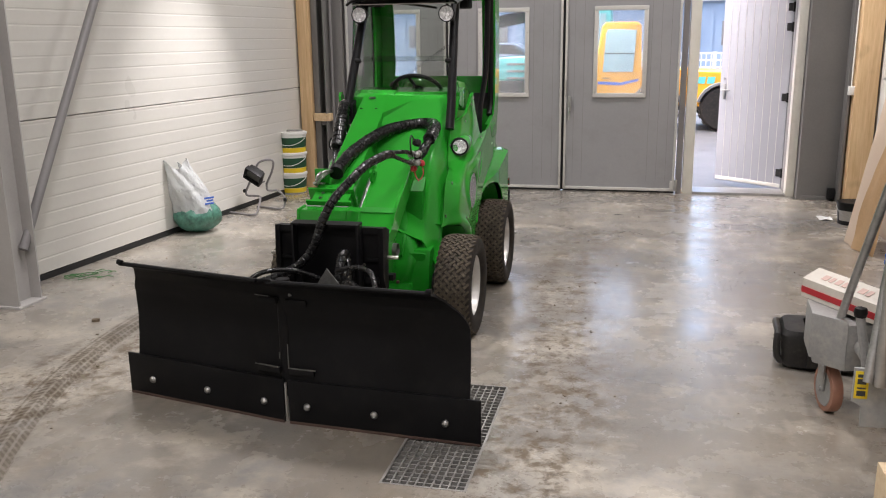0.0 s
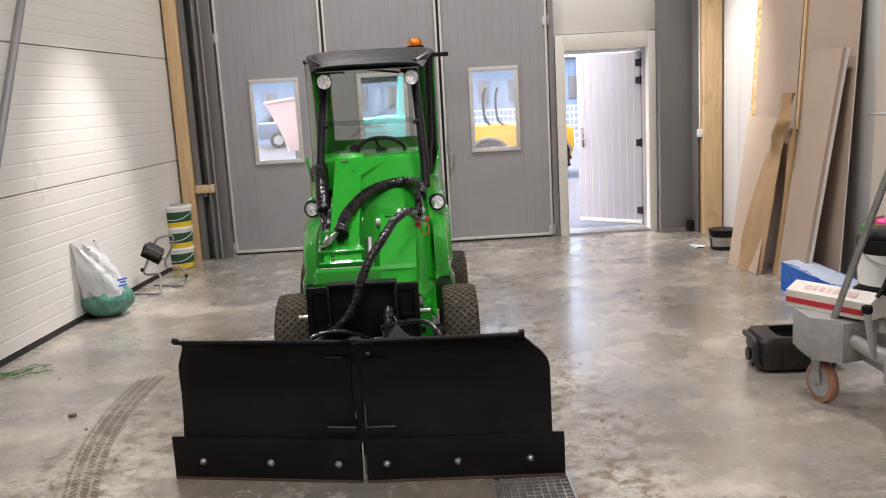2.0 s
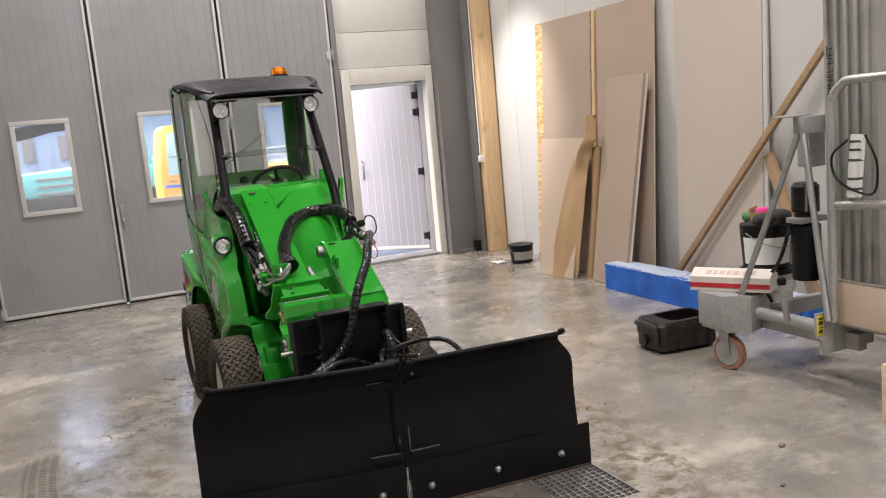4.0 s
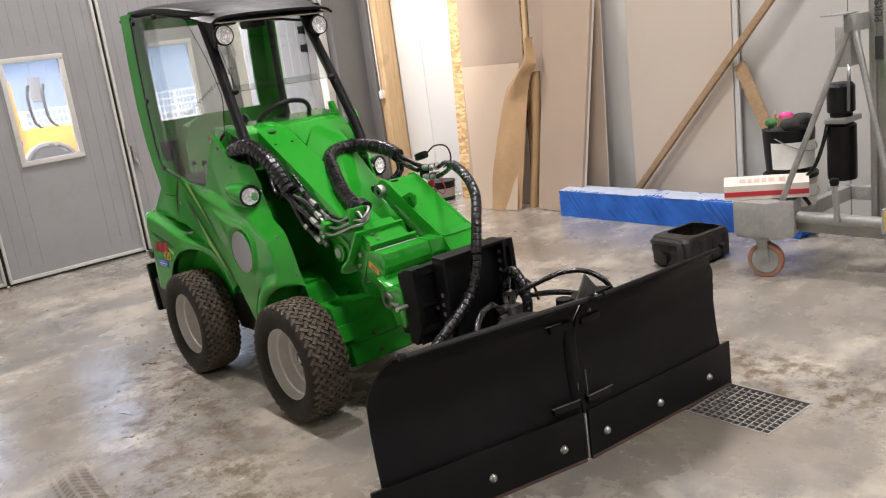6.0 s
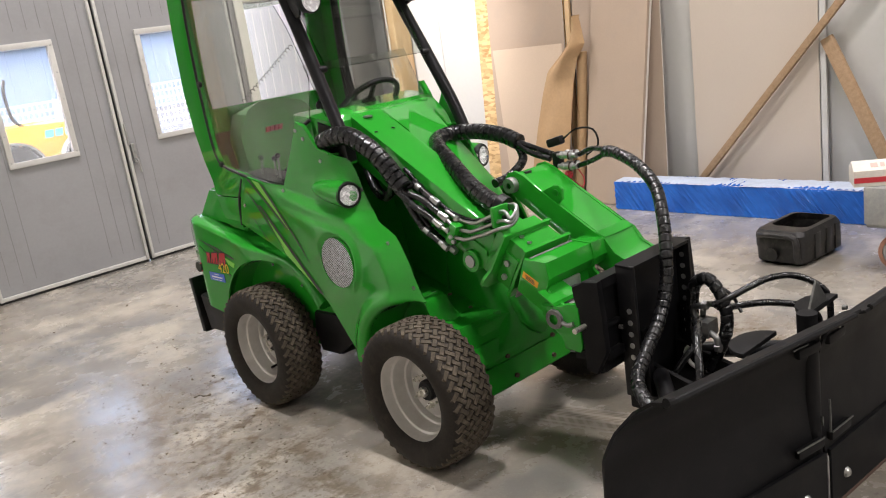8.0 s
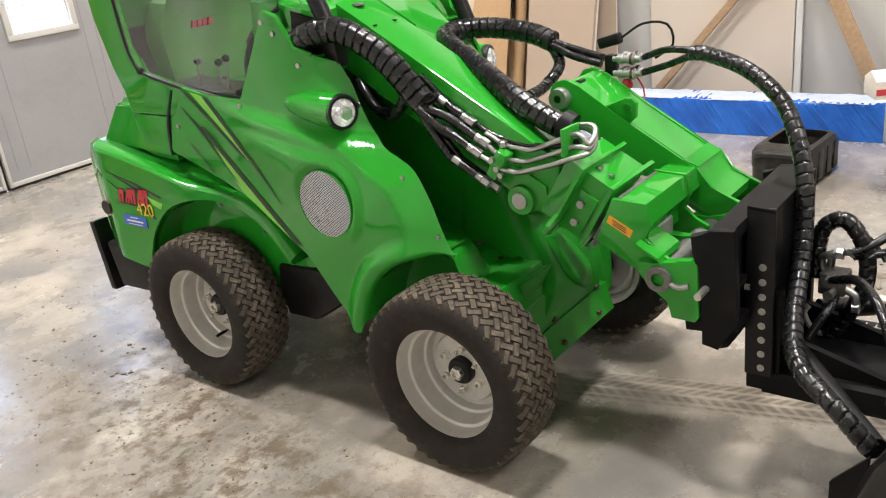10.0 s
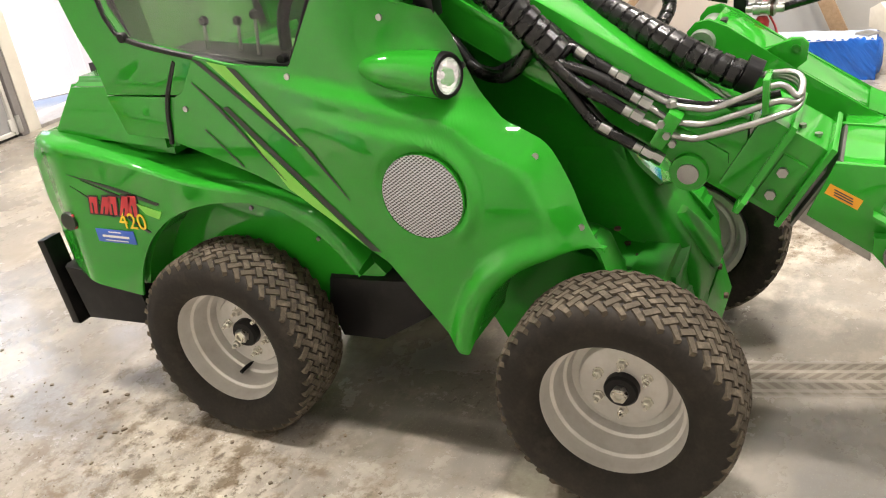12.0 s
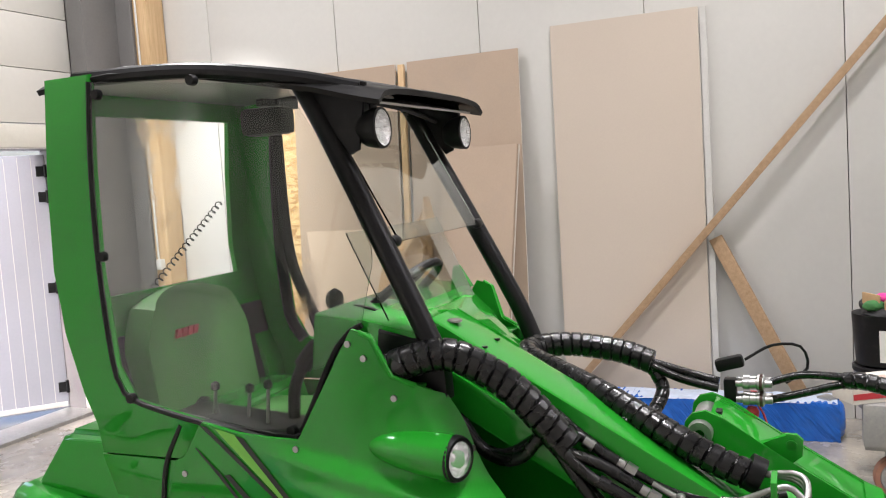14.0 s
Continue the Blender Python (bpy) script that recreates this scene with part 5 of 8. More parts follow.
for y0, z0, y1, z1, w in ((1.60, 0.765, 1.27, 0.69, 0.009), (1.55, 0.75, 1.29, 0.66, 0.007), (1.52, 0.70, 1.33, 0.60, 0.005), (1.6, 0.73, 1.45, 0.64, 0.004)):
    part("stripe", prism([(y0, z0), ((y0 + y1) / 2, (z0 + z1) / 2 + w), (y1, z1 + w * 0.4), (y1 + 0.01, z1 - w * 0.4), ((y0 + y1) / 2, (z0 + z1) / 2 - w * 0.2)], "x", RX - 0.001, RX + 0.004), M_INK, loader)
part("stripe", prism([(1.36, 0.69), (1.27, 0.668), (1.285, 0.645), (1.33, 0.658)], "x", RX - 0.0013, RX + 0.004), M_LIME, loader)

# ---- cab ----
cab = part("cab_roof", shell(lambda u, v: V((-0.435 + 0.87 * v) * (1 - 0.20 * (1 - u) ** 2), 0.545 + 0.965 * u, interp([(0.0, 1.868), (0.07, 1.884), (0.17, 1.912), (0.34, 1.945), (0.54, 1.982), (0.76, 1.998), (1.0, 1.978)], u) + 0.018 * (1 - (2 * v - 1) ** 4) - 0.03 * max(0, abs(2 * v - 1) - 0.9) * 10 * 0.6), 24, 24, 0.014), M_BLACKPL, loader, "dark glossy cab roof")
part("roof_lining", shell(lambda u, v: V((-0.40 + 0.80 * v) * (1 - 0.20 * (1 - u) ** 2), 0.575 + 0.90 * u, interp([(0.0, 1.852), (0.07, 1.868), (0.17, 1.894), (0.34, 1.926), (0.54, 1.962), (0.76, 1.977), (1.0, 1.960)], u)), 16, 12, 0.006), M_ALU, loader, "grey roof lining")
BAND_OUT = [(1.478, 1.985), (1.503, 1.72), (1.513, 1.48), (1.497, 1.31), (1.450, 1.15), (1.408, 1.065), (1.404, 0.986)]
BAND_IN = [(1.128, 0.986), (1.068, 1.086), (1.285, 1.13), (1.335, 1.22), (1.352, 1.48), (1.345, 1.74), (1.325, 1.985)]
for sgn in (-1, 1):
    part("rear_post", prism(BAND_OUT + BAND_IN, "x", sgn * 0.425 - 0.012, sgn * 0.425 + 0.012, 0.005), M_GREEN, loader, "broad green rear cab post")
    part("post_flange", prism([(p[0] - 0.004, p[1]) for p in BAND_OUT] + [(p[0] - 0.022, p[1]) for p in BAND_OUT[::-1]], "x", min(sgn * 0.32, sgn * 0.414), max(sgn * 0.32, sgn * 0.414), 0.004), M_GREEN, loader)
    # front pillar, bent like the real tube
    part("front_pillar", tube(([V(0.325, 0.405, 1.12)] if sgn > 0 else []) + [V(sgn * 0.324, 0.445, 1.225), V(sgn * 0.322, 0.478, 1.30), V(sgn * 0.31, 0.575, 1.50), V(sgn * 0.297, 0.675, 1.70), V(sgn * 0.292, 0.745, 1.84), V(sgn * 0.29, 0.79, 1.92)], 0.027, n=14), M_BLACKSTEEL, loader, "black tubular front pillar")
    if sgn < 0:
        part("pillar_foot", prism([(0.43, 1.14), (0.435, 1.262), (0.50, 1.285), (0.60, 1.31), (0.62, 1.16)], "x", min(sgn * 0.285, sgn * 0.335), max(sgn * 0.285, sgn * 0.335), 0.008), M_BLACKSTEEL, loader)
    part("roof_rail", tube([V(sgn * 0.30, 0.62, 1.885), V(sgn * 0.37, 0.78, 1.925), V(sgn * 0.405, 1.05, 1.965), V(sgn * 0.405, 1.40, 1.98)], 0.02, n=10), M_BLACKSTEEL, loader)
    part("gusset", prism([(0.60, 1.90), (0.85, 1.945), (0.74, 1.86), (0.655, 1.73), (0.63, 1.74)], "x", sgn * 0.30 - 0.006, sgn * 0.30 + 0.006, 0.002), M_BLACKSTEEL, loader, "black roof gusset plate")
    wl = part("work_lamp", lathe([(0.0, 0.055), (0.03, 0.05), (0.044, 0.028), (0.05, 0.0), (0.05, -0.012), (0.044, -0.014)], (sgn * 0.273, 0.59, 1.79), "y", 28, False), M_BLACKPL, loader, "round black work lamp")
    part("reflector", lathe([(0.044, -0.012), (0.03, 0.0), (0.012, 0.008), (0.0, 0.008)], (sgn * 0.273, 0.59, 1.79), "y", 28, False), M_REFL, wl, "bright reflector")
    lens = part("lens", lathe([(0.0, -0.017), (0.025, -0.016), (0.045, -0.011), (0.045, -0.009), (0.0, -0.013)], (sgn * 0.273, 0.59, 1.79), "y", 28, False), M_LENS, wl, "clear lens")
    lens.visible_shadow = False
    part("bracket", tube([V(sgn * 0.273, 0.60, 1.835), V(sgn * 0.275, 0.605, 1.87), V(sgn * 0.28, 0.66, 1.885)], 0.01, n=8), M_BLACKSTEEL, wl)
    part("clamp", lathe([(0.012, -0.018), (0.015, -0.01), (0.015, 0.01), (0.012, 0.018)], (sgn * 0.285, 0.563, 1.515), "x", 12), M_BLACKPL, loader, "black windscreen clamp")

part("rear_inner_panel", prism([(1.385, 0.95), (1.40, 0.95), (1.47, 1.27), (1.455, 1.27)], "x", -0.41, 0.41, 0.004), M_BLACKPL, loader, "black panel behind the seat")
part("rear_lower_panel", prism([(1.455, 1.25), (1.475, 1.25), (1.495, 1.385), (1.475, 1.385)], "x", -0.41, 0.41, 0.004), M_GREEN, loader, "green panel behind the seat")
part("rear_top_bar", box((0, 1.465, 1.935), (0.82, 0.02, 0.08), 0.004), M_GREEN, loader)
part("roof_bracket", box((0.43, 1.33, 1.955), (0.22, 0.03, 0.03), 0.004), M_BLACKSTEEL, loader, "black side bracket")
# side window, its black seal, windscreen
WIN = [(1.325, 1.965), (1.347, 1.74), (1.353, 1.48), (1.338, 1.24), (1.318, 1.175), (1.28, 1.135), (1.12, 1.095), (0.95, 1.068), (0.82, 1.045), (0.785, 1.06), (0.655, 1.285), (0.585, 1.335), (0.535, 1.50), (0.625, 1.70), (0.745, 1.90)]
GLASS_REAR = [(1.135, 1.28), (1.175, 1.318), (1.24, 1.338), (1.48, 1.353), (1.74, 1.347), (1.965, 1.325)]
GLASS_FRONT = [(1.06, 0.785), (1.285, 0.655), (1.335, 0.585), (1.50, 0.535), (1.70, 0.625), (1.90, 0.745)]


def glass_at(y, z):
    """The side glass bends in towards the front pillar."""
    k = 0.10 * ease((1.02 - y) / 0.5)
    return V(-0.436 + k, y + 0.58 * k, z + (z - 1.62) * k / 1.72)


def side_glass(u, v):
    za, zb = 1.135 + 0.83 * v, 1.06 + 0.84 * v
    a, b = interp(GLASS_REAR, za), interp(GLASS_FRONT, zb)
    return glass_at(a + (b - a) * u, za + (zb - za) * u)


g = part("side_window", shell(side_glass, 24, 24, 0.004), M_GLASS, loader, "clear scratched side window")
g.visible_shadow = False
bm = bmesh.new()
add_tube(bm, [glass_at(y, z) for y, z in WIN[:12]], 0.008, n=8, step=0.03)
part("window_seal", bm, M_BLACKPL, loader, "black rubber window seal")
for y, z in ((1.335, 1.515), (1.284, 1.14), (0.80, 1.08), (1.0, 1.935), (1.30, 1.93)):
    part("window_stud", lathe([(0.012, -0.012), (0.014, -0.004), (0.014, 0.006)], glass_at(y, z), "x", 12), M_BLACKPL, loader)
g = part("windscreen", shell(lambda u, v: V(-0.27 + 0.54 * v, 0.555 + 0.185 * u, 1.515 + 0.345 * u), 8, 8, 0.005), M_GLASS, loader, "clear upper windscreen")
g.visible_shadow = False
g = part("lower_screen", shell(lambda u, v: V(-0.29 + 0.56 * v, 0.56 + 0.11 * u + 0.02 * (2 * v - 1) ** 2, 1.30 + 0.24 * u), 8, 8, 0.004), M_GLASS, loader, "clear lower wind deflector")
g.visible_shadow = False
part("wiper", tube([V(-0.18, 0.66, 1.865), V(0.02, 0.645, 1.85), V(0.2, 0.64, 1.825)], 0.007, n=6), M_BLACKPL, loader, "black wiper arm")
part("wiper_motor", box((-0.2, 0.70, 1.87), (0.1, 0.07, 0.06), 0.012), M_BLACKPL, loader, "black wiper motor")
part("cab_speaker", box((0.24, 1.25, 1.88), (0.09, 0.16, 0.09), 0.02), M_BLACKPL, loader, "black box under the roof")
bc = part("beacon", lathe([(0.06, 0.0), (0.064, 0.01), (0.06, 0.03)], (0.31, 1.42, 2.0), "z", 24), M_BLACKPL, loader, "amber rotating beacon")
dome = part("dome", lathe([(0.052, 0.03), (0.055, 0.045), (0.048, 0.068), (0.03, 0.08), (0.0, 0.083)], (0.31, 1.42, 2.0), "z", 24, False), M_AMBER, bc, "amber dome")
dome.visible_shadow = False
part("lamp", lathe([(0.018, 0.03), (0.022, 0.05), (0.012, 0.066), (0.0, 0.066)], (0.31, 1.42, 2.0), "z", 14, False), M_ORANGE_LBL, bc)
# coiled cable
coil = [V(-0.20 + 0.34 * t - 0.56 * 0.009 * math.sin(t * 112), 1.39 + 0.009 * math.cos(t * 112), 1.40 + 0.23 * t + 0.83 * 0.009 * math.sin(t * 112)) for t in [i / 360 for i in range(361)]]
part("coiled_cable", tube(coil, 0.0019, n=5, straight=True), M_BLACKPL, loader, "coiled black cable")

# seat and controls
seat = part("seat", prism([(0.93, 0.9), (0.93, 0.97), (0.97, 0.995), (1.38, 0.98), (1.42, 0.9)], "x", -0.24, 0.22, 0.03), M_BOARDGREEN, loader, "green vinyl seat")
part("seat_back", shell(lambda u, v: V((-0.245 + 0.47 * v) * (1.0 - 0.28 * ease((u - 0.55) / 0.45)) - 0.01, 1.40 + 0.05 * u - 0.05 * (2 * v - 1) ** 2, 1.01 + 0.375 * u - 0.035 * max(0, u - 0.85) / 0.15 * (2 * v - 1) ** 2), 16, 16, 0.07), M_BOARDGREEN, seat, "green vinyl backrest")
bm = bmesh.new()
for i in range(4):
    add_prism(bm, [(-0.09 + i * 0.026, 1.228), (-0.07 + i * 0.026, 1.228), (-0.062 + i * 0.026, 1.254), (-0.082 + i * 0.026, 1.254)], "y", 1.417, 1.426)
part("badge", bm, M_RED, seat, "red badge strokes")
part("console", prism([(0.80, 0.95), (0.80, 1.06), (1.2, 1.09), (1.25, 0.95)], "x", -0.415, -0.25, 0.015), M_BLACKPL, loader, "black side control console")
for x, y, h in ((-0.36, 0.92, 0.09), (-0.33, 1.0, 0.07), (-0.34, 1.1, 0.075)):
    lv = part("lever", rod(V(x, y, 1.07), V(x, y - 0.01, 1.07 + h), 0.005, 6), M_CHROME, loader)
    part("knob", lathe([(0.0, -0.014), (0.011, -0.008), (0.013, 0.0), (0.011, 0.008), (0.0, 0.014)], (x, y - 0.01, 1.08 + h), "z", 10, False), M_BLACKPL, lv)
js = part("joystick", tube([V(-0.3, 0.88, 1.07), V(-0.3, 0.87, 1.15), V(-0.29, 0.85, 1.2)], 0.016, n=10), M_BLACKPL, loader, "black joystick")
part("grip", tube([V(-0.29, 0.85, 1.2), V(-0.27, 0.82, 1.245), V(-0.24, 0.80, 1.25)], 0.024, n=10), M_BLACKPL, js)
part("window_seal", tube([V(0.405, y, z) for y, z in BAND_IN[2:]], 0.02, n=10, step=0.03), M_BLACKPL, loader, "black edge of the open side")
part("inner_frame", tube([V(0.36, 1.15, 1.0), V(0.36, 1.2, 1.2), V(0.38, 1.3, 1.45), V(0.39, 1.32, 1.95)], 0.02, n=10), M_BLACKSTEEL, loader, "black inner roll bar")
part("mirror_arm", tube([V(-0.26, 0.56, 1.29), V(-0.2, 0.68, 1.33), V(-0.134, 0.83, 1.335)], 0.008, n=8), M_BLACKPL, loader)
part("mirror", lathe([(0.0, -0.02), (0.025, -0.014), (0.032, 0.0), (0.025, 0.014), (0.0, 0.02)], (-0.134, 0.83, 1.35), "y", 16, False), M_BLACKPL, loader, "small black knob on a stalk")
# steering wheel
sw_m = Matrix.Translation((0.05, 0.735, 1.325)) @ Matrix.Rotation(radians(-40), 4, "X")
bm = tube([V(0.155 * math.cos(a), 0.155 * math.sin(a), 0) for a in [2 * math.pi * i / 40 for i in range(41)]], 0.013, n=10, straight=True)
bmesh.ops.transform(bm, matrix=sw_m, verts=bm.verts[:])
stw = part("steering_wheel", bm, M_BLACKPL, loader, "black steering wheel")
bm = bmesh.new()
for a in (0.3, 2.4, 4.5):
    add_tube(bm, [V(0, 0, 0), V(0.15 * math.cos(a), 0.15 * math.sin(a), 0)], 0.011, n=8, straight=True)
add_lathe(bm, [(0.04, -0.02), (0.042, 0.012), (0.0, 0.016)], (0, 0, 0), "z", 16, False)
bmesh.ops.transform(bm, matrix=sw_m, verts=bm.verts[:])
part("spoke", bm, M_BLACKPL, stw)
part("steering_column", rod(V(0.05, 0.71, 1.31), V(0.05, 0.55, 1.02), 0.025, 12), M_BLACKPL, loader)

# ---- bonnet and lower frame ----
def bonnet_plane(x, y):
    return 1.28 - 0.366 * (x - 0.075) + 0.937 * (y - 0.49)


def cowl_plane(x, y):
    return 1.308 + 0.592 * (y - 0.49) - 0.2 * (x + 0.065)


def bonnet(u, v):
    y = -0.02 + 0.64 * u
    x = -0.075 + 0.42 * v
    z = min(bonnet_plane(x, y), cowl_plane(x, y), 1.312)
    z -= 0.20 * ease((0.22 - y) / 0.2)
    z -= 0.11 * ease((x - 0.25) / 0.095) * ease((0.56 - y) / 0.12)
    return V(x, y, z)


part("bonnet", shell(bonnet, 64, 44, 0.012), M_GREEN, loader, "green sloping bonnet with a hollow beside the boom", 35)
bm = bmesh.new()
fin = [(-0.068, 0.335), (0.075, 0.492), (-0.068, 0.50)]
top = [bm.verts.new((x, y, cowl_plane(x, y) + 0.002)) for x, y in fin]
low = [bm.verts.new((x, y, bonnet_plane(x, y) - 0.05)) for x, y in fin]
bm.faces.new(top)
bm.faces.new(low[::-1])
for i in range(3):
    bm.faces.new((top[i], low[i], low[(i + 1) % 3], top[(i + 1) % 3]))
bmesh.ops.recalc_face_normals(bm, faces=bm.faces[:])
part("cowl_fin", bm, M_GREEN, loader, "green cowl edge that overhangs the bonnet")
for x, y, z in ((-0.211, 0.375, 1.2405), (-0.118, 0.376, 1.2405)):
    part("screw", lathe([(0.007, 0.0), (0.007, 0.004)], (x, y, z), "z", 10), M_BLACKSTEEL, loader)
part("bonnet_bolt", lathe([(0.014, 0.0), (0.014, 0.02), (0.008, 0.024)], (-0.05, 0.235, bonnet_plane(-0.05, 0.235) + 0.002), "z", 6), M_BLACKSTEEL, loader)
part("bonnet_shoulder", prism([(0.50, 1.30), (0.66, 1.335), (0.66, 1.15), (0.50, 1.12)], "x", -0.33, -0.06, 0.012), M_GREEN, loader)
# back plate in the darker green, for the shade of the cavity
part("inner_tub", prism([(0.62, 1.16), (0.56, 1.05), (0.50, 0.86), (0.44, 0.5), (0.62, 0.5)], "x", -0.335, -0.06, 0.01), M_GREEN_D, loader, "dark green filler for the shaded recess under the hoses")
part("dash_top", prism([(0.60, 1.25), (0.62, 1.325), (0.78, 1.345), (0.80, 1.2)], "x", -0.33, 0.345, 0.015), M_GREEN, loader, "green dashboard top")
part("dash_lug", prism([(0.60, 1.32), (0.64, 1.385), (0.66, 1.385), (0.67, 1.33)], "x", 0.30, 0.325, 0.004), M_GREEN, loader)
part("filler_cap", lathe([(0.021, 0.0), (0.021, 0.005), (0.014, 0.007), (0.0, 0.007)], (-0.170, 0.47, 1.297), "z", 16, False), M_CHROME, loader, "steel filler cap")
part("front_frame", prism([(-0.085, 0.25), (-0.04, 0.165), (0.35, 0.165), (0.42, 0.3), (0.42, 0.6), (0.10, 0.50), (-0.085, 0.475)], "x", -0.235, 0.29, 0.018), M_GREEN_D, loader, "green welded front frame")
NOSE = [(-0.272, 0.213, -0.120, 0.305), (-0.262, 0.216, -0.124, 0.325), (-0.215, 0.226, -0.126, 0.36), (-0.165, 0.238, -0.122, 0.40), (-0.125, 0.245, -0.110, 0.435), (-0.098, 0.240, -0.085, 0.475), (-0.085, 0.215, -0.045, 0.53), (-0.080, 0.175, -0.005, 0.60), (-0.072, 0.150, 0.035, 0.68), (-0.060, 0.130, 0.075, 0.77)]
part("front_nose", rect_loft([((a + b) / 2, (y + 0.26) / 2, (b - a) / 2, (0.26 - y) / 2, z) for a, b, y, z in NOSE], 0.055, 7), M_GREEN_D, loader, "green welded frame nose beside the boom", 40)
part("nose_pocket", rect_loft([(0.085, -0.105, 0.030, 0.030, 0.352), (0.065, -0.100, 0.055, 0.045, 0.385), (0.045, -0.085, 0.070, 0.045, 0.43), (0.035, -0.060, 0.060, 0.040, 0.48), (0.025, -0.030, 0.030, 0.030, 0.54)], 0.022, 5), M_GREEN_D, loader, "pressed bulge on the nose", 40)
part("nose_gusset", prism([(-0.040, 0.455), (-0.090, 0.440), (-0.108, 0.470), (-0.030, 0.560), (0.01, 0.60), (0.02, 0.50)], "x", 0.150, 0.162, 0.002), M_GREEN_D, loader, "green gusset plate on the nose")


def skirt(u, v):
    """Stepped sheet between the wheel and the nose."""
    x, y = -0.345 + 0.285 * u, 0.24 - 0.372 * v
    z = interp([(0.0, 0.535), (0.36, 0.520), (0.50, 0.490), (0.62, 0.470), (0.80, 0.425), (0.93, 0.405), (1.0, 0.335)], v)
    z += 0.085 * ease((-0.185 - x) / 0.05) * ease((0.55 - v) / 0.12)
    z += 0.030 * ease((-0.235 - x) / 0.04) * ease((v - 0.5) / 0.1) * ease((0.85 - v) / 0.1)
    return V(x, y, z)


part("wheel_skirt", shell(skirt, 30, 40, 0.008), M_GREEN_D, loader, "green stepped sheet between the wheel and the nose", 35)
for x, y, z in ((-0.121, 0.064, 0.497), (-0.162, 0.035, 0.485), (-0.225, 0.06, 0.587)):
    part("frame_bolt", lathe([(0.009, 0.0), (0.009, 0.006)], (x, y, z), "z", 6), M_RUST, loader)
part("front_bar", prism([(-0.126, 0.309), (-0.152, 0.216), (-0.140, 0.205), (-0.05, 0.18), (-0.05, 0.309)], "x", -0.275, 0.215, 0.006), M_GREEN_D, loader, "green front cross plate")
for x, y, z in ((0.139, -0.127, 0.318), (0.110, -0.149, 0.243), (-0.142, -0.131, 0.330), (-0.120, -0.149, 0.243)):
    part("frame_bolt", lathe([(0.010, -0.007), (0.010, 0.004)], (x, y, z), "y", 6), M_RUST, loader)
# added block that closes the view through, dark like the shade there
part("under_bonnet", prism([(0.60, 1.25), (0.46, 1.14), (0.22, 0.93), (0.09, 0.80), (0.05, 0.60), (0.05, 0.45), (0.60, 0.45)], "x", -0.064, 0.24, 0.01), M_GREEN_D, loader, "dark green filler block added under the bonnet, in shade")
part("axle_housing", prism([(-0.10, 0.25), (-0.06, 0.2), (0.02, 0.2), (0.02, 0.50), (-0.06, 0.49), (-0.10, 0.40)], "x", -0.315, 0.315, 0.012), M_GREEN_D, loader)
part("axle", rod(V(-0.40, 0, WHEEL_R), V(0.40, 0, WHEEL_R), 0.06, 16), M_BLACKSTEEL, loader)
part("axle", rod(V(-0.40, REAR, WHEEL_R), V(0.40, REAR, WHEEL_R), 0.06, 16), M_BLACKSTEEL, loader)


# ---- boom ----
BX0, BX1 = -0.235, -0.065


def boom_pts(y0, y1, depth, off=0.0):
    s = 0.592
    t = lambda y: 1.308 + (y - 0.49) * s + off
    k = depth / math.cos(math.atan(s))
    return [(y0, t(y0)), (y1, t(y1)), (y1, t(y1) - k), (y0, t(y0) - k)]


part("boom", prism(boom_pts(0.505, -0.24, 0.175), "x", BX0, BX1, 0.012), M_GREEN, loader, "green telescopic boom")
part("boom_rib", prism(boom_pts(0.55, -0.2, 0.02, -0.1), "x", BX0 - 0.008, BX0 + 0.01, 0.004), M_GREEN, loader)
part("inner_boom", prism(boom_pts(-0.2, -0.5, 0.13, -0.025), "x", BX0 + 0.02, BX1 - 0.02, 0.008), M_GALV, loader, "worn inner boom section")


def boom_point(s, w):
    """s: down along the boom from its middle; w: square to it, up."""
    return (-0.8605 * s - 0.5095 * w, 1.018 - 0.5095 * s + 0.8605 * w)


def boom_plate(outline, s, thick, bevel=0.002):
    """A plate that stands square across the boom, its outline given as (x, w)."""
    bm = prism(outline, "y", 0, thick, bevel)
    for v in bm.verts:
        y, z = boom_point(s + v.co.y, v.co.z)
        v.co.y, v.co.z = y, z
    bmesh.ops.recalc_face_normals(bm, faces=bm.faces[:])
    return bm


part("flange", boom_plate([(-0.285, 0.05), (-0.03, 0.05), (-0.03, -0.18), (-0.285, -0.18), (-0.322, -0.163), (-0.322, -0.135), (-0.295, -0.10)], 0.356, 0.012), M_GREEN, loader, "green flange plate")
part("flange", boom_plate([(-0.270, 0.045), (-0.02, 0.045), (-0.02, -0.165), (-0.270, -0.165)], 0.448, 0.013), M_GREEN, loader, "green flange plate")
part("flange", boom_plate([(-0.262, 0.03), (-0.03, 0.03), (-0.03, -0.15), (-0.262, -0.15)], 0.476, 0.008), M_DARKSTEEL, loader, "dark steel ring plate")
part("boom_collar", boom_plate([(-0.248, 0.03), (-0.045, 0.03), (-0.045, -0.155), (-0.248, -0.155)], 0.30, 0.15, 0.008), M_GREEN, loader)
part("wear_pad_plate", prism([boom_point(0.378, -0.02), boom_point(0.436, -0.02), boom_point(0.436, -0.14), boom_point(0.378, -0.14)], "x", -0.256, -0.246, 0.003), M_GREEN, loader)
for s, w in ((0.398, -0.055), (0.405, -0.112)):
    y, z = boom_point(s, w)
    part("wear_pad_bolt", lathe([(0.012, -0.008), (0.012, 0.003)], (-0.258, y, z), "x", 6), M_CHROME, loader)
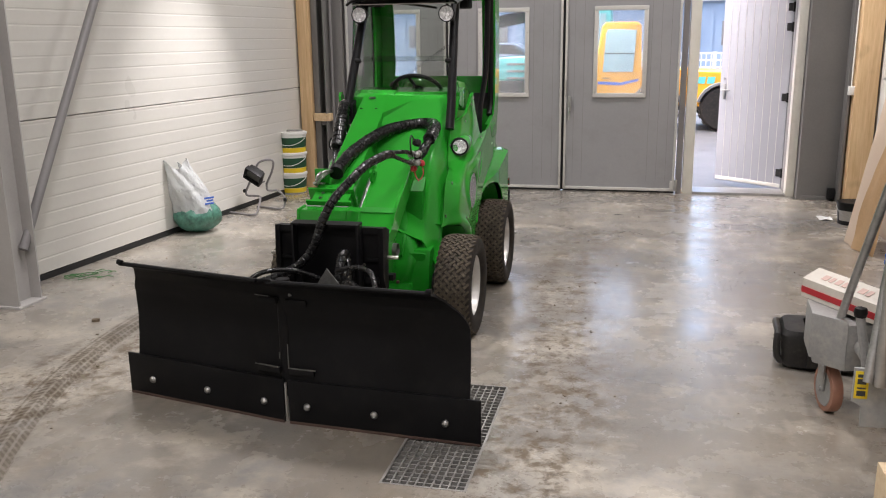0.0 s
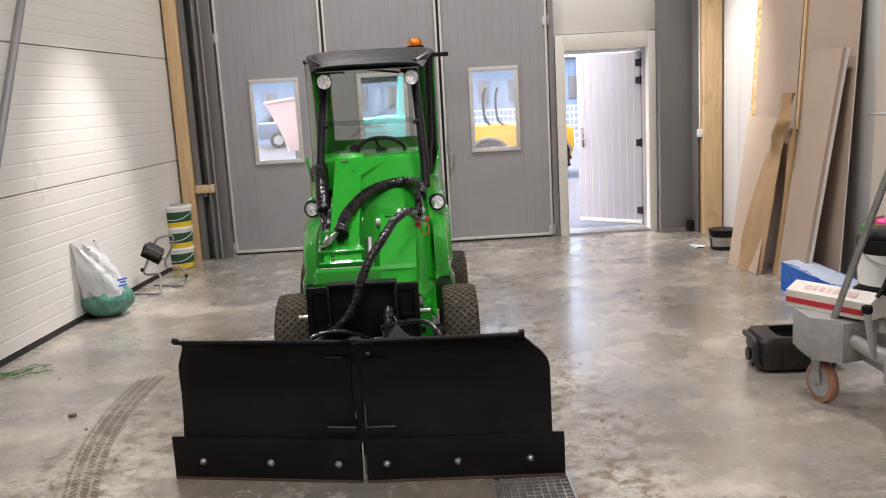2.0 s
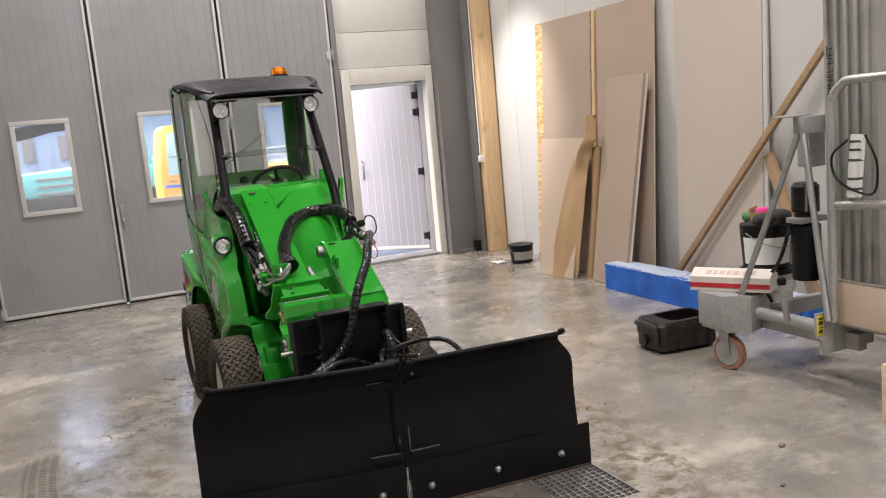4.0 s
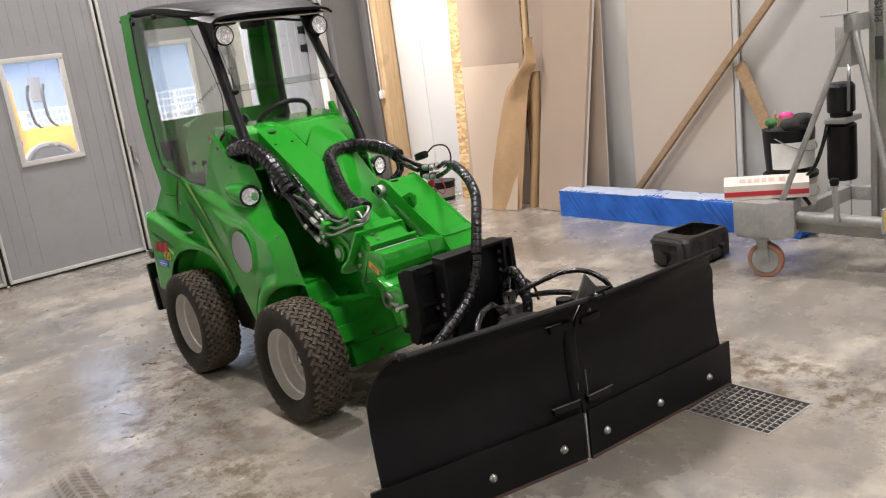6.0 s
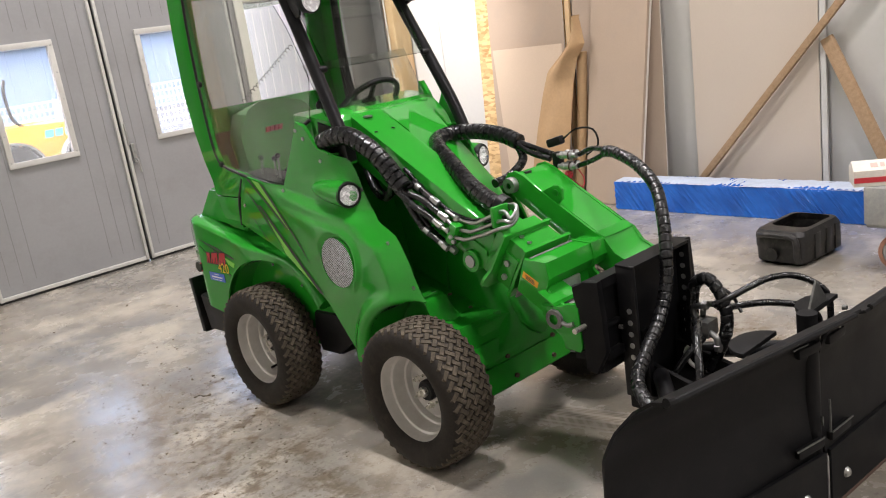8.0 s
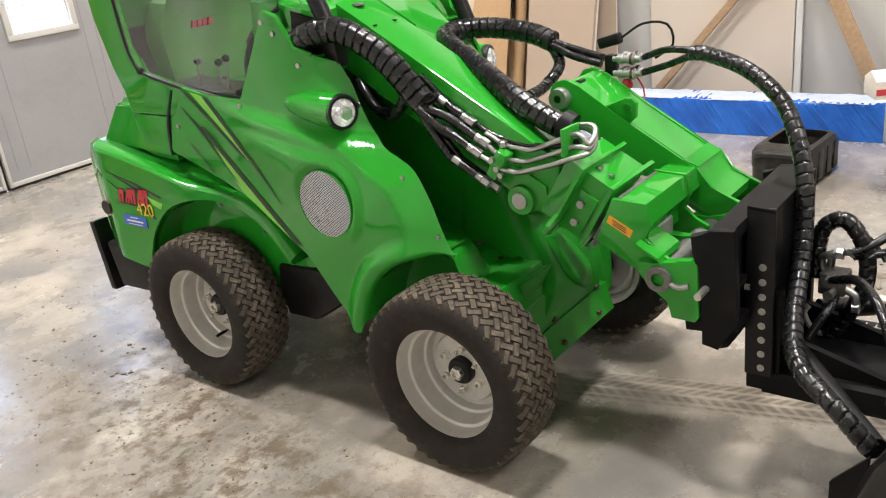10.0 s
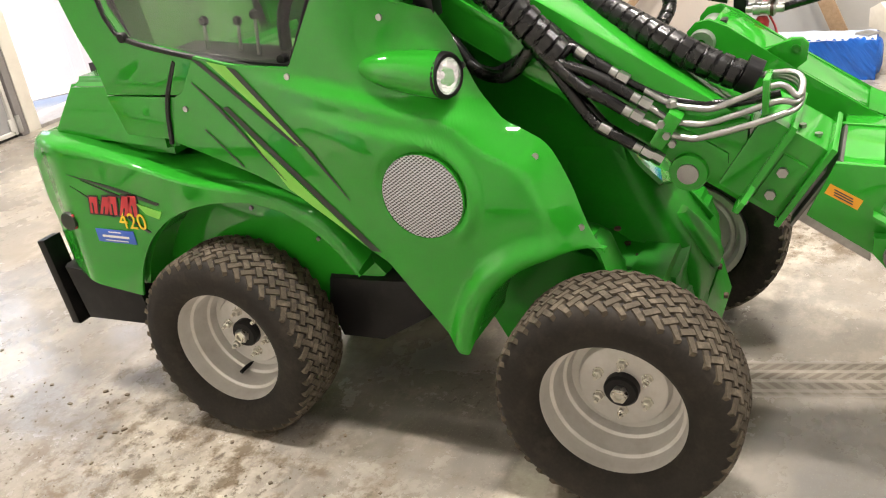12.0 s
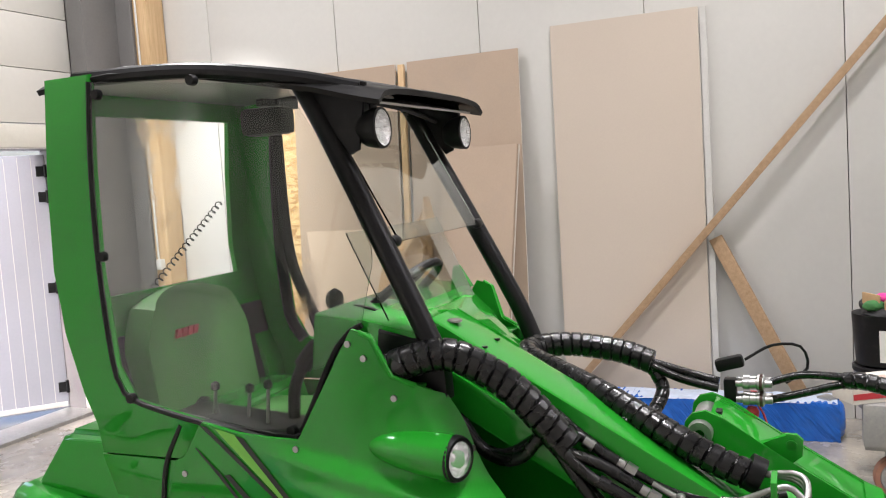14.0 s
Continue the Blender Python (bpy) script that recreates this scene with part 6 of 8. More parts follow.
for s in (0.382, 0.42):
    y, z = boom_point(s, 0.032)
    part("wear_pad_bolt", lathe([(0.009, 0.0), (0.009, 0.007)], (-0.20, y, z), "z", 6), M_CHROME, loader)
part("boom_pin", lathe([(0.024, -0.02), (0.024, 0.19), (0.02, 0.195)], (BX0 - 0.0, -0.114, 0.752), "x", 20), M_CHROME, loader, "steel boom pin")
part("pin_boss", lathe([(0.042, -0.01), (0.044, -0.006), (0.044, 0.02)], (BX0 - 0.004, -0.114, 0.752), "x", 28), M_GREEN, loader)
# boom head: side plates, a bridge between them, and ears
for x in (-0.276, -0.02):
    part("head_plate", prism([(-0.368, 0.682), (-0.418, 0.802), (-0.512, 0.797), (-0.524, 0.738), (-0.505, 0.700), (-0.54, 0.668), (-0.575, 0.655), (-0.575, 0.60), (-0.513, 0.594)], "x", x - 0.007, x + 0.007, 0.002), M_GREEN, loader, "green boom head plate")
part("head_bridge", prism([(-0.424, 0.797), (-0.507, 0.793), (-0.518, 0.738), (-0.499, 0.704), (-0.48, 0.704), (-0.496, 0.742), (-0.49, 0.776), (-0.424, 0.778)], "x", -0.282, 0.075, 0.004), M_GREEN, loader, "green boom head bridge")
part("head_core", prism([(-0.40, 0.70), (-0.44, 0.77), (-0.48, 0.76), (-0.49, 0.66), (-0.45, 0.64)], "x", -0.25, 0.0, 0.006), M_GREEN_D, loader)
part("head_step", prism([(-0.495, 0.702), (-0.555, 0.668), (-0.56, 0.655), (-0.50, 0.688)], "x", -0.315, -0.18, 0.003), M_GREEN, loader)
for x in (-0.298, -0.10, 0.06, 0.235):
    part("head_ear", prism([(-0.50, 0.655), (-0.545, 0.648), (-0.60, 0.668), (-0.642, 0.675), (-0.655, 0.660), (-0.658, 0.52), (-0.648, 0.505), (-0.585, 0.507), (-0.577, 0.555), (-0.530, 0.580), (-0.500, 0.615)], "x", x - 0.012, x + 0.012, 0.004), M_GREEN, loader, "green bracket ear")
part("pivot_sleeve", lathe([(0.018, -0.02), (0.034, -0.02), (0.036, 0.0), (0.034, 0.57)], (-0.300, -0.555, 0.612), "x", 24, False), M_DARKSTEEL, loader, "worn steel pivot sleeve")
part("locking_pin", tube([V(-0.31, -0.575, 0.606), V(-0.318, -0.61, 0.60), V(-0.315, -0.635, 0.607)], 0.008, n=8), M_CHROME, loader, "zinc locking pin")
part("locking_pin", rod(V(-0.30, -0.618, 0.57), V(-0.30, -0.622, 0.64), 0.009, 8), M_CHROME, loader)
lb = part("warning_label", prism([(-0.40, 0.735), (-0.465, 0.70), (-0.475, 0.722), (-0.41, 0.757)], "x", -0.2835, -0.281), M_ORANGE_LBL, loader, "orange warning label with dark lines")
bm = bmesh.new()
for i in range(3):
    add_prism(bm, [(-0.418, 0.731 + 0.006 * i), (-0.455, 0.711 + 0.006 * i), (-0.456, 0.7135 + 0.006 * i), (-0.419, 0.7335 + 0.006 * i)], "x", -0.284, -0.2834)
part("writing", bm, M_PRINT, lb)
# tilt linkage arm
TILT = [(-0.050, 0.975), (-0.054, 1.000), (-0.072, 1.022), (-0.105, 1.030), (-0.150, 1.012), (-0.275, 0.928), (-0.470, 0.806), (-0.512, 0.790), (-0.548, 0.735), (-0.630, 0.702), (-0.630, 0.635), (-0.52, 0.650), (-0.44, 0.705), (-0.30, 0.792), (-0.11, 0.915), (-0.065, 0.945)]
for x in (0.055, 0.232):
    part("tilt_arm", prism(TILT, "x", x, x + 0.014, 0.003), M_GREEN, loader, "green tilt arm cheek plate")
part("tilt_cover", prism([(-0.118, 1.024), (-0.150, 1.010), (-0.275, 0.926), (-0.470, 0.804), (-0.510, 0.788), (-0.545, 0.736), (-0.600, 0.712), (-0.60, 0.69), (-0.52, 0.70), (-0.46, 0.78), (-0.26, 0.905), (-0.13, 0.99)], "x", 0.069, 0.232, 0.003), M_GREEN, loader, "green box cover of the tilt arm")
part("arm_lug", prism([(-0.228, 0.955), (-0.262, 0.960), (-0.292, 0.980), (-0.318, 0.980), (-0.333, 0.966), (-0.330, 0.925), (-0.300, 0.90)], "x", 0.057, 0.072, 0.004), M_GREEN, loader, "green lifting lug")
part("arm_bush", lathe([(0.012, -0.022), (0.030, -0.022), (0.032, -0.01), (0.032, 0.2)], (0.05, -0.092, 0.976), "x", 24, False), M_GALV, loader, "worn steel bush")
part("arm_bush", lathe([(0.009, -0.004), (0.013, -0.004), (0.013, 0.02)], (0.056, -0.305, 0.952), "x", 16, False), M_GREEN_D, loader)
# black block stands in for the shaded inside of a slot
part("arm_slot", box((0.10, -0.135, 1.016), (0.035, 0.016, 0.012), 0.003), M_INK, loader, "black block painting the shade inside a slot in the arm")
part("arm_seam", prism([(-0.470, 0.8075), (-0.512, 0.7915), (-0.513, 0.7925), (-0.470, 0.810)], "x", 0.06, 0.24), M_GREEN_D, loader, "welded seam")
part("tilt_cylinder", rod(V(-0.02, -0.05, 0.88), V(-0.0, -0.52, 0.62), 0.022, 14), M_CHROME, loader, "chrome cylinder rod")
# quick coupler
qc = part("quick_coupler", box((-0.025, -0.712, 0.60), (0.52, 0.022, 0.30), 0.004), M_BLADE, loader, "black quick coupler plate")
part("top_rail", prism([(-0.667, 0.738), (-0.679, 0.756), (-0.738, 0.762), (-0.740, 0.730), (-0.69, 0.722)], "x", -0.295, 0.245, 0.004), M_BLADE, qc)
part("lower_rail", prism([(-0.690, 0.475), (-0.722, 0.480), (-0.722, 0.437), (-0.700, 0.428)], "x", -0.28, 0.23, 0.004), M_BLADE, qc)
CHEEK = [(-0.636, 0.738), (-0.667, 0.741), (-0.680, 0.757), (-0.742, 0.762), (-0.748, 0.640), (-0.752, 0.520), (-0.705, 0.438), (-0.664, 0.446), (-0.662, 0.640), (-0.640, 0.690)]
for x in (-0.306, 0.226):
    part("cheek", prism(CHEEK, "x", x, x + 0.026, 0.004), M_BLADE, qc, "thick black end cheek with hook")
    part("lock_foot", prism([(-0.618, 0.510), (-0.668, 0.512), (-0.668, 0.482), (-0.622, 0.478)], "x", x + 0.002, x + 0.05, 0.004), M_BLADE, qc)
for x in (-0.33, 0.275):
    part("lock_pin", rod(V(x - 0.03, -0.675, 0.603), V(x + 0.03, -0.675, 0.603), 0.0095, 12), M_NUT, qc, "bright locking pin")
for x in (-0.20, 0.15):
    part("stud", lathe([(0.0, -0.012), (0.008, -0.012), (0.008, 0.0)], (x, -0.735, 0.575), "y", 10, False), M_NUT, qc)
for x0, x1 in ((-0.28, -0.192), (0.155, 0.226)):
    part("ledge", box(((x0 + x1) / 2, -0.728, 0.600), (x1 - x0, 0.022, 0.016), 0.003), M_BLADE, qc)
    part("ledge", box(((x0 + x1) / 2, -0.731, 0.498), (x1 - x0, 0.03, 0.03), 0.004), M_BLADE, qc)

# ---- hoses ----
def hose(pts, r, wrap=0.0, name="hydraulic_hose", mat=None, pitch=0.03, label=""):
    return part(name, tube(pts, r, n=16, step=0.0028 if wrap else 0.015, wrap=wrap, pitch=pitch), mat or M_HOSE, loader, label)


hose([V(-0.355, 0.60, 1.20), V(-0.36, 0.52, 1.235), V(-0.335, 0.42, 1.25), V(-0.312, 0.32, 1.20), V(-0.302, 0.25, 1.14), V(-0.297, 0.20, 1.083), V(-0.292, 0.158, 1.032)], 0.037, 0.055, "spiral_hose", label="thick black spiral-wrapped hose bundle")
ENDS = [(-0.286, -0.008, 0.897), (-0.266, -0.022, 0.921), (-0.290, -0.030, 0.815), (-0.268, -0.048, 0.797), (-0.250, 0.030, 0.975)]
for i, (x, y, z) in enumerate(ENDS):
    k = 0.012 * (i - 2)
    e, d = V(x, y, z), V(0, 0.8605, 0.5095)
    hose([V(-0.295 + k, 0.215, 1.088 - 0.004 * i), V(-0.293 + k, 0.168, 1.03 - (0.03 if i in (2, 3) else 0.0)), e + d * 0.135 + V(k * 0.4, 0, 0), e + d * 0.07, e + d * 0.03], 0.0135)
    part("ferrule", tube([e + d * 0.048, e + d * 0.012], 0.0125, n=12, straight=True), M_CHROME, loader, "zinc hose ferrule")
    part("fitting", tube([e + d * 0.010, e - d * 0.016], 0.0150, n=6, straight=True), M_CHROME, loader, "zinc hose fitting")
    part("crimp", tube([e + d * 0.118, e + d * 0.092], 0.0143, n=12, straight=True), M_CHROME if i in (2, 4) else M_BLACKPL, loader)
for dx, dy in ((0.0, 0.0), (0.03, 0.025)):
    hose([V(-0.17 + dx, 0.54 + dy, 1.14), V(-0.235 + dx, 0.44 + dy, 1.062), V(-0.252 + dx, 0.384 + dy, 1.002), V(-0.262 + dx, 0.328 + dy, 0.982), V(-0.275 + dx, 0.276 + dy, 0.996), V(-0.285 + dx, 0.235, 1.04), V(-0.292, 0.20, 1.08)], 0.016)
PIPES = [(-0.286, -0.02, 0.889, 0.846, 0.0), (-0.266, -0.034, 0.913, 0.872, 0.012), (-0.250, -0.02, 0.945, 0.902, 0.024)]
for i, (x, y, z, zb, k) in enumerate(PIPES):
    part("pipe", tube([V(x, y, z), V(x, -0.08, z - 0.031), V(x, -0.118 - k * 0.5, zb + 0.004), V(x + 0.004, -0.145 - k, zb + 0.003), V(x + 0.012, -0.23, zb + 0.026), V(x + 0.02, -0.30, zb + 0.05), V(-0.235, -0.335, 0.905 + k), V(-0.205, -0.34, 0.932 + k), V(-0.185, -0.315, 0.952 + k * 0.6), V(-0.175, -0.255, 0.958)], 0.0072, n=14, step=0.010), M_CHROME, loader, "bright steel pipe")
part("pipe_clamp", box((-0.270, -0.074, 0.866), (0.05, 0.034, 0.085), 0.004, Matrix.Rotation(0.53, 3, "X")), M_GREEN, loader, "zinc pipe clamp")
part("clamp_bolt", lathe([(0.012, 0.0), (0.012, 0.014), (0.008, 0.018), (0.0, 0.018)], (-0.262, -0.082, 0.912), "z", 6, False), M_CHROME, loader)
for y, z in ((-0.066, 0.884), (-0.078, 0.858), (-0.090, 0.840)):
    part("clamp_bolt", lathe([(0.009, -0.008), (0.009, 0.004)], (-0.296, y, z), "x", 6), M_CHROME, loader)
part("pipe_clamp", box((-0.225, -0.275, 0.935), (0.085, 0.014, 0.075), 0.004), M_GREEN, loader, "green pipe bracket")
hose([V(-0.24, 0.20, 1.10), V(-0.238, 0.08, 1.0), V(-0.232, -0.06, 0.925), V(-0.225, -0.20, 0.91), V(-0.215, -0.30, 0.93)], 0.009)
hose([V(-0.168, -0.215, 0.952), V(-0.158, -0.131, 0.986), V(-0.137, -0.037, 1.029), V(-0.069, 0.118, 1.092), V(0.002, 0.25, 1.13), V(0.108, 0.365, 1.148), V(0.205, 0.375, 1.155), V(0.265, 0.28, 1.152), V(0.287, 0.15, 1.13), V(0.284, 0.06, 1.10)], 0.033, 0.055, "spiral_hose", label="thick black spiral-wrapped hose loop")
part("hose_collar", tube([V(-0.162, -0.215, 0.96), V(-0.16, -0.245, 0.945)], 0.042, n=14, straight=True), M_BLACKPL, loader)
hose([V(0.284, 0.07, 1.10), V(0.262, 0.03, 1.03), V(0.19, 0.05, 0.975), V(0.10, 0.05, 0.965)], 0.018, 0.055)
hose([V(0.286, 0.08, 1.105), V(0.288, -0.02, 1.075), V(0.283, -0.12, 1.05)], 0.012)
hose([V(0.276, 0.08, 1.10), V(0.262, -0.02, 1.06), V(0.262, -0.12, 1.035)], 0.012)
# valve block with couplers
vb = part("valve_block", box((0.275, -0.15, 1.03), (0.04, 0.034, 0.066), 0.008), M_BLACKSTEEL, loader, "black hydraulic valve block with red caps")
for dx, dz in ((-0.013, 0.022), (0.013, 0.022), (-0.013, -0.022), (0.013, -0.022)):
    cp = part("coupler", lathe([(0.009, 0.0), (0.009, -0.016), (0.0155, -0.018), (0.0155, -0.034), (0.013, -0.036), (0.013, -0.052), (0.017, -0.054), (0.017, -0.070), (0.010, -0.074), (0.010, -0.092), (0.0, -0.094)], (0.275 + dx * 1.4, -0.165, 1.03 + dz), "y", 14, False), M_GALV, vb, "worn zinc quick coupler")
    part("coupler_ring", lathe([(0.018, -0.060), (0.0185, -0.064), (0.018, -0.068)], (0.275 + dx * 1.4, -0.165, 1.03 + dz), "y", 14, False), M_RUST, cp)
for x, z in ((0.31, 0.985), (0.265, 0.955)):
    part("dust_cap", lathe([(0.0, 0.0), (0.016, 0.006), (0.018, 0.02), (0.012, 0.032), (0.0, 0.034)], (x, -0.205, z), "z", 12, False), M_RED, vb, "red plastic dust cap")
part("plug", box((0.27, -0.15, 1.105), (0.035, 0.075, 0.035), 0.01, Matrix.Rotation(-0.25, 3, "X")), M_BLACKPL, vb, "black electric plug")
part("cable", tube([V(0.27, -0.19, 1.115), V(0.272, -0.26, 1.155), V(0.285, -0.33, 1.15), V(0.29, -0.345, 1.09), V(0.285, -0.29, 1.05)], 0.004, n=6), M_BLACKPL, vb)
part("cap_string", tube([V(0.31, -0.205, 1.0), V(0.325, -0.23, 0.95), V(0.3, -0.24, 0.915), V(0.27, -0.21, 0.955)], 0.003, n=5), M_RED, vb)


# ---- the snow plough in front of the loader ----
plough = thing("snow_plough", (-0.69, 4.02, 0), "black V-shaped snow plough on bare concrete, coupled to the loader", "snow plough")


def wing(sgn, length, turn, cut, curl):
    """One wing; x runs outwards from the hinge, minus y is forwards."""
    prof = [(0.0, 0.19), (0.012, 0.28), (0.02, 0.40), (0.016, 0.50), (-0.006, 0.58), (-0.04, 0.635), (-0.085, 0.67), (-0.125, 0.683)]

    def f(u, v):
        k = v * (len(prof) - 1)
        i = min(int(k), len(prof) - 2)
        t = k - i
        y = prof[i][0] + (prof[i + 1][0] - prof[i][0]) * t
        z = prof[i][1] + (prof[i + 1][1] - prof[i][1]) * t
        end = length - cut * ease((z - 0.47) / 0.21) ** 1.5
        return V(sgn * end * u, y * curl, z)

    m = Matrix.Rotation(turn, 4, "Z")

    def put(bm):
        bmesh.ops.transform(bm, matrix=m, verts=bm.verts[:])
        return bm

    board = part("mouldboard", put(shell(f, 14, 28, 0.009)), M_BLADE, plough, "black curved mouldboard")
    tip = curl * -0.125
    part("top_edge", put(rod(V(sgn * 0.03, tip, 0.683), V(sgn * (length - cut), tip, 0.683), 0.009, 8)), M_BLADE, board)
    part("end_lug", put(rod(V(sgn * (length - cut - 0.02), tip - 0.005, 0.69), V(sgn * (length - cut + 0.002), tip - 0.006, 0.694), 0.012, 10)), M_BLADE, board)
    edge = part("cutting_edge", put(box((sgn * (length * 0.5 + 0.03), -0.014, 0.105), (length + 0.04, 0.014, 0.20), 0.004)), M_BLADE, plough, "flat bolted cutting edge, scuffed at the bottom")
    part("wear_strip", put(box((sgn * (length * 0.5 + 0.03), -0.0145, 0.0075), (length + 0.036, 0.016, 0.013), 0.002)), M_RUST, edge, "rusty worn lower edge")
    bolt = mesh_of("bolt", put(lathe([(0.0, -0.014), (0.008, -0.0125), (0.014, -0.008), (0.0175, 0.0)], (0, 0, 0), "y", 16, False)), M_CHROME)
    for d in BOLTS[sgn]:
        p = m @ V(sgn * d, -0.021, 0.088)
        o = new("bolt", bolt)
        o.location, o.parent = p, edge
    for z, l in ((0.245, 0.12), (0.56, 0.10)):
        part("hinge_strap", put(box((sgn * (0.02 + l / 2), -0.012, z), (l, 0.022, 0.03), 0.008)), M_BLADE, board, "welded hinge strap")
    # bare steel bars put the bright highlights of the strap edges into shape
    for c, size in (((sgn * 0.085, -0.022, 0.262), (0.13, 0.004, 0.005)), ((sgn * 0.020, -0.016, 0.315), (0.004, 0.006, 0.11 if sgn > 0 else 0.03)), ((sgn * 0.10, -0.012, 0.577), (0.07, 0.004, 0.004))):
        part("strap_highlight", put(box(c, size, 0.001)), M_DARKSTEEL, board, "thin bare steel bar for the highlight on a worn hinge edge")
    bm = bmesh.new()
    for q in (0.25, 0.6, 0.9):
        add_prism(bm, [(0.02, 0.2), (0.09, 0.3), (0.09, 0.48), (0.025, 0.56)], "x", sgn * length * q - 0.006, sgn * length * q + 0.006)
    add_box(bm, (sgn * length * 0.5, 0.05, 0.34), (length * 0.9, 0.05, 0.06), 0.004)
    part("stiffener", put(bm), M_BLADE, board)


BOLTS = {-1: (0.115, 0.43, 0.752), 1: (0.10, 0.412, 0.728)}
wing(-1, 0.845, radians(-11.2), 0.075, 1.1)
wing(1, 0.83, radians(-3.4), 0.115, 1.1)
part("hinge_tube", rod(V(-0.008, 0.03, 0.12), V(-0.008, 0.03, 0.65), 0.03, 16), M_BLADE, plough, "vertical hinge tube")
part("hinge_shim", box((-0.004, -0.012, 0.10), (0.007, 0.012, 0.18), 0.002), M_GALV, plough, "bare steel strip in the joint")
for x, z in ((0.05, 0.60), (0.075, 0.625), (0.10, 0.64)):
    part("grease_nipple", lathe([(0.0, -0.014), (0.007, -0.012), (0.009, 0.0)], (x, -0.03, z), "y", 10, False), M_DARKSTEEL, plough)
# carrying frame between plough and loader
bm = bmesh.new()
add_box(bm, (0.0, 0.36, 0.30), (0.30, 0.46, 0.06), 0.006)
for x in (-0.10, 0.11):
    add_prism(bm, [(0.12, 0.24), (0.56, 0.24), (0.56, 0.44), (0.5, 0.42), (0.2, 0.33)], "x", x - 0.01, x + 0.01)
part("carrying_frame", bm, M_BLADE, plough, "black carrying frame")
ad = part("adapter", box((0.0, 0.578, 0.555), (0.33, 0.016, 0.45), 0.003), M_BLADE, plough, "black U-shaped coupling adapter")
part("cap_plate", prism([(0.518, 0.776), (0.584, 0.781), (0.586, 0.790), (0.519, 0.786)], "x", -0.172, 0.172, 0.002), M_BLADE, ad)
hole = mesh_of("hole", lathe([(0.0, -0.0022), (0.0095, -0.0018), (0.0095, 0.001)], (0, 0, 0), "x", 14, False), M_GALV)
for x in (-0.165, 0.165):
    fl = part("flange", box((x, 0.552, 0.556), (0.012, 0.07, 0.462), 0.003), M_BLACKSTEEL, plough, "perforated side flange of the adapter")
    for i in range(8):
        o = new("hole", hole)
        o.location, o.parent = (x - 0.006, 0.545, 0.632 - 0.0405 * i + (0.10 if x > 0 else 0.0)), fl
    part("lower_post", box((x * 0.8, 0.515, 0.44), (0.03, 0.022, 0.24), 0.003), M_BLADE, fl)
for sgn, w in ((-1, -11.2), (1, -3.4)):
    cy = part("swing_cylinder", rod(V(sgn * 0.12, 0.48, 0.40), V(sgn * 0.42, 0.14 + (0.08 if sgn < 0 else 0), 0.36), 0.028, 14), M_BLACKSTEEL, plough, "black swing cylinder")
bm = bmesh.new()
add_box(bm, (0.10, 0.44, 0.50), (0.07, 0.07, 0.06), 0.008)
for z in (0.52, 0.485):
    add_lathe(bm, [(0.013, -0.03), (0.015, 0.0), (0.011, 0.03)], (0.06, 0.44, z), "x", 10)
part("valve", bm, M_DARKSTEEL, plough, "oily hydraulic valve")
for k, (a, b, c_) in enumerate((((0.10, 0.47, 0.53), (0.10, 0.475, 0.565), (0.10, 0.43, 0.580)), ((0.13, 0.46, 0.53), (0.13, 0.45, 0.570), (0.13, 0.40, 0.575)), ((0.08, 0.41, 0.49), (0.08, 0.385, 0.475), (0.08, 0.38, 0.44)))):
    el = part("elbow", tube([V(*a), V(*b), V(*c_)], 0.011, n=12), M_CHROME, plough, "zinc hydraulic elbow")
    part("nut", lathe([(0.016, -0.009), (0.016, 0.009)], V(*c_), "y", 6), M_CHROME, el)
part("cable_tie", tube([V(0.09, 0.50, 0.42), V(0.08, 0.51, 0.40), V(0.08, 0.49, 0.36), V(0.10, 0.47, 0.335), V(0.10, 0.47, 0.30)], 0.008, n=8), M_WHITEPL, plough, "pale plastic hose end")
part("tag", box((0.115, 0.30, 0.462), (0.06, 0.075, 0.008), 0.002, Matrix.Rotation(0.2, 3, "Y")), M_WHITEPL, plough, "white plastic tag")
for x, y in ((-0.16, 0.10), (0.21, 0.075)):
    part("hinge_ear", prism([(x + 0.10 * math.cos(a), y + 0.085 * math.sin(a)) for a in [math.pi * i / 14 for i in range(15)]], "z", 0.585, 0.60, 0.003), M_BLADE, plough, "rounded black hinge ear")


def phose(pts, r, wrap=0.0):
    part("hydraulic_hose", tube(pts, r, n=12, step=0.0028 if wrap else 0.015, wrap=wrap, pitch=0.028), M_HOSE, plough, "black hydraulic hose")


L0 = V(MX + 0.69, MY - 4.02, 0)   # loader frame to plough frame
phose([V(0.215, -0.43, 1.078) + L0, V(0.195, -0.488, 1.079) + L0, V(0.14, -0.618, 1.049) + L0, V(0.089, -0.722, 0.985) + L0, V(0.022, -0.788, 0.899) + L0, V(-0.027, -0.823, 0.797) + L0, V(-0.065, -0.836, 0.687) + L0, V(-0.139, -0.849, 0.593) + L0, V(-0.257, -0.872, 0.53) + L0, V(-0.38, -0.92, 0.487) + L0, V(-0.46, -1.02, 0.45) + L0, V(-0.48, -1.10, 0.38) + L0], 0.021, 0.06)
phose([V(0.283, -0.255, 1.052) + L0, V(0.262, -0.33, 1.078) + L0, V(0.22, -0.42, 1.086) + L0, V(0.195, -0.48, 1.086) + L0], 0.0105)
phose([V(0.268, -0.255, 1.008) + L0, V(0.248, -0.34, 1.035) + L0, V(0.215, -0.43, 1.068) + L0, V(0.19, -0.488, 1.070) + L0], 0.0105)
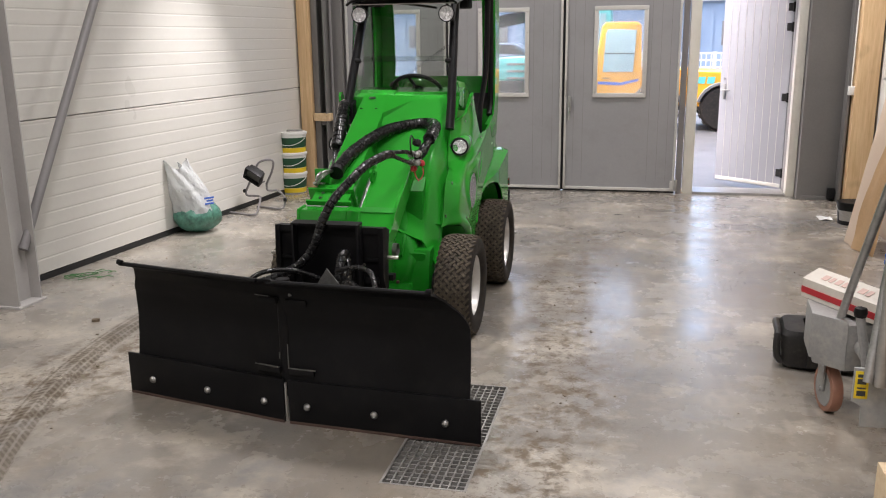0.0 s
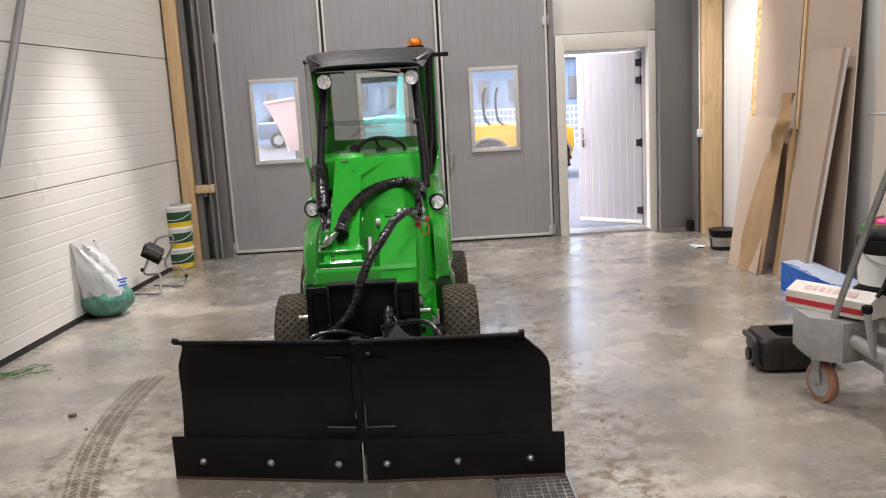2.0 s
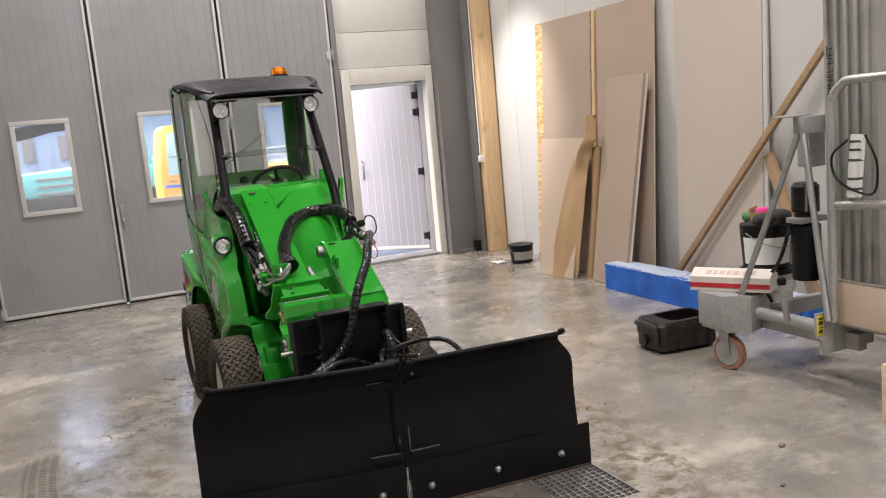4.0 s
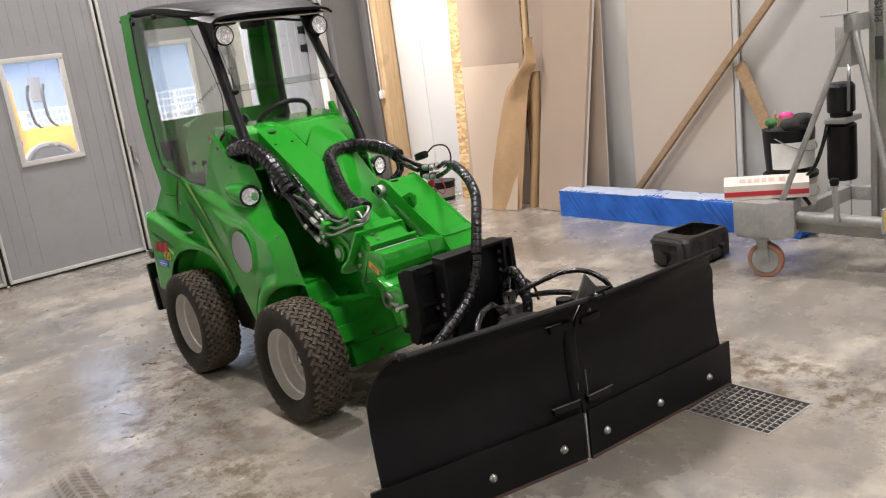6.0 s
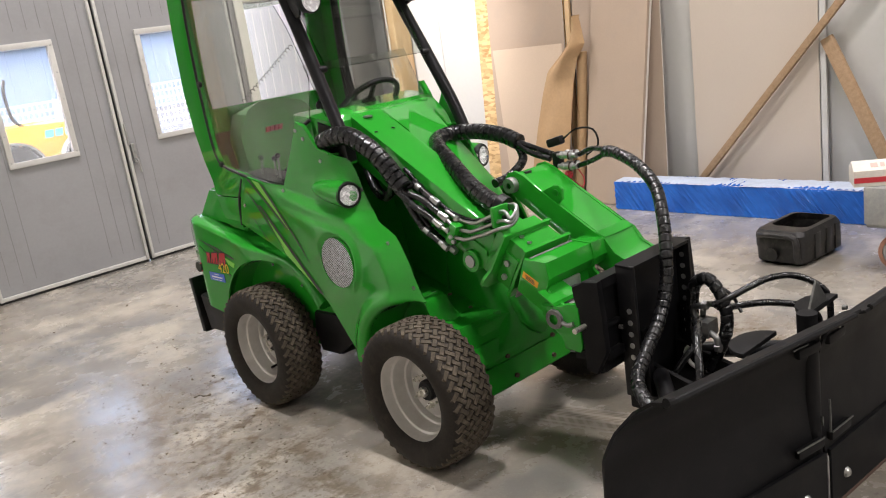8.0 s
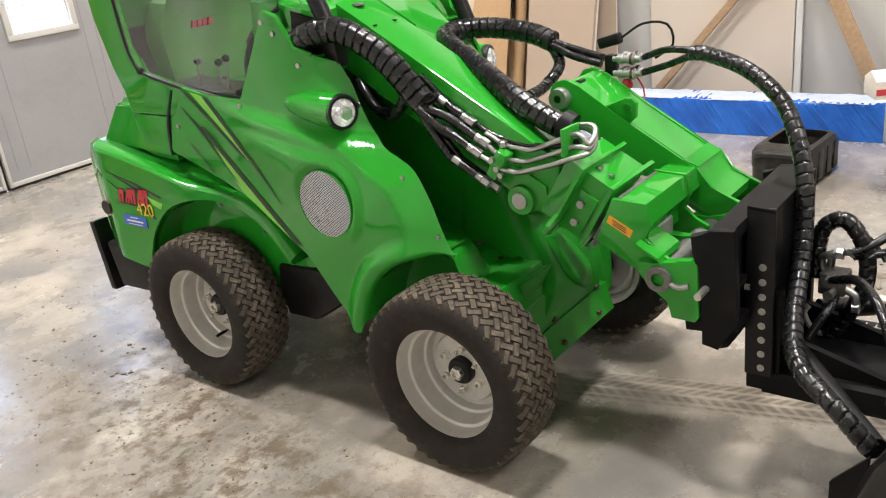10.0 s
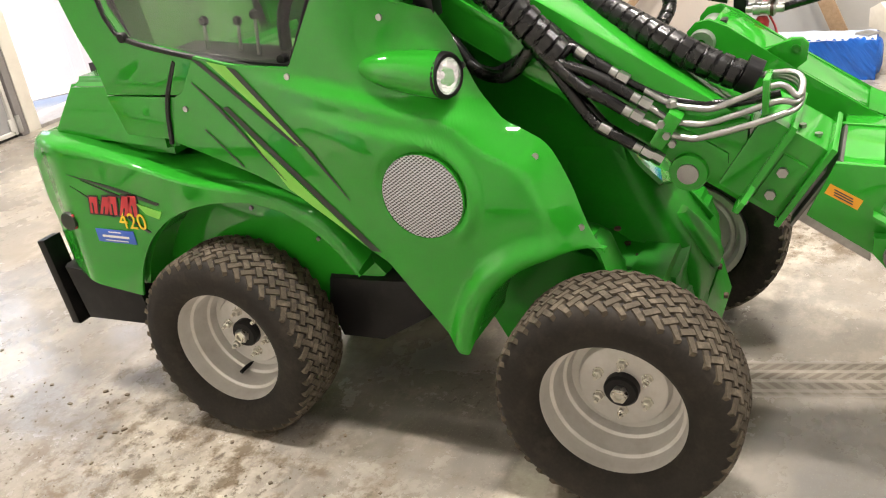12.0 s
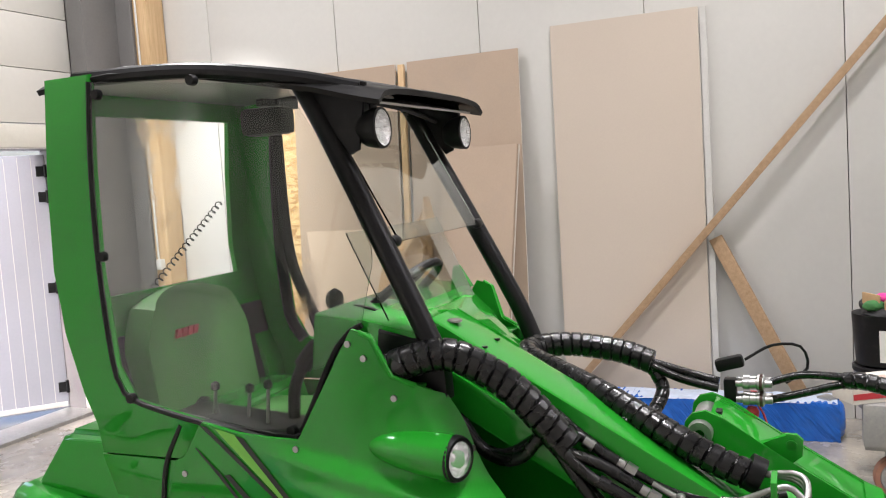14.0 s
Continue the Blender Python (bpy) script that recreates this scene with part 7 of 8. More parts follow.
phose([V(0.115, 0.492, 0.50), V(0.122, 0.493, 0.575), V(0.125, 0.476, 0.645), V(0.125, 0.424, 0.664), V(0.125, 0.376, 0.592), V(0.12, 0.369, 0.491), V(0.11, 0.420, 0.37), V(0.10, 0.45, 0.33)], 0.021, 0.06)
phose([V(0.10, 0.40, 0.585), V(0.127, 0.355, 0.608), V(0.188, 0.315, 0.631), V(0.258, 0.278, 0.646), V(0.325, 0.225, 0.640), V(0.362, 0.165, 0.605), V(0.378, 0.135, 0.56), V(0.38, 0.13, 0.48)], 0.0115)
phose([V(0.12, 0.40, 0.57), V(0.15, 0.36, 0.568), V(0.20, 0.30, 0.572), V(0.245, 0.25, 0.566), V(0.30, 0.19, 0.545), V(0.335, 0.155, 0.505), V(0.34, 0.15, 0.44)], 0.0115)
phose([V(0.07, 0.43, 0.47), V(0.02, 0.43, 0.46), V(-0.03, 0.45, 0.42), V(-0.06, 0.47, 0.36), V(-0.05, 0.45, 0.31)], 0.012)
phose([V(0.05, 0.44, 0.52), V(-0.02, 0.40, 0.56), V(-0.10, 0.34, 0.60), V(-0.22, 0.27, 0.60), V(-0.30, 0.22, 0.53), V(-0.33, 0.21, 0.42)], 0.012)
phose([V(0.12, 0.46, 0.66), V(0.15, 0.42, 0.64), V(0.17, 0.37, 0.60), V(0.155, 0.33, 0.55)], 0.006)
part("bracket", prism([(0.10, 0.575), (0.235, 0.59), (0.24, 0.61), (0.175, 0.69)], "y", 0.08, 0.088, 0.002), M_DARKSTEEL, plough, "bare steel bracket")


# ---- along the left wall ----
def paint_pail(name, at, r0, r1, h, body, lid, label, bands=(), group="", handle=M_GALV):
    p = thing(name, at, label, "bucket", group)
    part("body", lathe([(r0 * 0.93, 0.0), (r0, 0.006), (r1, h - 0.03), (r1, h)], (0, 0, 0), "z", 32), body, p)
    if lid:
        part("lid", lathe([(r1 + 0.004, h - 0.022), (r1 + 0.009, h - 0.016), (r1 + 0.009, h + 0.006), (r1 - 0.004, h + 0.01), (r1 - 0.012, h + 0.002), (0.0, h + 0.002)], (0, 0, 0), "z", 32, False), lid, p)
    for z0, z1, m, a0, a1 in bands:
        def f(u, v, z0=z0, z1=z1, a0=a0, a1=a1):
            z = z0 + (z1 - z0) * v
            r = r0 + (r1 - r0) * z / h + 0.0015
            a = a0 + (a1 - a0) * u
            return V(r * math.cos(a), r * math.sin(a), z)
        part("label", shell(f, 20, 2, 0.0008), m, p)
    if handle:
        a = [V((r1 + 0.008) * math.cos(w), (r1 + 0.008) * math.sin(w) * 0.98, h - 0.04 - 0.09 * math.sin(w - math.pi) ** 1.0) for w in [math.pi + math.pi * i / 12 for i in range(13)]]
        part("handle", tube(a, 0.0035, n=6), handle, p)
    return p


for i in range(3):
    paint_pail("paint_bucket", (-3.005 + 0.008 * i, 9.60, i * 0.222), 0.135, 0.15, 0.22, M_WHITEPL, M_WHITEPL,
               "white plastic bucket with green and yellow label, in a stack", ((0.065, 0.172, M_DKGREEN, -2.9, 0.4), (0.012, 0.062, M_YELLOW, -2.9, 0.4)), "stacked buckets", M_WHITEPL)
bits = solid("bucket_top_tools", prism([(-0.1, 0.0), (0.02, -0.02), (0.12, 0.01), (0.1, 0.04), (-0.02, 0.035), (-0.09, 0.03)], "z", 0, 0.018, 0.004), M_GALV, "flat metal scraper lying on the bucket lid", "scraper")
bits.location = (-2.99, 9.6, 0.675)

stand = thing("work_light_stand", (-2.92, 8.55, 0), "folding steel work light stand with a black floodlight", "work light")
def stand_tube(*pts):
    part("leg", tube([V(x + 2.92, y - 8.55, z) for x, y, z in pts], 0.0105, n=10, step=0.015), M_STEEL_COL, stand, "bent grey steel tube")


stand_tube((-3.18, 8.35, 0.012), (-3.02, 8.30, 0.012), (-2.875, 8.26, 0.012), (-2.845, 8.29, 0.02), (-2.875, 8.42, 0.07), (-2.893, 8.50, 0.132), (-2.92, 8.51, 0.15), (-3.03, 8.50, 0.155), (-3.046, 8.50, 0.20))
stand_tube((-3.046, 8.50, 0.19), (-2.99, 8.50, 0.30), (-2.91, 8.50, 0.455), (-2.87, 8.50, 0.495), (-2.784, 8.50, 0.515), (-2.74, 8.51, 0.495), (-2.77, 8.54, 0.40), (-2.86, 8.59, 0.26))
stand_tube((-2.86, 8.59, 0.27), (-2.862, 8.60, 0.20), (-2.83, 8.60, 0.192), (-2.745, 8.61, 0.188), (-2.695, 8.63, 0.12), (-2.70, 8.62, 0.03), (-2.735, 8.59, 0.012), (-2.88, 8.63, 0.012), (-3.02, 8.68, 0.012))
tilt = Matrix.Rotation(0.55, 3, "Y") @ Matrix.Rotation(0.5, 3, "X")
lampb = part("lamp_body", box((0.0, -0.06, 0.375), (0.165, 0.05, 0.125), 0.012, tilt), M_BLACKPL, stand, "black floodlight body")
bm = bmesh.new()
for c, q in (((0.0, -0.045, 0.066), (0.185, 0.05, 0.012)), ((0.0, -0.045, -0.066), (0.185, 0.05, 0.012)), ((0.088, -0.045, 0.0), (0.012, 0.05, 0.12)), ((-0.088, -0.045, 0.0), (0.012, 0.05, 0.12))):
    add_box(bm, V(0.0, -0.06, 0.375) + tilt @ V(*c), q, 0.003, tilt)
part("bezel", bm, M_BLACKPL, lampb)
part("front_glass", box(V(0.0, -0.06, 0.375) + tilt @ V(0, -0.03, 0), (0.155, 0.004, 0.115), 0.001, tilt), M_DARKSTEEL, lampb, "dull lamp glass")
part("cooling_fin", box(V(0.0, -0.06, 0.375) + tilt @ V(0.0, 0.032, 0), (0.12, 0.02, 0.09), 0.003, tilt), M_BLACKPL, lampb)
part("bracket", tube([V(-0.06, -0.05, 0.31), V(0.0, -0.06, 0.27), V(0.08, -0.04, 0.30)], 0.008, n=8), M_STEEL_COL, stand)
part("knob", lathe([(0.018, -0.014), (0.02, 0.0), (0.018, 0.014)], (-0.135, -0.05, 0.20), "x", 10), M_BLACKPL, stand, "black clamping knob")
part("knob", lathe([(0.016, -0.012), (0.018, 0.0), (0.016, 0.012)], (0.235, 0.07, 0.10), "x", 10), M_BLACKPL, stand, "black clamping knob")

bag = thing("plastic_bag", (-3.06, 7.55, 0), "knotted clear plastic bag half full of green rope", "plastic bag")


def lump(rx, ry, h, seed, cx=0.0, cy=0.0, top=0.0):
    def f(u, v):
        a = 2 * math.pi * u
        w = math.pi * v
        k = 1 + 0.16 * noise.noise(V(math.cos(a) * 1.6 + seed, math.sin(a) * 1.6, v * 3.0)) + 0.06 * noise.noise(V(math.cos(a) * 6, math.sin(a) * 6 + seed, v * 9))
        rr = math.sin(w) ** 0.75
        return V(cx + rx * rr * math.cos(a) * k, cy + ry * rr * math.sin(a) * k, h * (0.5 - 0.5 * math.cos(w)) + top)
    return shell(f, 36, 20, 0.002)


part("rope", lump(0.205, 0.185, 0.29, 2.0, top=0.004), M_BAGGREEN, bag, "green rope inside")


def film(u, v):
    a = 2 * math.pi * u
    r = interp([(0.0, 0.195), (0.3, 0.175), (0.6, 0.15), (0.85, 0.13), (1.0, 0.115)], v)
    k = 1 + 0.16 * noise.noise(V(math.cos(a) * 2.5, math.sin(a) * 2.5, v * 4 + 9)) + 0.05 * math.sin(a * 9 + v * 7) * v + 0.05 * noise.noise(V(math.cos(a) * 9, math.sin(a) * 9, v * 12))
    return V(r * math.cos(a) * k - 0.13 * v, r * math.sin(a) * k * 0.9 - 0.10 * v, 0.19 + 0.43 * v + 0.04 * math.sin(a * 3 + 1) * v * v)


part("film", shell(film, 72, 40, 0.0012), M_BAG, bag, "milky crumpled film")
bm = bmesh.new()
for i, (y, z, l) in enumerate(((0.0, 0.30, 0.09), (0.01, 0.275, 0.06), (0.0, 0.25, 0.08))):
    add_box(bm, (0.172, y - 0.08, z + 0.02), (0.004, l, 0.016), 0.001, Matrix.Rotation(-0.6, 3, "Z"))
part("print", bm, M_BLUELBL, bag, "blue print on the bag")
bm = bmesh.new()
rnd = random.Random(9)
for i in range(14):
    p = V(-3.27 + rnd.uniform(0, 0.3), 5.95 + rnd.uniform(-0.12, 0.2), 0.006)
    d = V(rnd.uniform(0.05, 0.16), rnd.uniform(-0.05, 0.12), rnd.uniform(0, 0.012))
    add_tube(bm, [p, p + d * 0.5 + V(0, 0.02, 0.004), p + d], 0.003, n=5)
solid("straw_litter", bm, M_LEAF, "small heap of dry stalks on the floor", "litter", "stuff")


# ---- along the right wall ----
def leaning(name, y0, y1, z, xb, xt, thick, mat, label, category, group="", edge=None):
    """A sheet that stands on the floor at xb and leans on the wall at xt."""
    t = thing(name, (0, 0, 0), label, category, group)
    pts = [(xb, 0.003), (xt, z), (xt + thick, z), (xb + thick, 0.003)]
    part("sheet", prism(pts, "y", y0, y1, 0.002), mat, t)
    if edge:
        d = (xt - xb) / z
        part("edge", prism([(xb + 0.003, 0.006), (xt + 0.003, z + 0.002), (xt + thick - 0.003, z + 0.002), (xb + thick - 0.003, 0.006)], "y", y0 - 0.002, y0 + 0.002), edge, t)
    return t


leaning("osb_board", 7.71, 8.735, 2.497, 2.76, 2.905, 0.018, M_OSB, "tall OSB board leaning on the white wall", "board", "leaning boards")
leaning("plasterboard", 7.70, 8.56, 2.492, 2.735, 2.88, 0.013, M_PLASTER, "brown-grey plasterboard sheet leaning on the OSB board", "plasterboard", "leaning boards", M_GYPSUM)
leaning("plasterboard", 6.77, 7.61, 2.503, 2.76, 2.90, 0.013, M_PLASTER, "tall brown plasterboard sheet leaning on the wall", "plasterboard", "leaning boards", M_GYPSUM)
leaning("timber_lath", 7.635, 7.68, 2.49, 2.74, 2.89, 0.03, M_WOOD, "narrow timber lath between the boards", "timber lath")
hb = thing("hardboard_sheet", (0, 0, 0), "low pale hardboard sheet leaning against the boards", "board", "leaning boards")
part("sheet", quad_sheet((2.405, 8.11, 0.003), (2.47, 7.62, 0.003), (2.71, 7.64, 1.322), (2.715, 8.44, 1.322), 0.006), M_HARDBOARD, hb)
oc = thing("plasterboard_offcut", (0, 0, 0), "narrow plasterboard offcut with a printed line", "plasterboard", "leaning boards")
OC = [V(2.60, 7.45, 0.003), V(2.56, 6.90, 0.003), V(2.785, 6.77, 1.85), V(2.795, 7.31, 1.85)]
part("sheet", quad_sheet(*OC, 0.026), M_PLASTER, oc)
part("edge", quad_sheet(OC[1] + V(0, -0.002, 0), OC[1] + V(0.026, -0.002, 0), OC[2] + V(0.026, -0.002, 0), OC[2] + V(0, -0.002, 0), 0.001), M_GYPSUM, oc)
leaning("wall_lining_sheet", 5.585, 6.545, 2.622, 2.855, 2.925, 0.013, M_PLASTER_L, "large pale grey-beige lining sheet leaning on the wall", "board", "leaning boards", M_GYPSUM)
leaning("grey_batten", 5.535, 5.575, 2.62, 2.86, 2.925, 0.02, M_TRIM, "thin grey metal profile standing against the wall", "metal profile")
bm = bmesh.new()
for i in range(17):
    if i in (4, 5, 11):
        continue
    v = 0.1 + i * 0.052
    mid = OC[0].lerp(OC[1], 0.62).lerp(OC[3].lerp(OC[2], 0.62), v)
    add_box(bm, mid + V(-0.003, 0, 0), (0.001, 0.012, 0.05 if i % 3 else 0.075), 0, Matrix.Rotation(0.115, 3, "Y"))
part("print", bm, M_PRINT, oc, "faint printed marks")


# curling brown paper and its roll
PAPER_L = [(0.0, 7.905), (0.30, 7.885), (0.62, 7.845), (0.78, 7.825), (0.95, 7.800), (1.10, 7.775), (1.18, 7.690), (1.23, 7.630), (1.32, 7.545), (1.42, 7.480), (1.53, 7.425)]
PAPER_R = [(0.0, 7.600), (0.6, 7.530), (1.0, 7.480), (1.20, 7.430), (1.30, 7.345), (1.40, 7.365), (1.53, 7.405)]


def paper(u, v):
    z = 1.53 * v
    a, b = interp(PAPER_R, z), interp(PAPER_L, z)
    y = a + (b - a) * u
    curl = 0.10 * ease((z - 0.95) / 0.35) * math.sin(math.pi * min(1.0, u * 1.1)) - 0.05 * u * ease((z - 0.6) / 0.4)
    wav = 0.010 * math.sin(z * 11 + u * 4) * u + 0.012 * noise.noise(V(z * 4, u * 3, 1.0))
    return V(2.50 + 0.16 * v - 0.10 * u * (1 - v) - curl - wav, y, z + 0.004)


solid("brown_paper_sheet", shell(paper, 22, 48, 0.002), M_CARD, "curling sheet of brown protective paper leaning on boards", "paper sheet")
bm = tube([V(2.635, 7.575, 0.0), V(2.68, 7.50, 0.6), V(2.705, 7.44, 1.24)], 0.042, n=22)
for v in bm.verts:
    if v.co.z < 0.02:
        v.co.z = 0.001
solid("paper_roll", bm, M_CARD, "brown paper roll leaning against the boards", "paper roll")


def leaning_stick(name, a, b, width, thick, mat, label, category, bevel=0.003):
    """A stick from its foot a to its head b, its broad side towards the room."""
    l = (b - a).length
    ob = solid(name, prism([(0.0, -width / 2), (l, -width / 2), (l, width / 2), (0.0, width / 2)], "y", -thick / 2, thick / 2, bevel), mat, label, category)
    d = (b - a).normalized()
    n = V(1, 0, 0) - d * d.x
    n.normalize()
    ob.matrix_world = Matrix.Translation(a) @ Matrix((d, n, d.cross(n))).transposed().to_4x4()
    return ob


leaning_stick("timber_brace", V(2.79, 6.62, 0.022), V(2.885, 4.47, 2.46), 0.048, 0.040, M_WOOD_B, "long brown timber batten leaning diagonally along the wall", "timber batten")
leaning_stick("timber_board", V(2.79, 4.985, 0.045), V(2.89, 5.53, 1.16), 0.085, 0.040, M_WOOD_B, "short rough brown timber board leaning on the wall", "timber board", 0.006)

# bundle wrapped in blue film
bl = thing("wrapped_bundle", (2.56, 5.95, 0), "long bundle wrapped in crumpled blue plastic film", "bundle")


def blue_skin(u, v):
    y = -1.1 + 2.2 * u
    per = v * 0.84
    hw, hh = 0.115, 0.225
    if per < hh:
        x, z, nx, nz = -hw, per, -1, 0
    elif per < hh + 2 * hw:
        x, z, nx, nz = -hw + (per - hh), hh, 0, 1
    elif per < 2 * hh + 2 * hw:
        x, z, nx, nz = hw, hh - (per - hh - 2 * hw), 1, 0
    else:
        x, z, nx, nz = hw - (per - 2 * hh - 2 * hw), 0.002, 0, 0
    k = 0.0042 * math.sin((y - z * 0.75) * 150 + 9 * noise.noise(V(y * 3, z * 4, 0))) * (0.4 + 1.2 * abs(noise.noise(V(y * 5, z * 3, 4)))) + 0.008 * noise.noise(V(y * 4, z * 5, x * 5)) + 0.004 * noise.noise(V((y - z * 0.75) * 40, z * 6, x * 9))
    return V(x + nx * k, y, max(0.002, z + nz * k))


bm = shell(blue_skin, 420, 44, 0.002)
part("film", bm, M_BLUE, bl)
part("top_film", shell(lambda u, v: V(-0.116 + 0.2 * v + 0.012 * noise.noise(V(u * 9, v, 3)) * (1 - v), -1.09 + 2.18 * u, 0.2335 + 0.006 * noise.noise(V(u * 30, v * 5, 0)) - 0.01 * (1 - v) ** 6), 120, 8, 0.0015), M_WRAPW, bl, "pale wrinkled film along the top")
part("core", box((0, 0, 0.114), (0.215, 2.19, 0.215), 0.01), M_BLUE, bl)
for yy in (-1.1, 1.1):
    part("end_fold", lump(0.1, 0.03, 0.20, yy, cy=yy, top=0.008), M_BLUE, bl)

pail = paint_pail("filler_pail", (2.61, 8.86, 0), 0.115, 0.13, 0.20, M_BLACKPL, None, "open black pail with a grey label on the floor", ((0.04, 0.13, M_ALU, -2.8, -0.5),))
part("rim", lathe([(0.124, 0.185), (0.137, 0.187), (0.138, 0.2), (0.126, 0.203), (0.122, 0.185)], (0, 0, 0), "z", 32, False), M_BLACKPL, pail)
solid("paper_scrap", shell(lambda u, v: V(2.36 + 0.12 * u, 8.96 + 0.16 * v, 0.004 + 0.01 * math.sin(3 * u + 4 * v) ** 2), 8, 8, 0.001), M_WHITEPL, "crumpled white paper on the floor", "paper")


# black canister with its side cut out, used as an oil tray
jug = thing("cut_canister", (1.69, 5.235, 0), "black plastic canister lying with its upper side cut open", "canister")


rotj = Matrix.Rotation(radians(-4), 4, "Z") @ Matrix.Diagonal((1.04, 1.1, 1.08, 1))
bm = rect_loft([(0.045, 0, 0.19, 0.12, 0.002), (0.045, 0, 0.21, 0.138, 0.02), (0.045, 0, 0.212, 0.14, 0.09), (0.045, 0, 0.216, 0.143, 0.1), (0.045, 0, 0.215, 0.142, 0.165), (0.045, 0, 0.20, 0.13, 0.188), (0.085, 0, 0.145, 0.105, 0.19), (0.085, 0, 0.15, 0.11, 0.165), (0.06, 0, 0.185, 0.12, 0.15), (0.06, 0, 0.185, 0.12, 0.03)], 0.045)
bmesh.ops.transform(bm, matrix=rotj, verts=bm.verts[:])
part("body", bm, M_DUSTYBLACK, jug)
bm = bmesh.new()
add_tube(bm, [V(-0.16, -0.11, 0.03), V(-0.185, -0.112, 0.06), V(-0.19, -0.112, 0.14), V(-0.185, -0.08, 0.168), V(-0.185, 0.08, 0.168), V(-0.16, 0.11, 0.15)], 0.017, n=10)
bmesh.ops.transform(bm, matrix=rotj, verts=bm.verts[:])
part("handle", bm, M_DUSTYBLACK, jug, "moulded black grip")
bm = lathe([(0.03, 0.0), (0.03, -0.015), (0.036, -0.015), (0.036, -0.03), (0.0, -0.03)], (-0.16, 0.03, 0.06), "x", 18, False)
bmesh.ops.transform(bm, matrix=rotj, verts=bm.verts[:])
part("cap", bm, M_DUSTYBLACK, jug)
bm = bmesh.new()
for x in (-0.02, 0.1, 0.2):
    add_box(bm, (x, -0.142, 0.09), (0.06, 0.008, 0.14), 0.003)
bmesh.ops.transform(bm, matrix=rotj, verts=bm.verts[:])
part("moulded_rib", bm, M_DUSTYBLACK, jug)


# ---- the mast lift parked by the wall ----
lift = thing("mast_lift", (1.65, 4.4, 0), "dusty grey one-person mast lift on castors", "personnel lift")


def lift_part(name, bm, mat, label="", parent=None):
    bmesh.ops.translate(bm, verts=bm.verts[:], vec=(-1.65, -4.4, 0))
    return part(name, bm, mat, parent or lift, label)


def castor(x, y, ang):
    m = Matrix.Translation((x, y, 0)) @ Matrix.Rotation(ang, 4, "Z")
    bm = lathe([(0.03, -0.026), (0.078, -0.026), (0.083, -0.02), (0.083, 0.02), (0.078, 0.026), (0.03, 0.026)], (0, 0, 0.105), "x", 28)
    bmesh.ops.transform(bm, matrix=m, verts=bm.verts[:])
    w = lift_part("castor_wheel", bm, M_STEELDIRT, "worn castor wheel")
    bm = lathe([(0.083, -0.025), (0.103, -0.023), (0.105, -0.015), (0.105, 0.015), (0.103, 0.023), (0.083, 0.025)], (0, 0, 0.105), "x", 28, False)
    bmesh.ops.transform(bm, matrix=m, verts=bm.verts[:])
    lift_part("tread", bm, M_TAN, "tan polyurethane tread", w)
    bm = bmesh.new()
    for s in (-1, 1):
        add_prism(bm, [(-0.03, 0.10), (0.03, 0.10), (0.045, 0.235), (-0.02, 0.235)], "x", s * 0.034 - 0.004, s * 0.034 + 0.004)
    add_box(bm, (0, 0.01, 0.238), (0.09, 0.09, 0.012), 0.002)
    add_lathe(bm, [(0.012, -0.045), (0.012, 0.045)], (0, 0, 0.105), "x", 10)
    bmesh.ops.transform(bm, matrix=m, verts=bm.verts[:])
    lift_part("fork", bm, M_GALV, "castor fork", w)


M_TAN = surface("tan_polyurethane", (0.36, 0.17, 0.11), 0.6, var=0.12, dirt=(0.3, 0.24, 0.19))
castor(1.64, 4.63, 0.2)
castor(2.55, 4.9, 0.9)
castor(2.2, 3.0, 0.2)
castor(2.8, 3.2, 0.4)
# outrigger corner: a folded sheet box carrying the castor
bm = prism([(1.56, 4.77), (1.545, 4.55), (1.66, 4.46), (1.86, 4.52), (1.86, 4.74)], "z", 0.25, 0.455, 0.006)
lift_part("corner_box", bm, M_STEELDIRT, "scuffed grey sheet-metal corner box")
lift_part("corner_cover", prism([(1.545, 4.775), (1.53, 4.56), (1.655, 4.455), (1.66, 4.775)], "z", 0.27, 0.473, 0.008), M_STEELDIRT)
bm = rod(V(1.72, 4.52, 0.36), V(1.72, 3.9, 0.36), 0.034, 14)
add_box(bm, (1.8, 4.2, 0.30), (0.06, 0.75, 0.09), 0.004)
add_box(bm, (2.2, 4.62, 0.30), (0.9, 0.06, 0.09), 0.004)
add_box(bm, (2.65, 4.1, 0.30), (0.06, 1.3, 0.09), 0.004)
lift_part("base_frame", bm, M_STEELDIRT, "grey tubular base frame")
side = lift_part("side_plate", prism([(1.565, 0.475), (1.565, 0.345), (1.60, 0.33), (1.60, 0.25), (1.98, 0.25), (1.98, 0.475)], "y", 3.905, 3.92, 0.003), M_STEELDIRT, "grey sheet side plate")
lift_part("platform_deck", prism([(1.69, 3.1), (2.3, 3.1), (2.3, 3.90), (1.69, 3.90)], "z", 0.40, 0.43, 0.004), M_STEELDIRT)
lift_part("kick_plate", box((1.675, 3.5, 0.53), (0.014, 0.76, 0.22), 0.003), M_HARDBOARD, "pale dusty kick board")
lift_part("edge_strip", box((1.675, 3.5, 0.645), (0.02, 0.765, 0.008), 0.002), M_ALU)
lab = lift_part("warning_label", box((1.592, 3.9035, 0.412), (0.046, 0.002, 0.105), 0.0005), M_YELLOW, "yellow warning label with black marks", side)
bm = bmesh.new()
for z, h in ((0.447, 0.012), (0.425, 0.02), (0.40, 0.006), (0.38, 0.02)):
    add_box(bm, (1.592, 3.902, z), (0.03, 0.001, h))
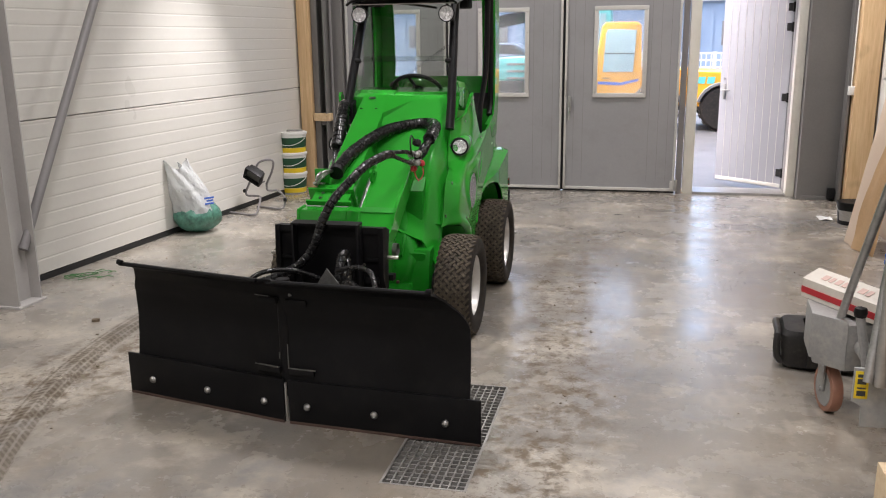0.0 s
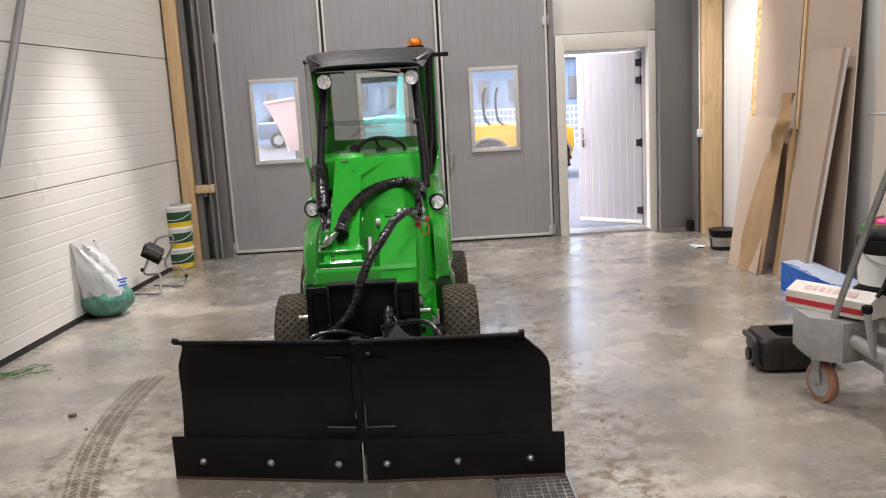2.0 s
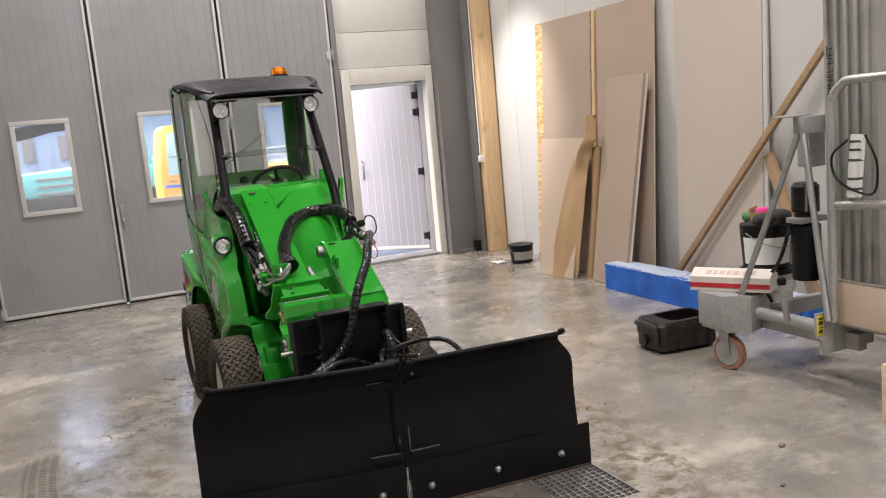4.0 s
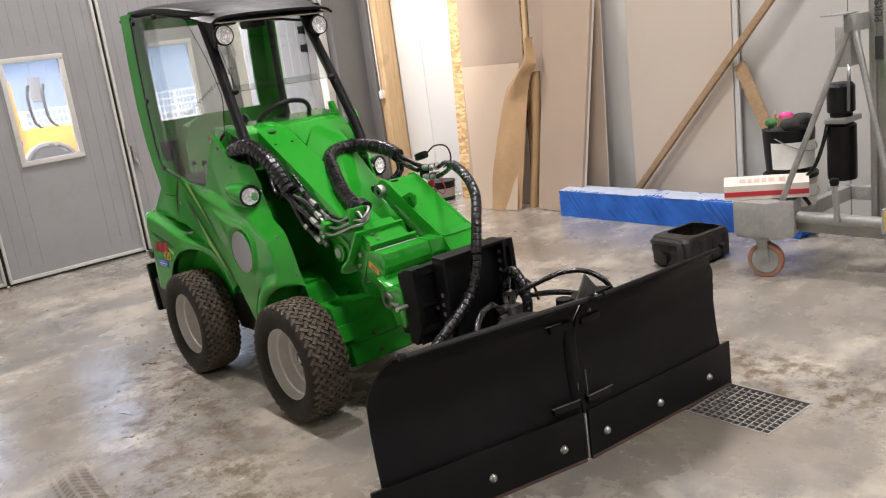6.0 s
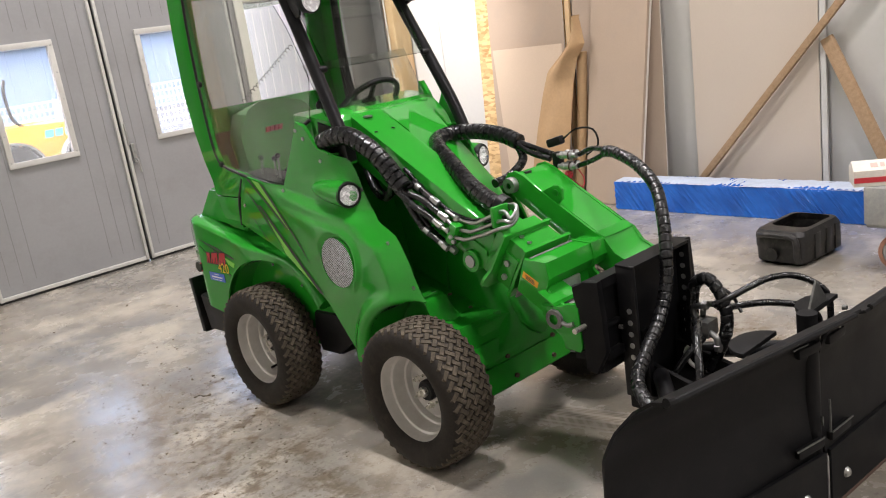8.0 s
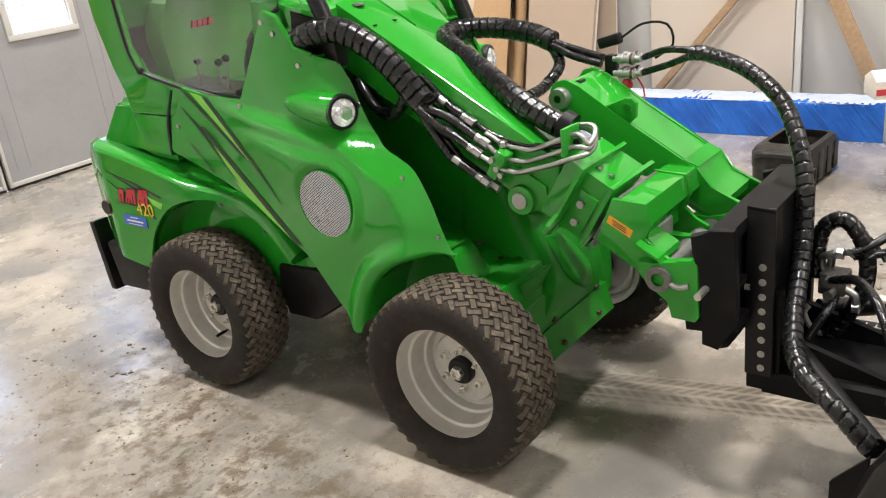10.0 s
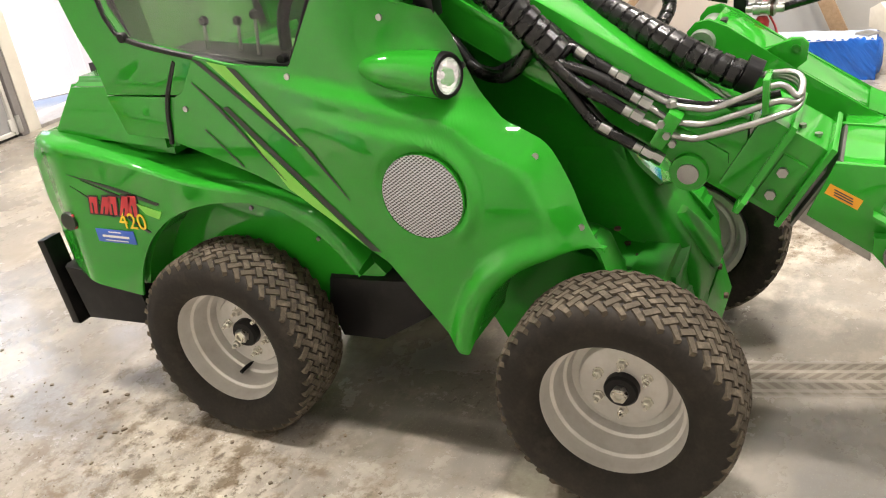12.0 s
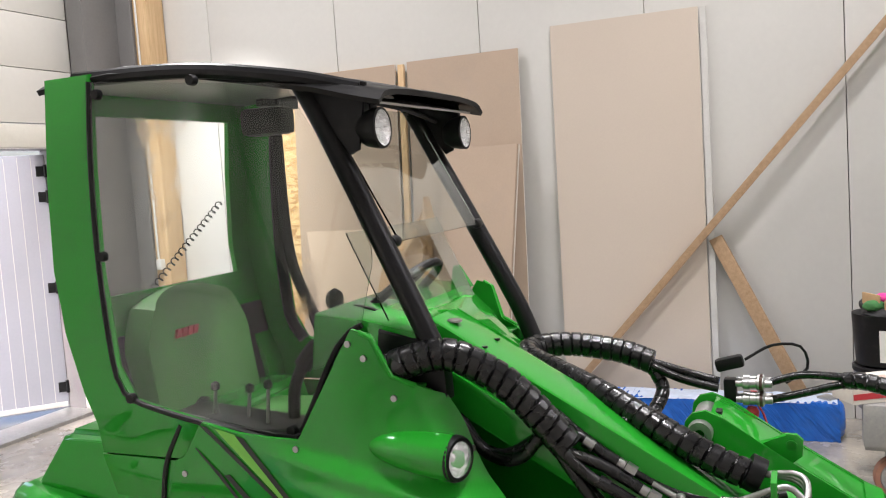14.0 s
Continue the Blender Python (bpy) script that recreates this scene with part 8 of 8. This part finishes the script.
lift_part("mark", bm, M_PRINT, "", side)
# braces to the mast
lift_part("brace_bar", rod(V(1.632, 4.515, 0.46), V(1.75, 4.15, 1.42), 0.017, 12), M_GALV, "galvanised brace bar")
lift_part("brace_bar", rod(V(1.60, 3.86, 0.44), V(1.74, 4.13, 1.42), 0.017, 12), M_GALV, "galvanised brace bar")
lift_part("brace_bracket", box((1.80, 4.14, 1.43), (0.16, 0.07, 0.09), 0.006), M_STEELDIRT)
lift_part("brace_tray", box((1.73, 4.20, 1.48), (0.18, 0.12, 0.008), 0.002), M_STEELDIRT)
# mast: nested aluminium profiles
mast = lift_part("mast", box((2.0, 3.95, 1.30), (0.22, 0.32, 1.95), 0.006), M_ALU, "nested aluminium mast profiles")
bm = bmesh.new()
for i in range(5):
    add_box(bm, (1.885, 4.09 - i * 0.062, 1.30), (0.028, 0.022, 1.93), 0.004)
for i in range(3):
    add_box(bm, (1.92 + i * 0.06, 4.118, 1.30), (0.022, 0.026, 1.93), 0.004)
lift_part("mast_rib", bm, M_ALU, "", mast)
bm = bmesh.new()
for i in range(4):
    add_lathe(bm, [(0.015, -0.015), (0.018, 0.0), (0.015, 0.015)], (1.92, 4.08 - i * 0.07, 2.285), "x", 10)
lift_part("roller", bm, M_BLACKPL, "", mast)
face = Matrix(((0, 0, -1), (0, -1, 0), (-1, 0, 0)))
letters("PERSONNEL LIFT", 0.055, Matrix.Translation((1.869 - 1.65, 4.06 - 4.4, 1.62)) @ Matrix(((0, 0, -1), (0, 1, 0), (1, 0, 0))).to_4x4(), M_PRINT, mast, "lettering")
lift_part("maker_mark", box((1.8695, 4.06, 1.28), (0.002, 0.04, 0.12)), M_PRINT, "dark maker's mark", mast)
# hydraulic power unit behind
pu = lift_part("power_unit", lathe([(0.075, 0.55), (0.08, 0.56), (0.08, 0.86), (0.06, 0.88), (0.06, 0.93), (0.075, 0.94), (0.075, 1.08), (0.06, 1.1)], (1.93, 4.30, 0), "z", 24), M_BLACKSTEEL, "black hydraulic power unit")
lift_part("clamp", box((1.93, 4.29, 0.895), (0.2, 0.12, 0.03), 0.004), M_GALV, "", pu)
lift_part("hose", tube([V(1.86, 4.34, 0.9), V(1.84, 4.37, 0.75), V(1.82, 4.42, 0.62), V(1.8, 4.5, 0.52), V(1.78, 4.42, 0.42)], 0.011, n=8), M_HOSE, "black hose", pu)
lift_part("hose", tube([V(1.93, 4.25, 1.1), V(1.9, 4.24, 1.2), V(1.86, 4.22, 1.15), V(1.85, 4.22, 0.95)], 0.009, n=8), M_CHROME, "", pu)
lift_part("control_box", box((1.94, 4.26, 1.30), (0.12, 0.09, 0.22), 0.01), M_STEELDIRT, "grey control box", pu)
# handrail with a rolled document holder
bm = bmesh.new()
add_tube(bm, [V(1.64, 3.86, 0.43), V(1.64, 3.86, 1.46), V(1.642, 3.85, 1.56), V(1.65, 3.80, 1.625), V(1.66, 3.72, 1.645), V(1.72, 3.30, 1.645), V(1.735, 3.17, 1.62), V(1.74, 3.11, 1.55), V(1.74, 3.1, 1.45), V(1.74, 3.1, 0.43)], 0.022, n=12)
add_tube(bm, [V(1.645, 3.86, 1.035), V(1.74, 3.1, 1.07)], 0.02, n=12, straight=True)
add_tube(bm, [V(1.64, 3.86, 1.02), V(2.1, 3.5, 1.02)], 0.02, n=12, straight=True)
lift_part("handrail", bm, M_ALU, "bent aluminium handrail")
roll = lift_part("document_tube", rod(V(1.655, 3.74, 1.08), V(1.665, 3.72, 1.38), 0.034, 16), M_WHITEPL, "white document tube with dark bands")
for z in (1.12, 1.17, 1.26, 1.31, 1.35):
    lift_part("band", lathe([(0.0352, -0.006), (0.0352, 0.006)], (1.655 + (z - 1.08) * 0.03, 3.74 - (z - 1.08) * 0.06, z), "z", 16, False), M_PRINT, "", roll)
lift_part("cable", tube([V(1.62, 3.74, 1.36), V(1.6, 3.82, 1.28), V(1.6, 3.78, 1.16), V(1.63, 3.62, 1.10), V(1.62, 3.58, 1.24), V(1.64, 3.66, 1.38)], 0.006, n=6), M_BLACKPL, "black cable", roll)
lift_part("knob", lathe([(0.0, -0.025), (0.022, -0.018), (0.026, 0.0), (0.022, 0.018), (0.0, 0.025)], (1.635, 4.20, 0.595), "z", 14, False), M_BLACKPL, "black locking knob")
lift_part("knob_stem", rod(V(1.635, 4.20, 0.58), V(1.68, 4.21, 0.36), 0.017, 10), M_STEELDIRT)

# carton on the corner box
cart = thing("carton", (1.715, 4.655, 0.475), "long white carton with a red stripe and faded print", "carton")
rc = Matrix.Rotation(radians(-60), 4, "Z")
bm = prism([(-0.085, 0.0), (0.085, 0.0), (0.085, 0.085), (0.0, 0.125), (-0.085, 0.085)], "x", -0.235, 0.235, 0.003)
bmesh.ops.transform(bm, matrix=rc, verts=bm.verts[:])
part("body", bm, M_BOXCARD, cart)
bm = box((0, -0.087, 0.035), (0.465, 0.003, 0.028))
bmesh.ops.transform(bm, matrix=rc, verts=bm.verts[:])
part("stripe", bm, M_RED, cart, "red printed stripe")
bm = bmesh.new()
for x, w in ((-0.13, 0.035), (-0.09, 0.022), (-0.05, 0.03), (-0.01, 0.025), (0.03, 0.03), (0.09, 0.035), (0.13, 0.025)):
    add_box(bm, (x, -0.045, 0.1065), (w, 0.035, 0.0012), 0, Matrix.Rotation(0.44, 3, "X"))
bmesh.ops.transform(bm, matrix=rc, verts=bm.verts[:])
part("print", bm, M_REDFADE, cart, "faded red print")

# tubs of material on the lift base
tub = paint_pail("material_tub", (1.97, 4.64, 0.345), 0.135, 0.15, 0.22, M_ALU, M_BLACKPL, "grey tub with a black rim standing on the lift base", ((0.03, 0.16, M_WHITEPL, 2.7, 5.2),))
tub2 = paint_pail("rag_bucket", (1.97, 4.645, 0.578), 0.135, 0.15, 0.26, M_BLACKPL, None, "black bucket with a white label, full of dark rags", ((0.03, 0.19, M_WHITEPL, 2.9, 5.1),))
for i, (cx, cy, r, h, tp) in enumerate(((0.0, 0.0, 0.125, 0.09, 0.215), (0.05, -0.06, 0.075, 0.09, 0.25), (-0.05, -0.04, 0.07, 0.075, 0.25), (0.06, 0.05, 0.065, 0.07, 0.255))):
    part("rag", lump(r, r * 0.9, h, 5.0 + i, cx=cx, cy=cy, top=tp), M_RAG, tub2, "crumpled dark rag")
part("card_flap", box((-0.07, -0.02, 0.30), (0.10, 0.008, 0.07), 0.002, Matrix.Rotation(-0.5, 3, "Z")), M_CARD, tub2, "torn brown cardboard flap")

part("pink_cap", lump(0.045, 0.04, 0.045, 1.0, cx=-0.02, cy=0.0, top=0.312), M_PINK, tub2, "bright pink cap")
part("green_rag", lump(0.03, 0.05, 0.05, 3.0, cx=-0.08, cy=0.05, top=0.28), M_LEAF, tub2, "green rag")
part("card", box((-0.04, 0.06, 0.31), (0.14, 0.01, 0.1), 0.002, Matrix.Rotation(0.5, 3, "Z")), M_CARD, tub2, "brown card")

# stacked plywood boxes near the camera's start
solid("plywood_box", box((1.87, 3.28, 0.15), (0.6, 0.5, 0.3), 0.004), M_PLYBOX, "plain pale plywood box on the floor", "box", group="stacked boxes")
solid("plywood_box", box((1.845, 3.11, 0.4), (0.56, 0.46, 0.2), 0.004), M_PLYBOX, "smaller plywood box on top of another", "box", group="stacked boxes")
